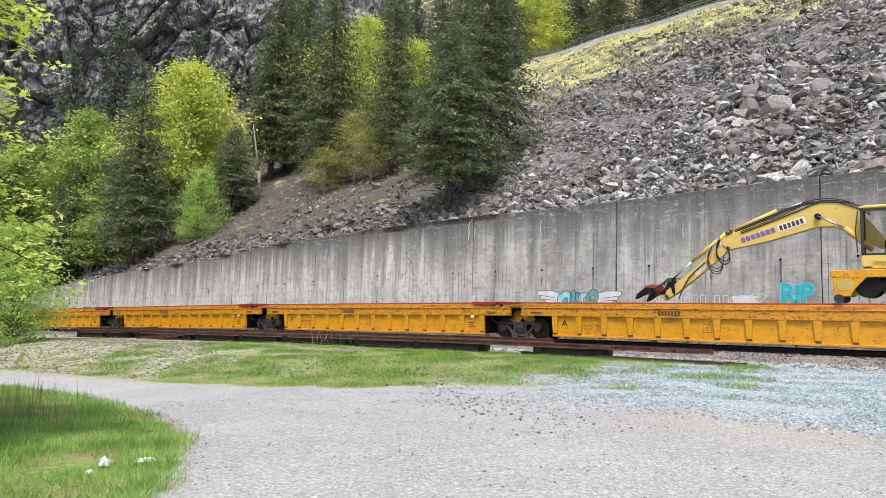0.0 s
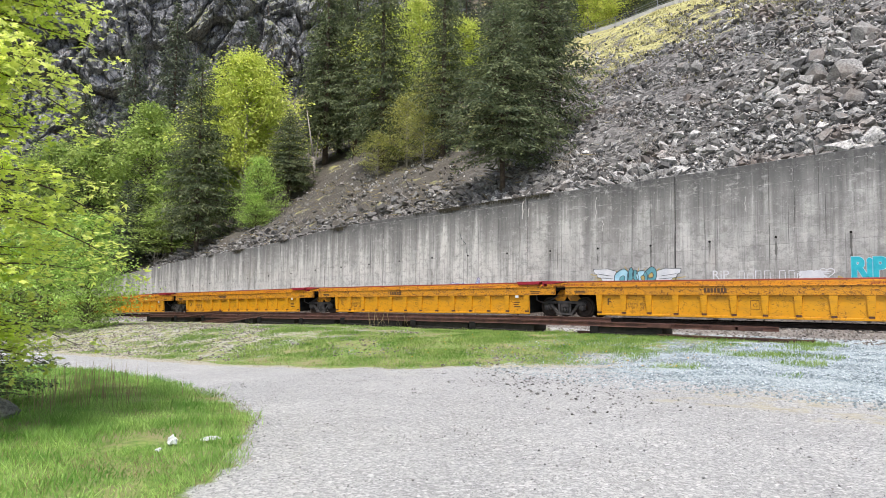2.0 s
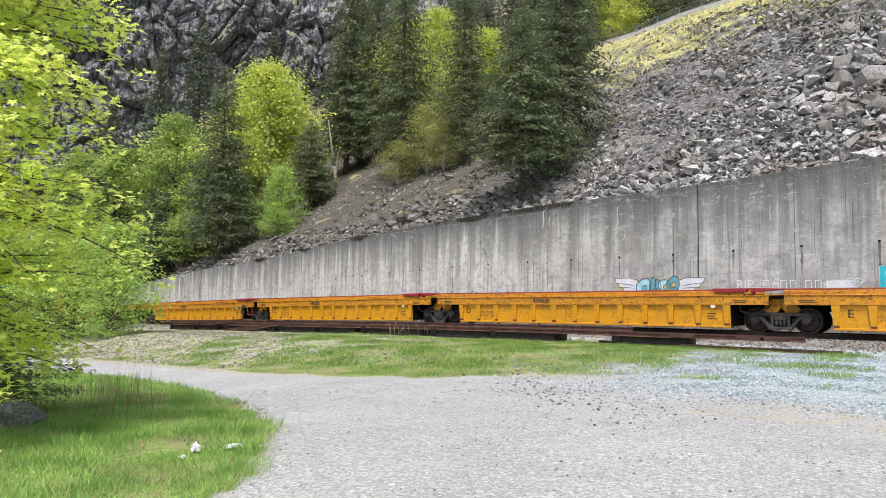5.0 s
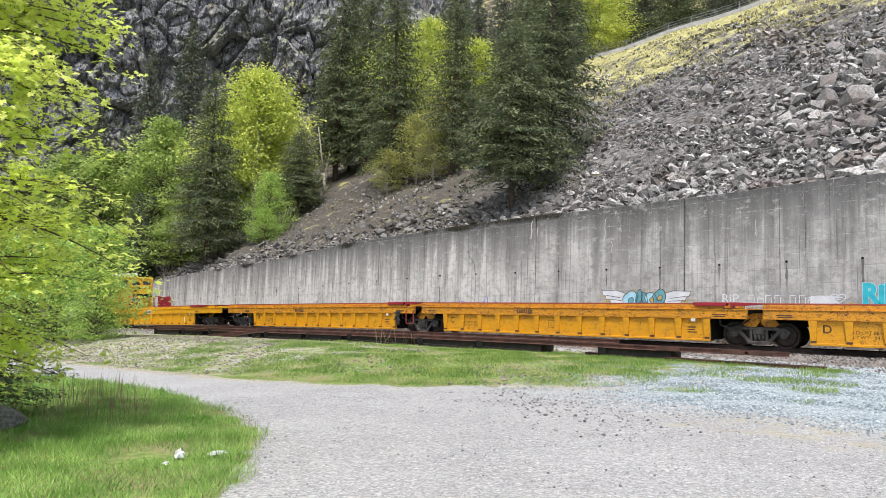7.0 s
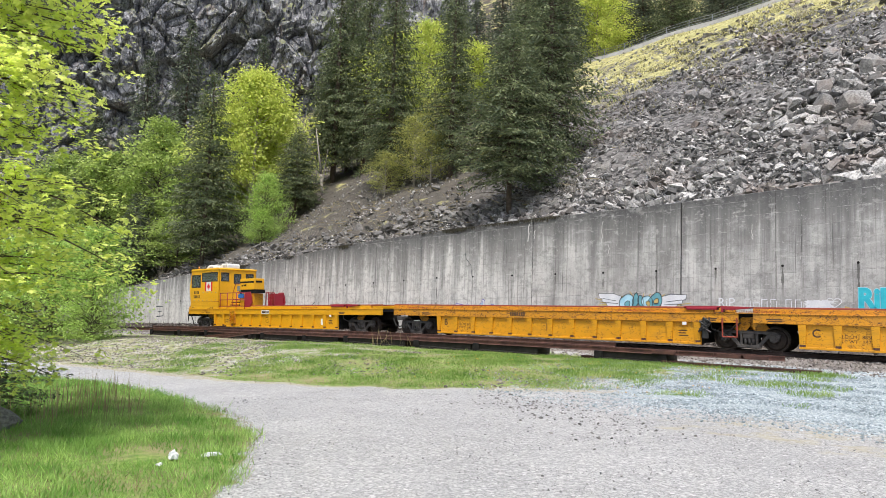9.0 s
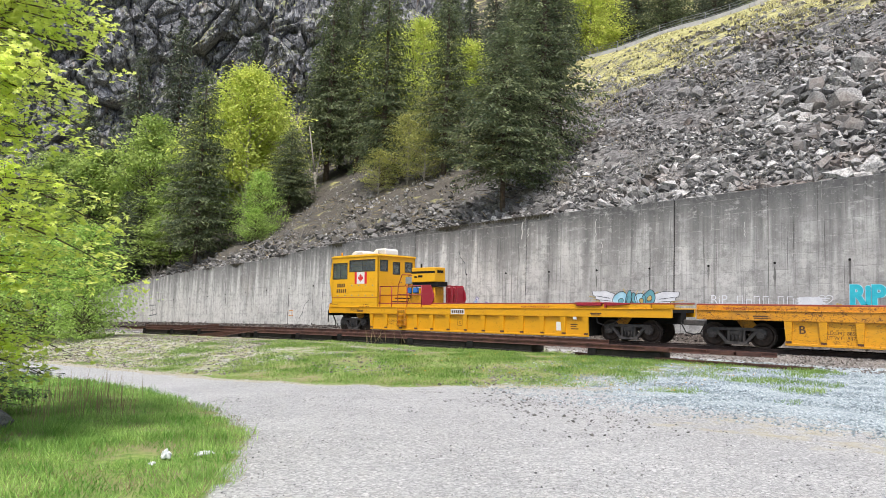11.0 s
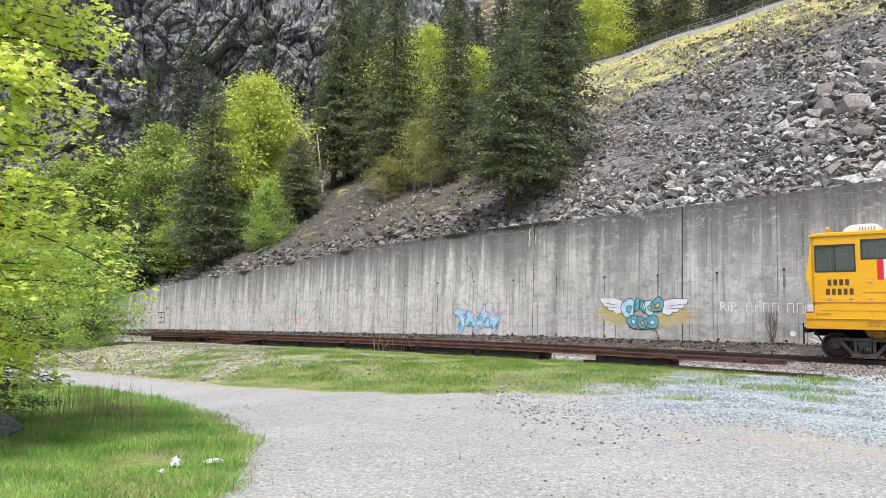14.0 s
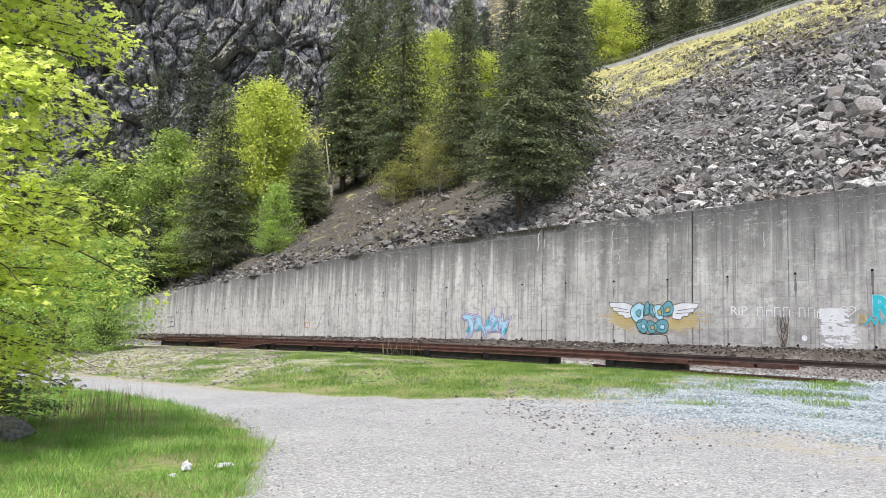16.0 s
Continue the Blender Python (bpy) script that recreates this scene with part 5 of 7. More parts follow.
    box(bm, -2.45 + D, 3.2 + D, 1.0, 1.48, 3.15 - H, 3.42 - H, 0.02)
    for y in (-1.47, 1.2):
        prism(bm, [p(-2.38, 3.2), p(-2.36, 2.6), p(-2.25, 2.47), p(-1.85, 2.5), p(-1.7, 2.75), p(-1.35, 3.15)], y, y + 0.27, 0.015)
    part("carriage", bm, "yellow", ex, "yellow carriage that rides on the car runway")
    bm = bmesh.new()
    prism(bm, [p(-2.24, 2.82), p(-2.16, 2.72), p(-1.90, 2.72), p(-1.78, 2.84), p(-1.74, 3.04), p(-2.24, 3.04)], -1.482, -1.471)
    part("cover_plate", bm, "ochre", ex, "faded plate on the carriage bracket")
    # bundled hoses over the boom
    for o, w in ((0.0, 0.022), (0.07, 0.018), (0.13, 0.022)):
        bm = bmesh.new()
        pts = [(-5.6, 5.02 + o), (-4.2, 5.52 + o), (-3.5, 5.78 + o * 2), (-2.9, 6.05 + o), (-2.2, 6.02 + o), (-1.5, 5.68 + o), (-1.2, 5.45 + o)]
        tube(bm, rounded([(p(*q)[0], -0.24 - o * 0.3, p(*q)[1]) for q in pts]), w)
        part("boom_hose", bm, "rubber", ex)
    for o in (0.0, 0.12, 0.22):
        bm = bmesh.new()
        pts = [(-6.7, 4.55), (-6.95, 4.1 - o), (-6.7, 3.62 - o), (-6.35, 3.66 - o), (-6.25, 4.1)]
        tube(bm, rounded([(p(*q)[0], -0.26 - o * 0.2, p(*q)[1]) for q in pts]), 0.022)
        part("looped_hose", bm, "rubber", ex)
    bm = bmesh.new()
    for x in (-1.3, -0.5, 0.3, 1.1, 1.9):
        for y in (-1.35, 1.05):
            rod(bm, (x + D, y, 2.85 - H), (x + D, y + 0.3, 2.85 - H), 0.42, 0.42, 18)
    box(bm, -1.6 + D, 2.6 + D, -1.0, 1.0, 2.7 - H, 3.2 - H)
    part("running_gear", bm, "black", ex)
    for x in (-2.2, 2.4):
        for y in (-1.5, 1.3):
            bm = bmesh.new()
            rod(bm, (x + D, y, 2.41 - H), (x + D, y + 0.18, 2.41 - H), 0.16, 0.16, 14)
            part("guide_roller", bm, "rubber", ex)
    # writing as plain bars: dark blue word, white plate with dark bars
    ang = math.atan2(0.78, 2.6)
    base = Matrix.Translation((-4.35 + D, -0.226, 5.10 - H)) @ Matrix.Rotation(-ang, 4, "Y")
    for k in range(7):
        bm = bmesh.new()
        box(bm, -1.3 + 0.19 * k, -1.15 + 0.19 * k, -0.004, 0.0, -0.10, 0.10)
        ob = part("maker_bar", bm, "violet", ex)
        ob.matrix_basis = base
    bm = bmesh.new()
    box(bm, 0.1, 1.1, -0.006, 0.0, -0.14, 0.14)
    part("name_plate", bm, "white", ex, "white plate on the boom").matrix_basis = base
    bm = bmesh.new()
    for k in range(6):
        box(bm, 0.16 + 0.15 * k, 0.27 + 0.15 * k, -0.010, -0.006, -0.10, 0.10)
    part("name_bar", bm, "ink", ex).matrix_basis = base
    return ex


excavator = build_excavator()

# ================= plants =================


def kites(c, d, s, length, width):
    """Pointed leaf blades: root c, direction d, sideways s."""
    length, width = np.reshape(length, (-1, 1)), np.reshape(width, (-1, 1))
    v = np.stack([c, c + d * length * 0.45 + s * width * 0.5, c + d * length, c + d * length * 0.45 - s * width * 0.5], 1)
    return v.reshape(-1, 3)


def quad_faces(n):
    return np.arange(n * 4).reshape(n, 4)


def unit_rows(a):
    return a / np.maximum(np.linalg.norm(a, axis=1, keepdims=True), 1e-6)


def leaf_mesh(name, v, material):
    me = bpy.data.meshes.new(name)
    me.from_pydata(v.tolist(), [], quad_faces(len(v) // 4).tolist())
    me.materials.append(M[material])
    return me


def conifer_meshes(h, r, seed, levels, per, material, bare=0.08, fine=1.0, full=0.2):
    """A fir: straight trunk, whorls of limbs that sag and lift at the tip, side twigs set with needle sprays."""
    g = np.random.default_rng(seed)
    bm = bmesh.new()
    rod(bm, (0, 0, -0.8), (0, 0, h * 0.55), h * 0.015, h * 0.009, 8)
    rod(bm, (0, 0, h * 0.55), (0, 0, h * 0.99), h * 0.009, 0.01, 6)
    for k in range(10):
        a, z = g.random() * 6.28, h * bare * g.uniform(0.35, 1.2)
        rod(bm, (0, 0, z), (math.cos(a) * r * 0.4, math.sin(a) * r * 0.4, z - 0.1 * r * g.random()), 0.03, 0.006, 4, False)
    cs, ds, ss, ls, ws = [], [], [], [], []
    step = 0.24 * fine
    lop = 1 + 0.16 * np.sin(np.arange(12) * 1.7 + seed)
    for k in range(levels):
        u = (k + 0.7 * g.random()) / levels
        z = h * (bare + (1 - bare) * u)
        turn = g.random() * 6.28
        for j in range(per):
            if g.random() < 0.10:
                continue
            a = turn + (j + g.uniform(-0.3, 0.3)) * 2 * math.pi / per
            wide = (1 - u) ** 0.82 * (0.55 + 0.45 * min(1, u / full))
            L = r * wide * g.uniform(0.66, 1.08) * lop[int(a / 6.2832 * 12) % 12] + 0.16
            out = np.array([math.cos(a), math.sin(a), 0.0])
            side = np.array([-out[1], out[0], 0.0])
            rise, sag = 0.62 * u - 0.18 + g.uniform(-0.07, 0.07), g.uniform(0.16, 0.30)

            def at(t):
                return np.outer(t, out) * L + np.outer(rise * L * t - sag * L * t * t + 0.10 * L * t ** 4, [0, 0, 1]) + np.array([0, 0, z])

            if u < 0.85 and L > 0.7:
                e = at(np.array([0.0, 0.5, 0.92]))
                rod(bm, tuple(e[0]), tuple(e[1]), 0.010 * L + 0.008, 0.006 * L + 0.005, 4, False)
                rod(bm, tuple(e[1]), tuple(e[2]), 0.006 * L + 0.005, 0.004, 4, False)
            n = max(3, int(L / step))
            for t in np.linspace(0.16, 1.0, n):
                root = at(np.array([t]))[0]
                for sg in (-1, 1):
                    reach = min(1.1, 0.16 + 0.42 * L * (1 - t) ** 0.8) * g.uniform(0.6, 1.1)
                    way = out * g.uniform(0.45, 0.9) + side * sg + np.array([0, 0, g.uniform(-0.42, 0.0)])
                    way = way / np.linalg.norm(way)
                    m = max(1, int(reach / (0.27 * fine)) + 1)
                    q = np.linspace(0.0, 1.0, m)[:, None]
                    cs.append(root + q * reach * way + g.normal(0, 0.03, (m, 3)))
                    d = way + g.normal(0, 0.42, (m, 3)) + np.array([0, 0, -0.22])
                    ds.append(d)
                    ss.append(np.cross(d, np.array([0, 0, 1.0]) + g.normal(0, 0.6, (m, 3))))
                    ls.append(g.uniform(0.24, 0.46, m) * fine)
                    ws.append(g.uniform(0.08, 0.15, m) * fine)
    v = kites(np.concatenate(cs), unit_rows(np.concatenate(ds)), unit_rows(np.concatenate(ss)), np.concatenate(ls), np.concatenate(ws))
    return mesh_of("trunk", bm, M["bark"]), leaf_mesh("crown", v, material)


def broadleaf_meshes(h, r, seed, clumps, per, leaf, material, bark="bark", low=0.25):
    """A broad-leaved tree: forking limbs that end in clumps of leaves with gaps between."""
    g = np.random.default_rng(seed)
    bm = bmesh.new()
    rod(bm, (0, 0, -0.6), (0.1, 0, h * 0.5), h * 0.018, h * 0.010, 8)
    rod(bm, (0.1, 0, h * 0.5), (0, 0.1, h * 0.9), h * 0.010, 0.015, 6)
    cs, ds = [], []
    for k in range(clumps):
        f = low + (1 - low) * g.random() ** 0.85
        width = math.sin(math.pi * min(1, 0.12 + 0.88 * (f - low) / (1 - low)) ** 0.8) ** 0.7
        a = g.random() * 2 * math.pi
        width *= 1 + 0.24 * math.sin(2 * a + seed + 5 * f) + 0.16 * math.sin(5 * a + 9 * f + seed)
        rad = r * width * math.sqrt(g.uniform(0.12, 1.0)) * g.uniform(0.8, 1.15)
        p = np.array([rad * math.cos(a), rad * math.sin(a), h * f])
        q = np.array([0.05, 0, h * max(0.12, f - 0.05 - 0.32 * rad / h * 1.2)])
        if k % 2 == 0:
            mid = (p + q) / 2 + g.normal(0, 0.06 * r, 3)
            rod(bm, tuple(q), tuple(mid), 0.008 * h * 0.45, 0.02, 5, False)
            rod(bm, tuple(mid), tuple(p), 0.02, 0.006, 4, False)
        size = r * g.uniform(0.08, 0.19)
        off = g.normal(0, 1, (per, 3)) * size * np.array([1.25, 1.25, 0.30])
        cs.append(p + off)
        ds.append(unit_rows(off + g.normal(0, 0.4 * size, (per, 3)) + np.array([0, 0, -0.35 * size])))
    c, d = np.concatenate(cs), np.concatenate(ds)
    s = unit_rows(np.cross(d, g.normal(0, 0.45, (len(c), 3)) + np.array([0, 0, 1.0])))
    v = kites(c, d, s, g.uniform(0.7, 1.4, len(c)) * leaf, g.uniform(0.5, 0.8, len(c)) * leaf)
    return mesh_of("trunk", bm, M[bark]), leaf_mesh("crown", v, material)


def plant(name, meshes, x, y, z, sx, sz, turn, label, category="tree", group=""):
    t = thing(name, label, category, group, Matrix.LocRotScale((x, y, z), Euler((0, 0, radians(turn))), (sx, sx, sz)))
    share("trunk", meshes[0], t)
    share("crown", meshes[1], t)
    return t


FIR = [conifer_meshes(12, 5.0, 11, 34, 7, "needle", 0.19, 0.82, 0.20), conifer_meshes(12, 3.9, 12, 38, 7, "needle", 0.12, 0.82, 0.12)]
TALL = [conifer_meshes(24, 5.6, 21, 50, 7, "needle", 0.10, 1.3), conifer_meshes(24, 5.2, 22, 48, 7, "needle", 0.08, 1.3)]
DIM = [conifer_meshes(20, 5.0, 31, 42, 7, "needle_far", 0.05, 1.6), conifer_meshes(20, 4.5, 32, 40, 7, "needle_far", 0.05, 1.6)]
LIME = broadleaf_meshes(14, 5.9, 41, 150, 110, 0.32, "lime", "palebark", 0.22)
GREEN = [broadleaf_meshes(14, 5.0, 42, 150, 84, 0.34, "green", "bark", 0.12), broadleaf_meshes(10, 4.8, 43, 140, 78, 0.31, "green", "bark", 0.06)]
SAGE = broadleaf_meshes(7, 3.6, 44, 330, 26, 0.21, "sage", "bark", 0.03)
OLIVE = broadleaf_meshes(8, 3.4, 45, 150, 34, 0.20, "olive", "palebark", 0.15)

fir_label = "tall dark green fir with drooping branches"
for m, x, y, sx, sz, turn in (
    (FIR[0], -25.5, 36.6, 1.12, 1.12, 0), (TALL[0], -26.0, 42.2, 0.86, 0.95, 60), (TALL[1], -39.5, 47.0, 0.72, 0.95, 20),
    (TALL[0], -49.0, 48.4, 0.92, 1.12, 200), (TALL[1], -67.0, 56.0, 1.05, 1.32, 100), (TALL[0], -63.0, 57.5, 0.85, 1.2, 310), (TALL[1], -34.0, 50.5, 0.66, 0.80, 250),
    (FIR[1], -64.4, 36.9, 1.38, 1.76, 30), (FIR[0], -62.3, 46.8, 0.86, 0.90, 77), (TALL[0], -69.0, 60.0, 0.9, 1.2, 15),
):
    plant("fir_tree", m, x, y, float(hill_z(x, y)) - 0.1, sx, sz, turn, fir_label + " on the scree slope", "fir tree", "firs on the slope")
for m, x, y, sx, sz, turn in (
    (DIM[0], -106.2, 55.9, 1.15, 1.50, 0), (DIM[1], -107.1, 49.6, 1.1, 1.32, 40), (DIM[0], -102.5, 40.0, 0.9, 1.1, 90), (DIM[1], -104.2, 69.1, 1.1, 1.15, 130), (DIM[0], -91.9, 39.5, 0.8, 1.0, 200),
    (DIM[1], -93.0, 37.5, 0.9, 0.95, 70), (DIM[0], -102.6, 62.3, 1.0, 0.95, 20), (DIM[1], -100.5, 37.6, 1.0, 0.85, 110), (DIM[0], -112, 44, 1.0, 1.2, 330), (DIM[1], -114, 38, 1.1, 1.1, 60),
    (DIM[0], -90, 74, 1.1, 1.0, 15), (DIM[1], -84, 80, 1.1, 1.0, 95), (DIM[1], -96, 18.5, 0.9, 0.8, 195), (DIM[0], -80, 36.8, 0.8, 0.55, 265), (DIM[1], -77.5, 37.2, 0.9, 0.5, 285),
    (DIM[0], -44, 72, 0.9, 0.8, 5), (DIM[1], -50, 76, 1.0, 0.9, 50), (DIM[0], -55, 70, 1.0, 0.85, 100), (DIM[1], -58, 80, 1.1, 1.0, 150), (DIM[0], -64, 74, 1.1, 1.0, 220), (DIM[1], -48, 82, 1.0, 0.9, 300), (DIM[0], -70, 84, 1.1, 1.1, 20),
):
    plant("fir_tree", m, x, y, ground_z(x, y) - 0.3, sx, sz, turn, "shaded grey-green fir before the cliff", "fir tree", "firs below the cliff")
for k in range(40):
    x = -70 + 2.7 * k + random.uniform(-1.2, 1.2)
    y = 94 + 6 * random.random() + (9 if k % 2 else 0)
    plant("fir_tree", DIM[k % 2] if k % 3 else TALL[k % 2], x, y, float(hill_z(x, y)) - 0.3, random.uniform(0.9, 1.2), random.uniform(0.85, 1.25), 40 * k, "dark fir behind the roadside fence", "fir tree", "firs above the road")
for x, y, sx, sz, turn in ((-71.3, 46.9, 1.05, 1.40, 0), (-74.5, 51.0, 0.9, 1.10, 140), (-76.5, 46.5, 0.75, 1.10, 250), (-79.0, 48.0, 0.75, 1.2, 90), (-46.5, 88.7, 0.9, 0.95, 200), (-50.0, 92.0, 1.0, 1.0, 280), (-53.8, 59.2, 0.60, 1.15, 45), (-53.1, 66.4, 0.7, 0.8, 145), (-61.0, 62.0, 0.9, 1.2, 245)):
    plant("maple_tree", LIME, x, y, float(hill_z(x, min(y, 200))) - 0.2, sx, sz, turn, "bright yellow-green spring maple among dark firs", "maple tree", "spring maples")
for m, x, y, sx, sz, turn in (
    (GREEN[0], -84.3, 41.5, 1.05, 1.35, 0), (GREEN[0], -92.0, 38.5, 1.1, 1.25, 120), (GREEN[1], -78.0, 39.5, 0.95, 0.85, 60), (GREEN[1], -72.5, 38.5, 0.8, 0.6, 200), (GREEN[0], -76.0, 44.0, 0.9, 0.9, 90),
    (GREEN[1], -96.0, 37.5, 1.2, 1.1, 10), (GREEN[0], -80.0, 19.5, 0.9, 0.75, 70), (GREEN[1], -66.0, 18.0, 0.85, 0.8, 300), (GREEN[1], -56.0, 15.5, 0.8, 0.75, 150), (GREEN[0], -95, 18.0, 1.0, 1.0, 20), (GREEN[0], -90, 19.0, 1.0, 0.95, 140), (GREEN[1], -73, 18.5, 1.0, 1.0, 220), (GREEN[0], -104, 37.5, 1.2, 1.4, 60),
):
    plant("leafy_tree", m, x, y, ground_z(x, y) - 0.2, sx, sz, turn, "fresh green broad-leaved tree in spring leaf", "tree", "green trees by the line")
for x, y, z, sx, sz, turn in ((-44.4, 18.2, -1.05, 0.84, 1.02, 0), (-47.1, 16.8, -1.2, 0.82, 0.95, 90), (-52.4, 16.8, -1.4, 0.9, 1.05, 160), (-60.0, 41.3, 8.3, 0.70, 1.02, 30), (-58.5, 40.0, 7.6, 0.50, 0.5, 200), (-42.0, 17.2, -1.2, 0.46, 0.62, 120)):
    plant("willow_bush", SAGE, x, y, ground_z(x, y) - 0.1, sx, sz, turn, "pale green bushy willow with many thin stems", "bush", "willow bushes")
for x, y, sx, sz, turn in ((-53.0, 53.5, 0.95, 0.8, 0), (-45.5, 51.5, 0.85, 1.05, 100), (-44.3, 47.3, 0.85, 0.9, 220), (-41.0, 46.0, 0.75, 0.65, 320), (-47.0, 46.0, 0.6, 0.6, 150), (-88.0, 47.0, 1.0, 1.6, 40), (-34.0, 46.0, 0.6, 0.6, 10)):
    plant("sparse_bush", OLIVE, x, y, float(hill_z(x, y)) - 0.2, sx, sz, turn, "sparse olive-yellow shrub just coming into leaf", "shrub", "sparse shrubs")


def build_bare_shrub(x, y, size, seed):
    rng = random.Random(seed)
    bm = bmesh.new()
    for k in range(16):
        a, t = rng.uniform(0, 6.28), rng.uniform(0.3, 1.1)
        p = Vector((0, 0, -0.1))
        for j in range(3):
            q = p + Vector((math.cos(a) * math.sin(t), math.sin(a) * math.sin(t), math.cos(t))) * size * 0.36
            rod(bm, p, q, 0.022 - 0.006 * j, 0.016 - 0.006 * j, 4, False)
            for e in range(2):
                rod(bm, q, q + Vector((rng.uniform(-1, 1), rng.uniform(-1, 1), rng.uniform(0, 1))) * size * 0.22, 0.008, 0.004, 3, False)
            a += rng.uniform(-0.5, 0.5)
            t *= rng.uniform(0.6, 1.0)
            p = q
    ob = part("bare_shrub", bm, "palebark")
    ob.matrix_basis = pose(x, y, float(hill_z(x, y)))
    tagged(ob, "leafless grey-brown shrub on the scree", "shrub", "bare shrubs")


for k, (x, y, s) in enumerate(((-16.5, 39.1, 1.9), (-16.1, 74.9, 3.4), (-21.5, 38.2, 1.4), (-72, 36.5, 1.8), (-42, 38, 1.3), (-50, 39, 1.5))):
    build_bare_shrub(x, y, s, k)


def build_birch_snag():
    """The pale leaning stem between the firs."""
    t = thing("snag", "pale leaning dead trunk with thin side stems", "dead tree", "", pose(-62.7, 51.0, float(hill_z(-62.7, 51.0)) - 0.2))
    bm = bmesh.new()
    rod(bm, (0, 0, 0), (-0.5, 0, 3.0), 0.20, 0.14, 8)
    rod(bm, (-0.5, 0, 3.0), (-2.2, 0.2, 9.0), 0.14, 0.05, 8)
    rod(bm, (-0.3, 0, 1.2), (0.5, 0, 6.0), 0.07, 0.03, 6)
    part("stem", bm, "palebark", t)


build_birch_snag()


def build_near_maple():
    """A bigleaf maple beside the camera: spreading limbs, hanging five-lobed leaves."""
    g = np.random.default_rng(77)
    base = np.array([-10.0, 1.75, float(land_z(-10.0, 1.75)) - 0.1])
    tree = thing("maple_tree", "big near maple with bright yellow-green new leaves", "maple tree", "", Matrix.Translation(base))
    bm = bmesh.new()
    rod(bm, (0, 0, 0), (0.1, 0.1, 2.2), 0.17, 0.13, 10)
    rod(bm, (0.1, 0.1, 2.2), (0.0, 0.2, 5.0), 0.13, 0.09, 10)
    rod(bm, (0.0, 0.2, 5.0), (0.1, 0.1, 8.4), 0.09, 0.03, 8)
    part("trunk", bm, "bark", tree)
    cs, ds, ns, sz = [], [], [], []
    for k in range(124):
        z0 = 0.9 + 7.4 * (k + 0.5) / 124
        a = g.random() * 2 * math.pi if k % 3 == 0 else g.uniform(-0.7, 2.5)
        reach = {0: 2.4, 1: 2.3, 2: 2.5, 3: 2.75, 4: 2.6, 5: 2.25, 6: 1.95, 7: 1.8, 8: 1.4}[int(z0)] * g.uniform(0.45, 0.98)
        p = np.array([0.05, 0.1, z0])
        el = g.uniform(-0.12, 0.42) if z0 > 1.8 else g.uniform(-0.15, 0.12)
        limb = bmesh.new()
        n = 6
        for j in range(n):
            d = np.array([math.cos(a), math.sin(a), el - 0.10 * j])
            q = p + d / np.linalg.norm(d) * reach / n
            rod(limb, tuple(p), tuple(q), 0.019 * (1 - j / n) * (0.5 + reach / 4) + 0.004, 0.019 * (1 - (j + 1) / n) * (0.5 + reach / 4) + 0.003, 5, False)
            a += g.uniform(-0.25, 0.25)
            if j >= 1:
                for _ in range(3 if z0 > 1.6 else 2):
                    off = g.normal(0, 1, 3) * np.array([0.20, 0.20, 0.08])
                    tip = q + off
                    rod(limb, tuple(q), tuple(tip), 0.004, 0.002, 3, False)
                    for _ in range(12):
                        dd = np.array([g.normal(), g.normal(), g.uniform(-0.9, 0.15)])
                        cs.append(tip + g.normal(0, 0.075, 3))
                        ds.append(dd / np.linalg.norm(dd))
                        ns.append(np.array([g.normal(0, 0.35), g.normal(0, 0.35), 1.0]))
                        sz.append(g.uniform(0.05, 0.105))
            p = q
        part("limb", limb, "bark", tree)
    c, d, nrm, s = np.array(cs), np.array(ds), unit_rows(np.array(ns)), np.array(sz)
    side = unit_rows(np.cross(d, nrm))
    out = []
    for ang, k in ((0, 1.0), (0.75, 0.85), (-0.75, 0.85), (1.5, 0.55), (-1.5, 0.55)):
        dd = d * math.cos(ang) + side * math.sin(ang)
        ss = unit_rows(np.cross(dd, nrm))
        out.append(kites(c, dd, ss, s * k, s * 0.42).reshape(-1, 4, 3))
    v = np.stack(out, 1).reshape(-1, 3)
    ob = share("foliage", leaf_mesh("foliage", v, "maple"), tree)
    tagged(ob, "bright lime five-lobed leaves", kind="stuff")


build_near_maple()
plant("hemlock", FIR[0], -12.3, 2.9, float(land_z(-12.3, 2.9)) - 0.2, 0.36, 0.20, 0, "small dark hemlock under the maple", "conifer")

# ================= loose stone =================


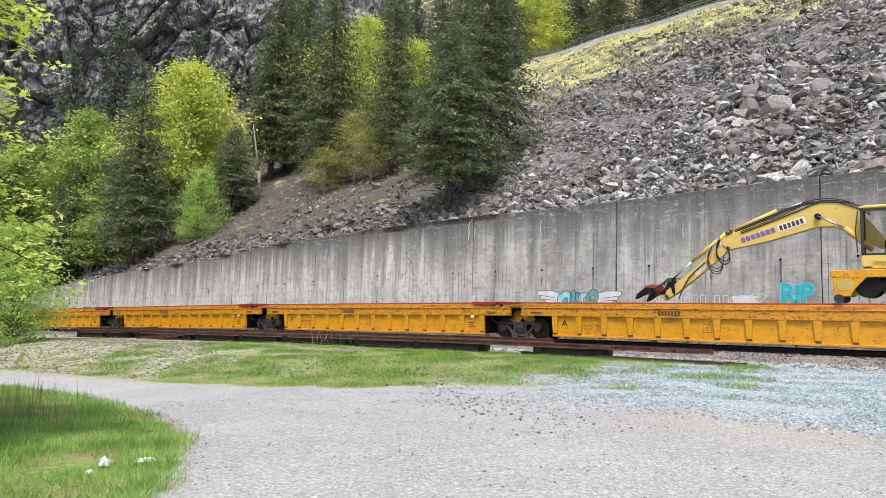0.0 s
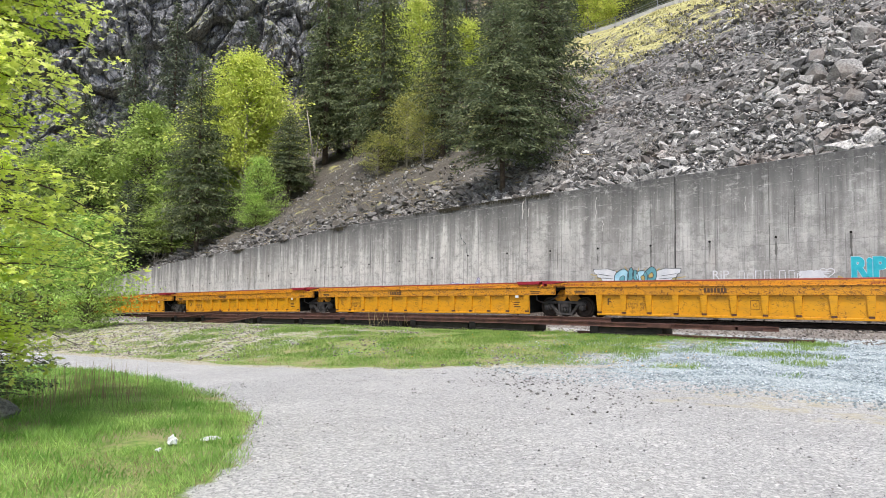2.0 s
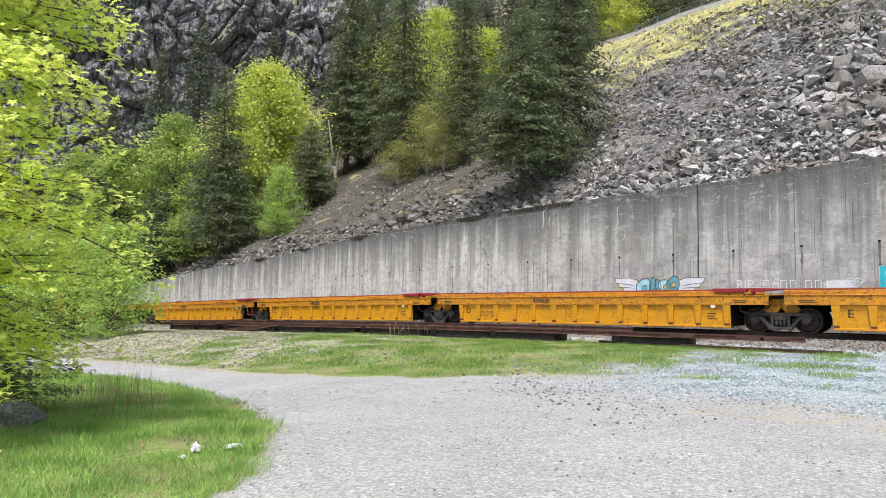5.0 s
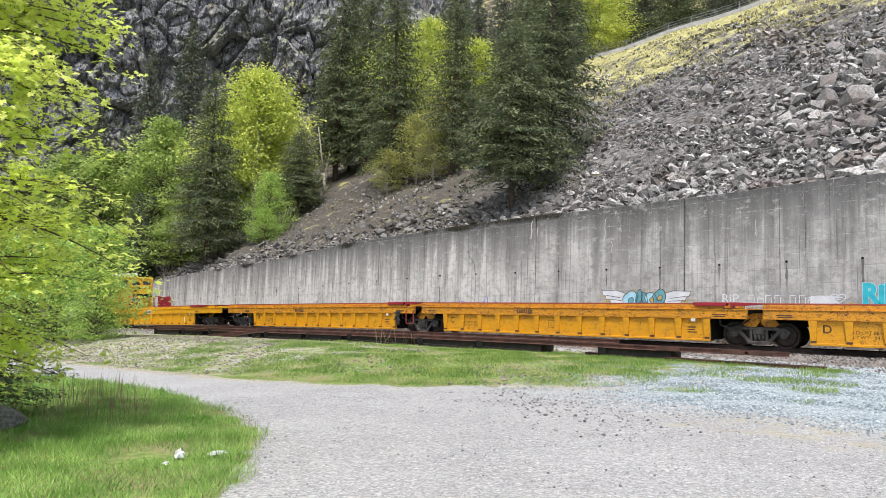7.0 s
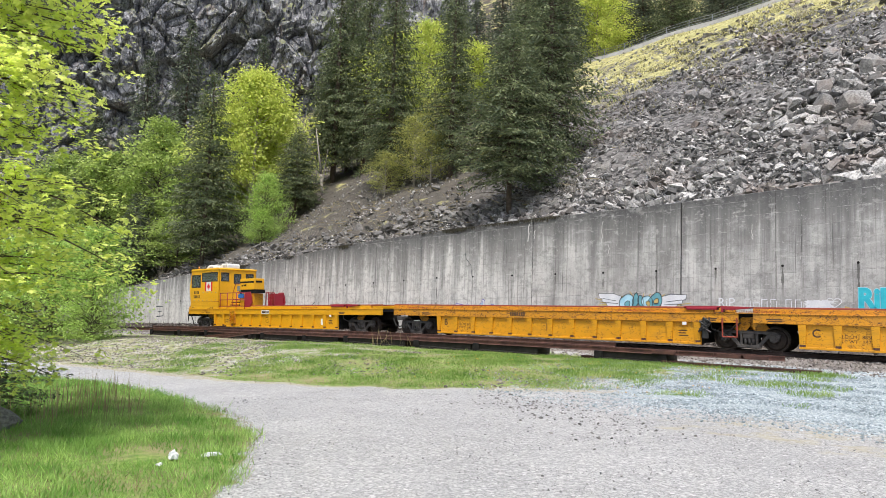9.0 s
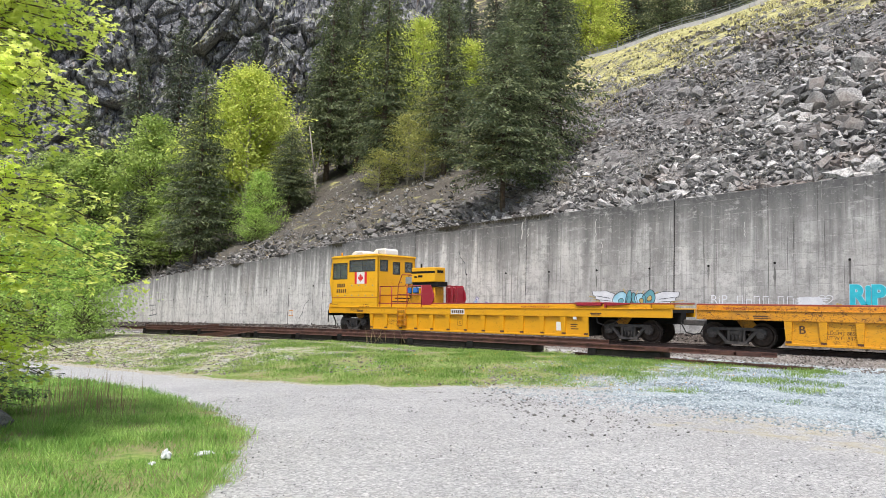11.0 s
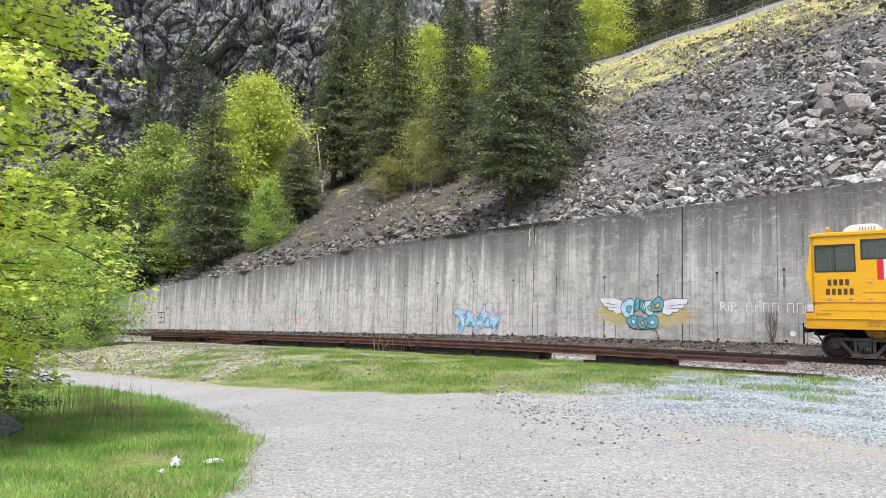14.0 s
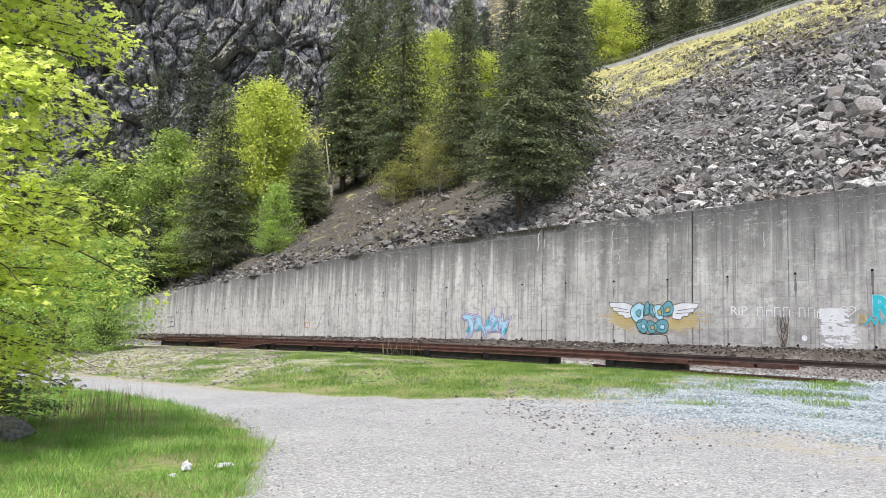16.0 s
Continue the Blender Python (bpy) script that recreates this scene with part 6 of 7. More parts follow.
def rock_variants(count, seed, level):
    out = []
    g = np.random.default_rng(seed)
    for k in range(count):
        bm = bmesh.new()
        if level < 0:
            m = {-1: 9, -2: 44}[level]
            pts = g.normal(0, 1, (m, 3))
            pts = pts / np.linalg.norm(pts, axis=1, keepdims=True) * g.uniform(0.75, 1.1, (m, 1))
            vs = [bm.verts.new(p) for p in pts]
            hull = bmesh.ops.convex_hull(bm, input=vs)
            bmesh.ops.delete(bm, geom=hull["geom_interior"], context="VERTS")
            bmesh.ops.recalc_face_normals(bm, faces=bm.faces[:])
            bm.verts.index_update()
            co = np.array([v.co for v in bm.verts])
        elif level == 0:
            bmesh.ops.create_cube(bm, size=1.3)
            co = np.array([v.co for v in bm.verts]) * g.uniform(0.6, 1.15, (8, 1))
        else:
            bmesh.ops.create_icosphere(bm, subdivisions=level, radius=1.0)
            co = np.array([v.co for v in bm.verts])
            for _ in range(7 if level == 1 else 16):
                n = g.normal(0, 1, 3)
                n /= np.linalg.norm(n)
                cut = g.uniform(0.45, 0.8) if level == 1 else g.uniform(0.42, 0.72)
                over = np.maximum(co @ n - cut, 0)
                co = co - over[:, None] * n
            co *= g.uniform(0.9, 1.1, (len(co), 1))
        bm.verts.ensure_lookup_table()
        f = [[v.index for v in p.verts] for p in bm.faces]
        bm.free()
        out.append((co, f))
    return out


def scatter(name, pts, size, seed, material, label, category, level=1, flat=0.75, sink=0.25):
    """Loose stones, turned at random, joined into one heap."""
    g = np.random.default_rng(seed)
    kinds = rock_variants(7, seed + 1, level)
    V, F, n0 = [], [], 0
    pick = g.integers(0, len(kinds), len(pts))
    for k, (co, f) in enumerate(kinds):
        idx = np.nonzero(pick == k)[0]
        if not len(idx):
            continue
        m = len(idx)
        q = unit_rows(g.normal(0, 1, (m, 4)))
        w, x, y, z = q.T
        R = np.stack([1 - 2 * (y * y + z * z), 2 * (x * y - z * w), 2 * (x * z + y * w), 2 * (x * y + z * w), 1 - 2 * (x * x + z * z), 2 * (y * z - x * w), 2 * (x * z - y * w), 2 * (y * z + x * w), 1 - 2 * (x * x + y * y)], -1).reshape(m, 3, 3)
        st = g.uniform(0.4, 1.35, (m, 1, 3)) * size[idx][:, None, None]
        vv = np.einsum("mij,mkj->mki", R, co[None] * st)
        vv[:, :, 2] *= flat
        vv += pts[idx][:, None, :] + np.array([0, 0, 1.0]) * (size[idx] * (0.5 - sink))[:, None, None]
        V.append(vv.reshape(-1, 3))
        fa = np.array(f)
        F.append((fa[None] + (np.arange(m) * len(co))[:, None, None] + n0).reshape(-1, fa.shape[1]))
        n0 += m * len(co)
    ob = shape(name, np.concatenate(V), np.concatenate(F), material)
    return tagged(ob, label, category, kind="stuff")


def on(fz, x, y):
    return np.stack([x, y, fz(x, y)], -1)


g = np.random.default_rng(3)
# scree on the slope: a bed of small pieces, many fist to head size, some large blocks
n = 104000
x, y = g.uniform(-62, 9, n), 34.7 + 47 * g.random(n) ** 1.35
open_slope = 1 - 0.70 * smooth(56, 74, y - 0.25 * (x + 14) + 5 * np.sin(x * 0.4))
keep = (g.random(n) < np.where(x < -27 - (y - 36) * 0.5, 0.30, 1.0) * open_slope) & (y < 81)
x, y = x[keep], y[keep]
coarse = 0.75 + 0.8 * np.clip(lumps(x, y, 0.16, 5.0) + 0.35 * smooth(-22, -4, x), 0, 1)
size = (0.06 + 0.13 * g.pareto(2.8, len(x)).clip(0, 2.6)) * coarse * (1 - 0.35 * smooth(-24, -36, x))
for nm, lo, hi, k in (("scree", 0.0, 0.16, 5), ("scree_blocks", 0.16, 9.0, 6)):
    sel = (size >= lo) & (size < hi)
    scatter(nm, on(hill_z, x[sel], y[sel]), size[sel] * 1.16, k, "scree", "loose angular grey scree stones on the slope", "scree", -1, 0.85, 0.0)
# rubble along the top of the wall, and larger fallen blocks under the firs
n = 2600
x, y = g.uniform(-75, 6, n), 34.55 + g.exponential(0.7, n)
scatter("wall_top_rubble", on(hill_z, x, y) + np.array([0, 0, 0.1]), 0.04 + 0.16 * g.random(n) ** 2, 16, "scree", "fallen rock lodged behind the wall top", "rubble", -1)
n = 1900
x, y = g.uniform(-72, -20, n), 34.8 + g.gamma(2.0, 1.1, n)
scatter("fallen_blocks", on(hill_z, x, y), 0.07 + 0.48 * g.random(n) ** 2.6, 17, "darkrock", "fallen grey blocks in a band above the wall", "rubble", -1, 0.75, 0.2)
# twigs and dead branches lying on the wooded slope
n = 900
x, y = g.uniform(-64, -20, n), 35.5 + 11 * g.random(n)
c = on(hill_z, x, y) + np.array([0, 0, 0.12])
me = leaf_mesh("fallen_twigs", kites(c, unit_rows(np.stack([g.normal(0, 1, n), g.normal(0, 1, n), g.normal(0, 0.35, n)], -1)), np.tile((0.0, 0.3, 0.95), (n, 1)), 0.3 + 1.3 * g.random(n) ** 2, 0.035 + 0.03 * g.random(n)), "straw")
tagged(new("fallen_twigs", me), "dead brown twigs lying under the firs", "twigs", kind="stuff")
# moss and roots that hang over the coping
n = 5200
x = g.uniform(-62, -18.5, n)
thick = np.clip(0.06 + 1.6 * lumps(x, x * 0, 0.45, 3.0) + 0.5 * smooth(-34, -26, x) * smooth(-19, -22, x), 0, 1)
keep = g.random(n) < thick
x, thick = x[keep], thick[keep]
n = len(x)
c = np.stack([x, 33.97 - 0.05 * g.random(n), wall_top(x) + 0.05 - 0.03 * g.random(n)], -1)
me = leaf_mesh("hanging_moss", kites(c, unit_rows(np.stack([g.normal(0, 0.4, n), -0.1 * g.random(n), -np.ones(n)], -1)), np.tile((1.0, 0.0, 0.0), (n, 1)), (0.06 + 0.26 * g.random(n) ** 2) * (0.4 + thick), 0.03 + 0.04 * g.random(n)), "root")
tagged(new("hanging_moss", me), "dark moss and roots hanging over the wall top", "moss", kind="stuff")

boulder_kinds = []
for co, f in rock_variants(5, 91, -2):
    me = bpy.data.meshes.new("boulder")
    me.from_pydata(co.tolist(), [], f)
    me.materials.append(M["scree"])
    boulder_kinds.append(me)
for k, (x, y, s) in enumerate([(x, y, 0.85 * s) for x, y, s in [(-6.8, 44.8, 1.15), (-8.3, 45.2, 0.95), (-8.9, 47.9, 0.85), (-6.4, 49.7, 1.1), (-18.2, 53.1, 0.75), (-19.5, 53.6, 0.7), (-10.7, 36.5, 0.6), (-8.0, 39.1, 0.5), (-9.5, 42.2, 0.6), (-5.9, 41.2, 0.8),
                               (-12.0, 44.5, 0.55), (-6.1, 38.6, 0.55), (-16.2, 40.5, 0.45), (-20.8, 41.3, 0.55), (-25.8, 57.3, 0.7), (-10.0, 57.2, 0.8), (-11.7, 49.1, 0.6), (-14.1, 44.6, 0.45), (-4.5, 46.5, 0.9), (-5.0, 53.0, 0.9), (-31, 37.5, 0.45), (-37, 38.2, 0.5), (-42, 38.0, 0.45), (-33.5, 38.6, 0.4), (-22, 37.2, 0.4)]]):
    ob = new("boulder", boulder_kinds[k % 5])
    ob.matrix_basis = Matrix.LocRotScale((x, y, float(hill_z(x, y)) + 0.25 * s), Euler((k * 1.3, k * 0.7, k * 2.1)), (s * 1.05, s, s * 0.85))
    tagged(ob, "large angular grey boulder lying on the scree", "boulder", "boulders on the scree")

# ballast and debris by the track
n = 15000
x = g.uniform(-60, 4, n)
y = np.where(g.random(n) < 0.62, g.uniform(25.5, 28.0, n), g.uniform(28.4, 31.5, n))
scatter("ballast", on(land_z, x, y), g.uniform(0.03, 0.065, n), 7, "ballast", "grey-brown crushed ballast stone beside the rails", "ballast", 0)
n = 15000
x, y = g.uniform(-72, 4, n), 33.9 - g.exponential(0.9, n).clip(0, 3.2)
scatter("wall_foot_debris", on(land_z, x, y), 0.022 + 0.045 * g.pareto(3.0, n).clip(0, 2.2), 8, "debris", "dark fallen debris and pale rocks at the wall foot", "debris", 1)
# blue-grey stone yard
n = 60000
x, y = g.uniform(-14, 3.5, n), g.uniform(11.2, 26, n)
blue_m = smooth(-13.5, -5.0, x + (y - 16) * 0.35 + 1.5 * lumps(x, y, 0.7, 11.0)) ** 1.5 * smooth(9.8, 13.0, y + 0.15 * x)
turf_n = lumps(x, y, 0.55, 2.0)
keep = (g.random(n) < blue_m) & ((turf_n < 0.2) | (x > -4.4) | (g.random(n) < 0.3))
x, y = x[keep], y[keep]
scatter("blue_gravel", on(land_z, x, y), g.uniform(0.012, 0.031, len(x)), 9, "bluestone", "loose blue-grey crushed stone spread over the yard", "gravel", 0)
# road pebbles, and a line of darker stones
n = 34000
x, y = g.uniform(-13, 2, n), g.uniform(2.6, 14, n)
keep = (y > near_edge(x) - 0.2) & (y < far_edge(x) + 0.6)
x, y = x[keep], y[keep]
scatter("road_pebbles", on(land_z, x, y), 0.004 + 0.005 * g.pareto(3, len(x)).clip(0, 2.4), 10, "pebble", "small grey pebbles on the gravel road", "pebbles", 0)
n = 520
t = g.random(n)
x = -8.8 + 4.6 * t + g.normal(0, 0.6, n)
y = 12.6 - 3.4 * t + g.normal(0, 0.7, n)
scatter("dark_stones", on(land_z, x, y), 0.008 + 0.026 * g.random(n) ** 2.5, 12, "darkrock", "scattered dark stones on the gravel road", "stones", 0)
# stony patches in the bank
PATCHES = [(-15.9, 14.9), (-23.4, 14.9)]
n = 9000
x, y = g.uniform(-45, -9, n), g.uniform(11, 23, n)
pm = lumps(x, y, 0.33, 7.0)
heap = np.minimum(np.hypot((x - PATCHES[0][0]) / 2.2, (y - PATCHES[0][1]) / 1.5), np.hypot((x - PATCHES[1][0]) / 4.5, (y - PATCHES[1][1]) / 1.8))
keep = (y > far_edge(x) + 0.6) & ((pm > 0.22) | (x < -24) | (heap < 1))
x, y = x[keep], y[keep]
scatter("bank_stones", on(land_z, x, y), g.uniform(0.02, 0.06, len(x)), 13, "ballast", "stones and clods in the bare bank", "stones", 0)

co, f = rock_variants(1, 12, 2)[0]
dark_boulder = bpy.data.meshes.new("boulder")
dark_boulder.from_pydata(co.tolist(), [], f)
dark_boulder.materials.append(M["darkrock"])
ob = new("boulder", dark_boulder)
ob.matrix_basis = Matrix.LocRotScale((-10.5, 3.2, float(land_z(-10.5, 3.2)) + 0.10), Euler((0.2, 0.1, 1.4)), (0.48, 0.42, 0.34))
tagged(ob, "dark weathered boulder in the grass", "boulder")

# ================= grass =================


def grass(name, x, y, h, w, seed, material, label, lean=0.45):
    g = np.random.default_rng(seed)
    c = on(land_z, x, y)
    d = unit_rows(np.stack([g.normal(0, lean, len(x)), g.normal(0, lean, len(x)), np.ones(len(x))], -1))
    a = g.random(len(x)) * 2 * math.pi
    s = np.stack([np.cos(a), np.sin(a), np.zeros(len(x))], -1)
    me = leaf_mesh(name, kites(c, d, s, h, w), material)
    return tagged(new(name, me), label, "grass", kind="stuff")


n = 190000
x, y = g.uniform(-24, -3.8, n), g.uniform(1.0, 8.4, n)
keep = (y < near_edge(x) + 0.1 * g.normal(0, 1, n)) & (x > -y * 4.5) & (g.random(n) < np.interp(np.hypot(x, y), [5, 12, 24], [1, 0.85, 0.4]))
x, y = x[keep], y[keep]
tuft = lumps(x, y, 1.2, 1.0)
grass("lawn_grass", x, y, (0.05 + 0.11 * g.random(len(x)) ** 1.5) * (1 + 1.3 * tuft), 0.007 + 0.005 * g.random(len(x)), 14, "blade", "lush green uncut grass beside the road", 0.62)
n = 190000
x, y = g.uniform(-30, -3, n), g.uniform(10.5, 25, n)
cov = 0.92 - 0.50 * smooth(-13, -22, x) - 0.80 * smooth(-9.6, -5.6, x - (y - 20) * 0.25)
tuft = lumps(x, y, 0.55, 2.0)
keep = (y > far_edge(x) + 0.25 + 0.5 * g.random(n)) & (g.random(n) < cov - 0.1 + 1.4 * tuft)
x, y, tuft = x[keep], y[keep], tuft[keep]
grass("verge_grass", x, y, (0.04 + 0.08 * g.random(len(x))) * (1 + 1.0 * tuft) * (0.5 + 0.5 * smooth(far_edge(x), far_edge(x) + 4, y)), 0.011 + 0.008 * g.random(len(x)), 15, "verge", "spring grass on the verge beside the stacked rails")
n = 26000
x, y = g.uniform(-46, -6, n), g.uniform(10.5, 25, n)
keep = (y > far_edge(x) - 0.2) & (g.random(n) < 0.75)
x, y = x[keep], y[keep]
grass("dry_grass", x, y, 0.04 + 0.08 * g.random(len(x)), 0.012, 16, "straw", "dry straw-coloured grass on the bank", 0.8)
n = 14000
x, y = g.uniform(-14, -4, n), g.uniform(1.5, 7, n)
keep = (y < near_edge(x) + 0.15) & (lumps(x, y, 0.9, 6.0) + 0.5 * smooth(0.7, 0.0, near_edge(x) - y) > 0.1)
x, y = x[keep], y[keep]
grass("lawn_straw", x, y, 0.04 + 0.09 * g.random(len(x)), 0.007, 21, "straw", "pale dry blades among the green grass", 0.8)
# taller weeds on the bank and by the stack
n = 9000
x, y = g.uniform(-46, -12, n), g.uniform(12, 24.3, n)
keep = (lumps(x, y, 0.5, 5.0) > 0.14) & (y > far_edge(x) + 0.5)
x, y = x[keep], y[keep]
grass("bank_weeds", x, y, 0.05 + 0.13 * g.random(len(x)) ** 2, 0.028, 17, "verge", "leafy green weeds on the bank", 0.6)
n = 26000
x, y = g.uniform(-34, 4, n), g.uniform(48, 83.5, n)
keep = g.random(n) < smooth(48, 72, y - 0.25 * (x + 14)) * (0.4 + 0.9 * lumps(x, y, 0.5, 9.0)).clip(0, 1)
x, y = x[keep], y[keep]
c = on(hill_z, x, y)
me = leaf_mesh("slope_grass", kites(c, unit_rows(np.stack([g.normal(0, 0.7, len(x)), -0.5 + g.normal(0, 0.5, len(x)), np.ones(len(x))], -1)), unit_rows(np.stack([np.ones(len(x)), g.normal(0, 0.6, len(x)), np.zeros(len(x))], -1)), 0.15 + 0.25 * g.random(len(x)), 0.07 + 0.05 * g.random(len(x))), "moss")
tagged(new("slope_grass", me), "short olive grass and moss on the upper slope", "grass", kind="stuff")
# dry upright stems in the lawn
n = 260
x = g.uniform(-13.6, -9.6, n)
y = 0.42 * -x - 0.2 + g.normal(0, 0.55, n)
keep = y < near_edge(x) - 0.1
x, y = x[keep], y[keep]
grass("dry_reeds", x, y, 0.30 + 0.40 * g.random(len(x)), 0.010, 18, "straw", "thin dry upright stems standing in the lawn", 0.10)
n = 16
grass("dry_stalks", g.uniform(-24.5, -21, n), g.uniform(23.0, 24.2, n), 0.7 + 0.5 * g.random(n), 0.03, 19, "straw", "bent dry stalks before the rail stack", 0.45)
# flowers
n = 130
x, y = g.uniform(-16, -5, n), g.uniform(14, 23, n)
scatter("dandelions", on(land_z, x, y) + np.array([0, 0, 0.12]), np.full(n, 0.018), 20, "cabyellow", "yellow dandelion heads in the verge", "flowers", 0)


def build_litter(x, y, s, seed):
    rng = random.Random(seed)
    bm = bmesh.new()
    bmesh.ops.create_icosphere(bm, subdivisions=3, radius=1.0)
    for v in bm.verts:
        k = 1 + 0.45 * noise.noise(v.co * 1.7 + Vector((seed, 0, 0))) + 0.25 * noise.noise(v.co * 4.1)
        v.co = Vector((v.co.x * s[0], v.co.y * s[1], max(v.co.z, -0.4) * s[2])) * k
    ob = part("crumpled_paper", bm, "paper")
    ob.matrix_basis = pose(x, y, float(land_z(x, y)) + s[2] * 0.5 + 0.04, 0, 0, 40 * seed)
    tagged(ob, "crumpled white paper lying in the grass", "litter", "litter in the grass")


build_litter(-6.86, 3.78, (0.05, 0.045, 0.06), 1)
build_litter(-6.92, 4.27, (0.10, 0.04, 0.03), 2)
build_litter(-6.6, 3.5, (0.04, 0.03, 0.02), 3)

# ================= road fence on the crest =================


def build_fence():
    fence = tagged(new("roadside_fence"), "long grey roadside barrier with posts and mesh rail", "fence", kind="structure")
    xs = np.arange(-70, 20, 3.0)

    def top(x):
        return float(hill_z(x, CREST_Y)) + 0.1

    for a, b in zip(xs, xs[1:]):
        bm = bmesh.new()
        v = [bm.verts.new(p) for y in (CREST_Y, CREST_Y + 0.35) for p in ((a, y, top(a) - 0.4), (b - 0.04, y, top(b) - 0.4), (b - 0.04, y, top(b) + 0.36), (a, y, top(a) + 0.36))]
        for f in ((0, 1, 2, 3), (7, 6, 5, 4), (3, 2, 6, 7), (0, 3, 7, 4), (1, 5, 6, 2)):
            bm.faces.new([v[i] for i in f])
        part("barrier_block", bm, "barrier", fence)
        bm = bmesh.new()
        rod(bm, (a, CREST_Y + 0.2, top(a) + 0.3), (a, CREST_Y + 0.2, top(a) + 1.3), 0.05, 0.05, 6)
        part("post", bm, "grey", fence)
        bm = bmesh.new()
        for h in (0.6, 0.95, 1.28):
            rod(bm, (a, CREST_Y + 0.2, top(a) + h), (b, CREST_Y + 0.2, top(b) + h), 0.03, 0.03, 5)
        part("rail", bm, "grey", fence)


build_fence()

# ================= graffiti =================
WFACE = Matrix.Rotation(radians(90), 4, "X")


def on_wall(x, z, d=0.006):
    return pose(x, WALL_Y - d, z) @ WFACE


def blob(name, pts, material, parent, d):
    bm = bmesh.new()
    prism(bm, pts, WALL_Y - d - 0.002, WALL_Y - d)
    return part(name, bm, material, parent)


def strokes(name, lines, w, material, parent, d):
    """Sprayed lines of one width; each dash lies a hair above the last."""
    bm = bmesh.new()
    count = 0
    for pts in lines:
        for (ax, az), (bx, bz) in zip(pts, pts[1:]):
            count += 1
            lift = d + 0.0008 * (count % 8)
            L = math.hypot(bx - ax, bz - az) or 1e-6
            nx, nz = -(bz - az) / L * w / 2, (bx - ax) / L * w / 2
            ex, ez = (bx - ax) / L * w / 2, (bz - az) / L * w / 2
            bm.faces.new([bm.verts.new((q[0], WALL_Y - lift, q[1])) for q in ((ax - ex + nx, az - ez + nz), (ax - ex - nx, az - ez - nz), (bx + ex - nx, bz + ez - nz), (bx + ex + nx, bz + ez + nz))])
    return part(name, bm, material, parent)


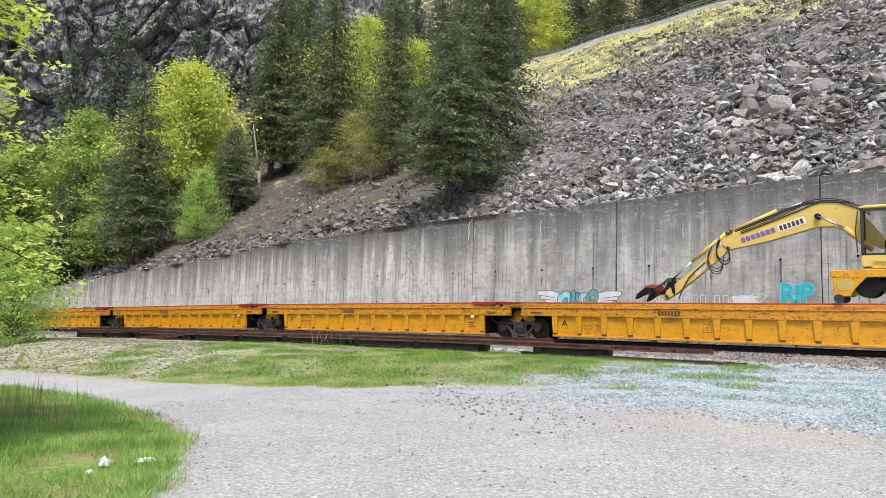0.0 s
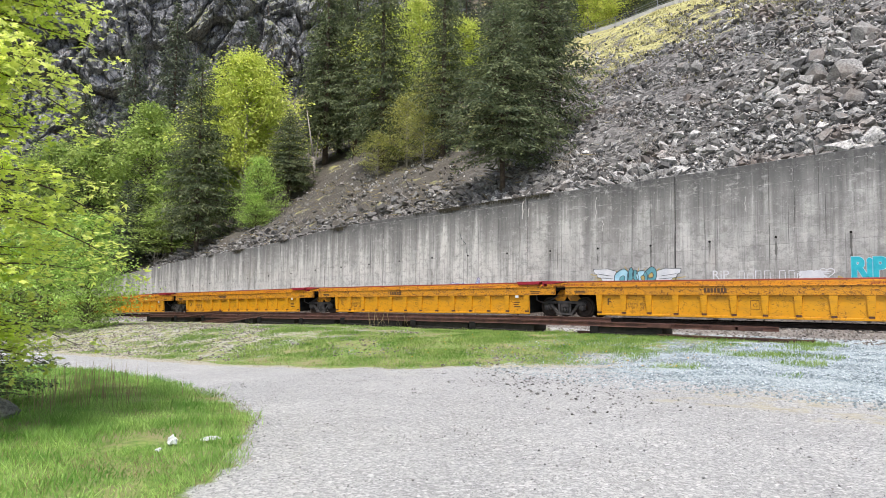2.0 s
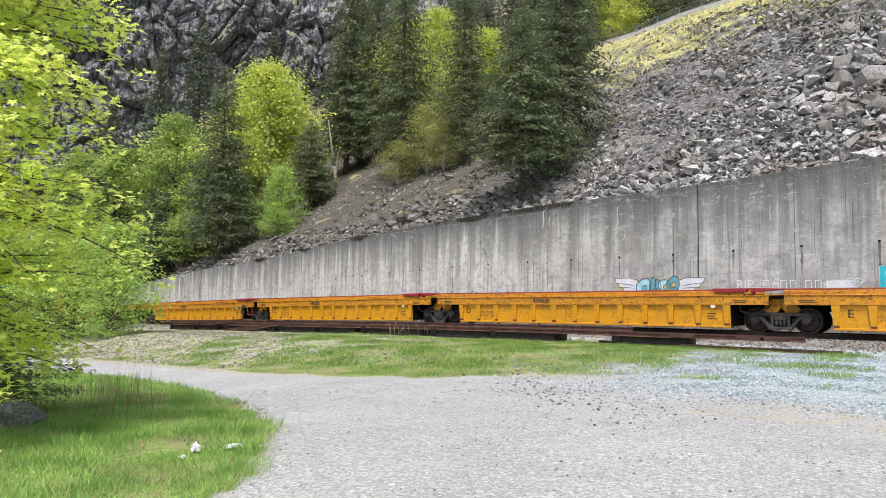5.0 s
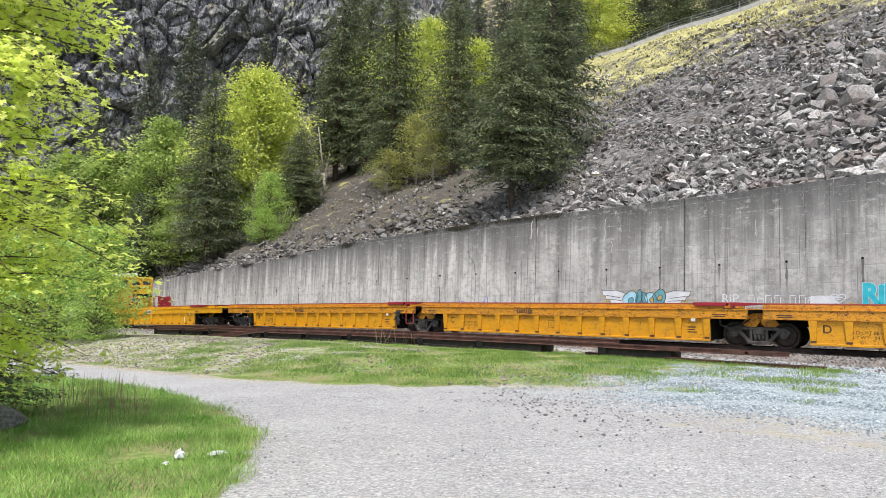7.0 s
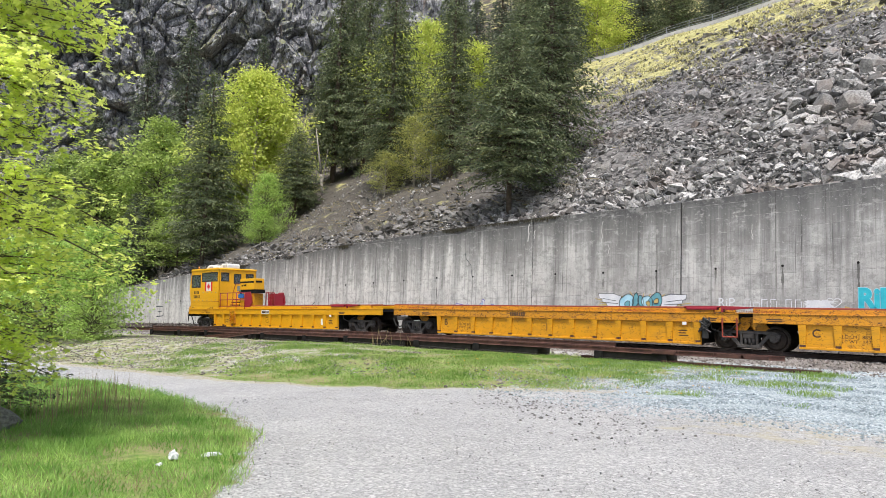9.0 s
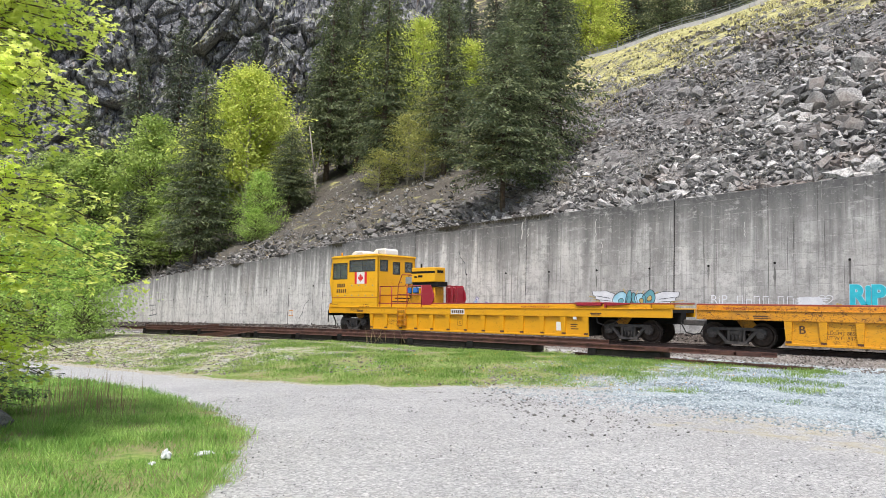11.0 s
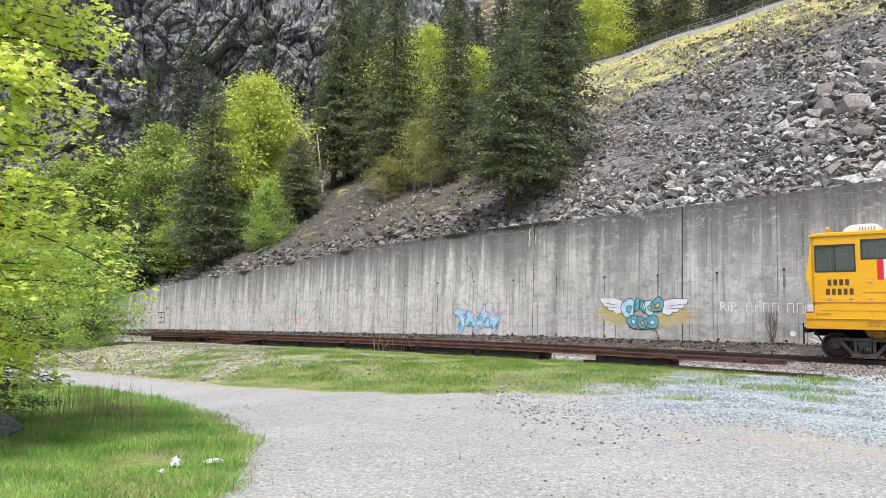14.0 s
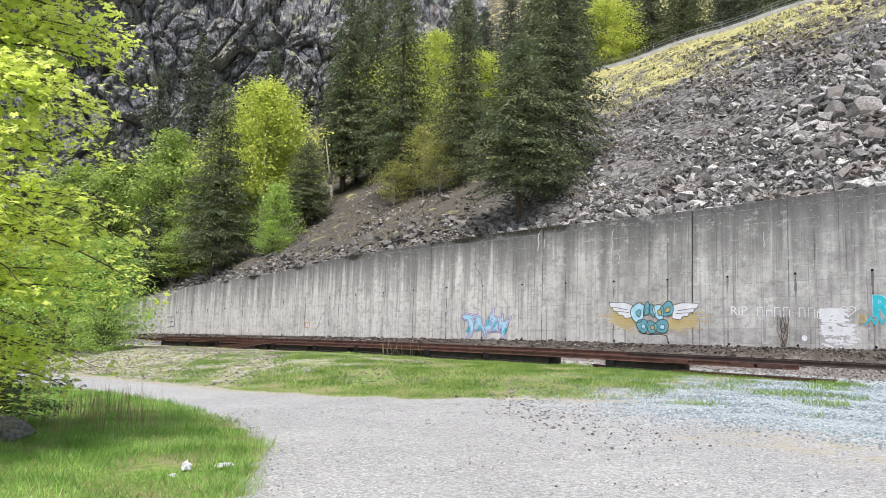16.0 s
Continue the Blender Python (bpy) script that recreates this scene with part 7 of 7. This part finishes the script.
def build_graffiti():
    a = thing("graffiti", "pale blue spray-painted word with violet outline on concrete", "graffiti", "graffiti on the wall")
    # the word FRESH in spiky letters, each drawn on a grid of its own
    letters = (
        [(-36, 11), (-27, 16), (-10, 13), (-19, 9), (-16, 4), (-9, 4), (-15, 0), (-14, -10), (-19, -20), (-25, -24), (-20, -13), (-25, 6), (-32, 8)],
        [(-14, -11), (-12, 5), (-8, 15), (0, 7), (-2, 1), (4, -6), (8, -12), (6, -21), (2, -11), (-6, -2), (-9, -9)],
        [(5, -11), (8, 3), (13, 11), (20, 9), (13, 5), (19, 3), (13, -1), (20, -5), (14, -10)],
        [(14, 14), (19, 24), (19, 14), (28, 9), (22, 5), (29, -1), (26, -10), (15, -13), (22, -6), (16, 1), (12, 7)],
        [(29, -11), (29, 5), (35, 16), (34, 5), (40, 5), (44, 7), (48, 12), (43, 1), (41, -7), (36, -23), (34, -13), (35, -2), (32, -3)],
    )
    for k, outline in enumerate(letters):
        ring = [(-26.3 + 0.0457 * u, 1.44 + 0.0365 * v) for u, v in outline]
        strokes("outline", [ring + ring[:1]], 0.20, "violet", a, 0.004)
        strokes("halo", [ring + ring[:1]], 0.12, "spraywhite", a, 0.012)
        blob("letter", ring, "skyblue", a, 0.020 + 0.0015 * k)
        strokes("contour", [ring + ring[:1]], 0.030, "violet", a, 0.029)
        low = min(v for _, v in ring)
        strokes("shade", [[(ring[0][0] * 0.6 + ring[len(ring) // 2][0] * 0.4 + 0.12 * s, low + 0.34), (ring[0][0] * 0.4 + ring[len(ring) // 2][0] * 0.6 + 0.12 * s, low + 0.62)] for s in (0, 1)], 0.07, "cyan", a, 0.037)
    b = thing("graffiti", "teal bubble tag with white wings and ochre glow", "graffiti", "graffiti on the wall")
    rng = random.Random(8)
    rays = []
    for k in range(46):
        t = math.pi * 2 * k / 46
        r = rng.uniform(0.8, 1.15)
        rays.append([(-15.0 + 1.1 * math.cos(t), 2.1 + 0.35 * math.sin(t)), (-15.0 + 2.75 * r * math.cos(t), 2.1 + 0.85 * r * math.sin(t))])
    for s in (-1, 1):
        cloud = []
        for k in range(30):
            t = 2 * math.pi * k / 30
            q = rng.uniform(0.72, 1.1)
            cloud.append((-15.0 + s * 1.55 + 0.95 * q * math.cos(t), 2.05 + 0.62 * q * math.sin(t)))
        blob("glow", cloud, "haze", b, 0.002)
    tagged(strokes("ray", rays, 0.045, "ochre", b, 0.005), kind="stuff")
    for s, cx in ((-1, -16.1), (1, -13.9)):
        w = [(cx, 2.75), (cx + s * 0.5, 2.9), (cx + s * 1.35, 2.88), (cx + s * 1.3, 2.65), (cx + s * 1.15, 2.6), (cx + s * 1.1, 2.42), (cx + s * 0.9, 2.4), (cx + s * 0.8, 2.2), (cx + s * 0.55, 2.2), (cx + s * 0.4, 2.02), (cx, 2.1)]
        blob("wing", w, "spraywhite", b, 0.010)
        strokes("wing_outline", [w + w[:1], [(cx + s * 0.3, 2.5), (cx + s * 1.1, 2.62)], [(cx + s * 0.2, 2.35), (cx + s * 0.85, 2.4)]], 0.024, "sprayblack", b, 0.016)
    # rounded bubble shapes in two rows stand for the tag
    bubbles = ((-15.78, 2.36, 0.42, 0.50, 15), (-15.28, 2.56, 0.15, 0.42, -12), (-14.98, 2.50, 0.16, 0.32, 8), (-14.62, 2.42, 0.33, 0.37, 25), (-14.18, 2.56, 0.33, 0.43, -15),
               (-15.50, 1.66, 0.30, 0.38, -8), (-15.00, 1.62, 0.31, 0.31, 12), (-14.48, 1.66, 0.42, 0.34, -18))
    for k, (cx, cz, rx, rz, tilt) in enumerate(bubbles):
        def oval(s, dx=0.0, dz=0.0):
            out = []
            for j in range(22):
                t = 2 * math.pi * j / 22
                q = s * (1 + 0.12 * math.sin(2 * t + 1.7 * k) + 0.09 * math.sin(3 * t + 2.3 * k))
                u, v = rx * q * math.cos(t), rz * q * math.sin(t)
                co, si = math.cos(radians(tilt)), math.sin(radians(tilt))
                out.append((cx + dx + u * co - v * si, cz + dz + u * si + v * co))
            return out
        edge = oval(1.0)
        blob("bubble", edge, "skyblue" if k in (0, 3) else "teal", b, 0.020 + 0.002 * k)
        strokes("bubble_outline", [edge + edge[:1]], 0.032, "sprayblack", b, 0.038)
        if rx > 0.2:
            eye = oval(0.36, 0.05, -0.03)
            blob("eye", eye, "ochre" if k in (3, 4, 6) else "teal" if k == 0 else "skyblue", b, 0.046)
            strokes("eye_outline", [eye + eye[:1]], 0.03, "sprayblack", b, 0.049)
    strokes("underline", [[(-15.7, 1.35), (-15.2, 1.22), (-14.6, 1.26), (-14.2, 1.18), (-14.15, 0.95)]], 0.05, "sprayblack", b, 0.006)
    c = thing("graffiti", "thin white hand-painted line of lettering", "graffiti", "graffiti on the wall")
    lettering("word", "RiP", 0.62, "spraywhite", c, on_wall(-10.62, 2.52), -0.004)
    for k, x in enumerate((-9.75, -9.35, -9.0, -8.6, -8.25, -7.95, -7.55, -7.2, -6.8, -6.45)):
        if k in (4,):
            continue
        h = 0.28 if k % 3 == 1 else 0.42
        strokes("letter_bar", [[(x, 2.30), (x, 2.30 + h), (x + 0.22, 2.30 + h)], [(x + 0.24, 2.30), (x + 0.24, 2.30 + h * 0.8)]], 0.034, "spraywhite", c, 0.006)
    heart = [(-6.0 + 0.30 * (16 * math.sin(t) ** 3) / 16, 2.62 + 0.26 * (13 * math.cos(t) - 5 * math.cos(2 * t) - 2 * math.cos(3 * t) - math.cos(4 * t)) / 16) for t in (2 * math.pi * j / 18 for j in range(19))]
    strokes("heart", [heart], 0.03, "spraywhite", c, 0.022)
    d = thing("graffiti", "ragged white sprayed-over patch on the wall", "graffiti", "graffiti on the wall")
    # dry roller marks: dense above, scraped and broken below
    for q, (z0, z1, x0, x1, thr) in enumerate(((2.08, 2.72, -7.12, -5.95, -0.55), (1.52, 2.08, -7.12, -5.72, -0.36), (0.98, 1.52, -7.02, -5.55, -0.06))):
        bm = bmesh.new()
        dz = 0.03
        for row in range(int((z1 - z0) / dz)):
            z, start, u = z0 + dz * row, None, x0 + rng.uniform(-0.08, 0.08)
            end = x1 + rng.uniform(-0.2, 0.1)
            while u < end + 0.03:
                rim = max(0.0, 0.16 - (u - x0)) + max(0.0, 0.3 - (x1 - u)) + max(0.0, 0.12 - (z - 0.98)) * 2
                wet = u < end and noise.noise(Vector((u * 3.2, z * 9.0, 3.0 + q))) + 0.5 * noise.noise(Vector((u * 9, z * 30, 7))) > thr + rim * 0.9
                if wet and start is None:
                    start = u
                if not wet and start is not None:
                    bm.faces.new([bm.verts.new((p, WALL_Y - 0.008, s)) for p, s in ((start, z), (u, z), (u, z + dz), (start, z + dz))])
                    start = None
                u += 0.03
        tagged(part("patch", bm, "spraywhite", d), kind="stuff")
    e = thing("graffiti", "bold cyan spray-painted letters with script below", "graffiti", "graffiti on the wall")
    lettering("glow", "RiP", 1.16, "skyblue", e, on_wall(-4.42, 2.80, 0.007), 0.085, 0.0, 0.86)
    lettering("letters", "RiP", 1.16, "cyan", e, on_wall(-4.42, 2.80, 0.012), 0.06, 0.0, 0.86)
    strokes("script_bar", [[(-5.35, 2.05), (-5.15, 2.35), (-5.0, 2.05), (-4.85, 2.4), (-4.75, 2.1), (-4.6, 2.3), (-4.45, 2.1), (-4.3, 2.3), (-4.15, 2.1), (-3.9, 2.3)]], 0.07, "cyan", e, 0.02)
    strokes("fist", [[(-5.6, 2.1), (-5.55, 2.45), (-5.4, 2.4), (-5.38, 2.15), (-5.6, 2.1)], [(-5.56, 2.32), (-5.4, 2.3)]], 0.05, "ochre", e, 0.022)
    f = thing("graffiti", "small orange painted rectangle on concrete", "graffiti", "graffiti on the wall")
    strokes("frame", [[(-44.4, 0.62), (-43.9, 0.62), (-43.9, 1.02), (-44.4, 1.02), (-44.4, 0.62)]], 0.06, "orange", f, 0.006)
    h = thing("graffiti", "faint black scrawl on concrete", "graffiti", "graffiti on the wall")
    strokes("scrawl", [[(-67.6, 0.9), (-66.2, 0.95), (-66.0, 0.0), (-67.4, -0.15)], [(-67.2, 0.4), (-66.4, 0.45)], [(-66.8, 0.9), (-66.7, -0.1)]], 0.08, "sprayblack", h, 0.006)


build_graffiti()


def build_wall_marks():
    """Lime runs, a dead vine and a paint dot on the concrete."""
    rng = random.Random(31)
    wall = bpy.data.objects["retaining_wall"]
    for x, z0, z1, w in ((-22.15, 6.0, 7.0, 0.10), (-21.75, 6.1, 6.6, 0.06), (-17.3, 5.7, 6.9, 0.05), (-16.9, 5.0, 5.6, 0.05), (-34.0, 4.4, 5.2, 0.05), (-9.4, 5.6, 6.3, 0.04), (-26.5, 3.3, 4.0, 0.05), (-41.0, 3.0, 4.0, 0.06), (-54.0, 2.0, 3.2, 0.08)):
        n = 7
        pts = [(x + rng.uniform(-0.05, 0.05), z0 + (z1 - z0) * k / n) for k in range(n + 1)]
        strokes("lime_run", [pts], w * 0.7, "limewash", wall, 0.004)
    strokes("crack", [[(-26.4, 3.9), (-26.5, 4.6), (-26.9, 5.0), (-27.0, 5.4)]], 0.03, "sprayblack", wall, 0.004)
    strokes("crack", [[(-43.1, 0.4), (-42.7, 0.9), (-42.5, 1.5), (-42.0, 1.9)]], 0.04, "sprayblack", wall, 0.004)
    vine = thing("vine", "dead brown vine clinging to the concrete wall", "vine")
    for k in range(11):
        bm = bmesh.new()
        x = -8.62 + rng.uniform(-0.10, 0.10)
        pts = [(x, WALL_Y - 0.03, float(wall_foot(-8.6)) + 0.05)]
        for j in range(6):
            pts.append((pts[-1][0] + rng.uniform(-0.09, 0.09), WALL_Y - rng.uniform(0.012, 0.03), pts[-1][2] + rng.uniform(0.1, 0.36)))
        tube(bm, pts, 0.007 + 0.006 * rng.random(), 4)
        part("stem", bm, "vine", vine)
    blob("paint_dot", [(-7.75 + 0.12 * math.cos(t), 1.35 + 0.13 * math.sin(t)) for t in (2 * math.pi * j / 12 for j in range(12))], "spraywhite", wall, 0.006)


build_wall_marks()
# ================= what moves =================


def run_of(t):
    """How far the train has rolled since the start, in metres."""
    return 8.70 * t - 0.55 * (1 - math.exp(-t / 1.5))


LEAN = 1.5


def car_pose(x, length):
    z0, z1 = float(rail_z(x)), float(rail_z(x + length))
    return pose(x, TRACK_Y, z0, LEAN, -math.degrees(math.atan2(z1 - z0, length)), 0)


def motions():
    times = [0.5 * k for k in range(33)]
    for car, start, length in cars:
        walk(car, [(t, car_pose(start + run_of(t), length)) for t in times])
    walk(excavator, [(t, car_pose(cars[0][1] + run_of(t), PITCH)) for t in times])
    # wheels roll; axle poses lie in the space of their bogie
    spin = [k / 15 for k in range(241)]
    for car, _, _ in cars:
        for ob in car.children_recursive:
            if ob.name.startswith("wheelset"):
                x = ob.location.x
                walk(ob, [(t, pose(x, 0, WHEEL_R, 0, math.degrees(run_of(t) / WHEEL_R), 0)) for t in spin])


motions()
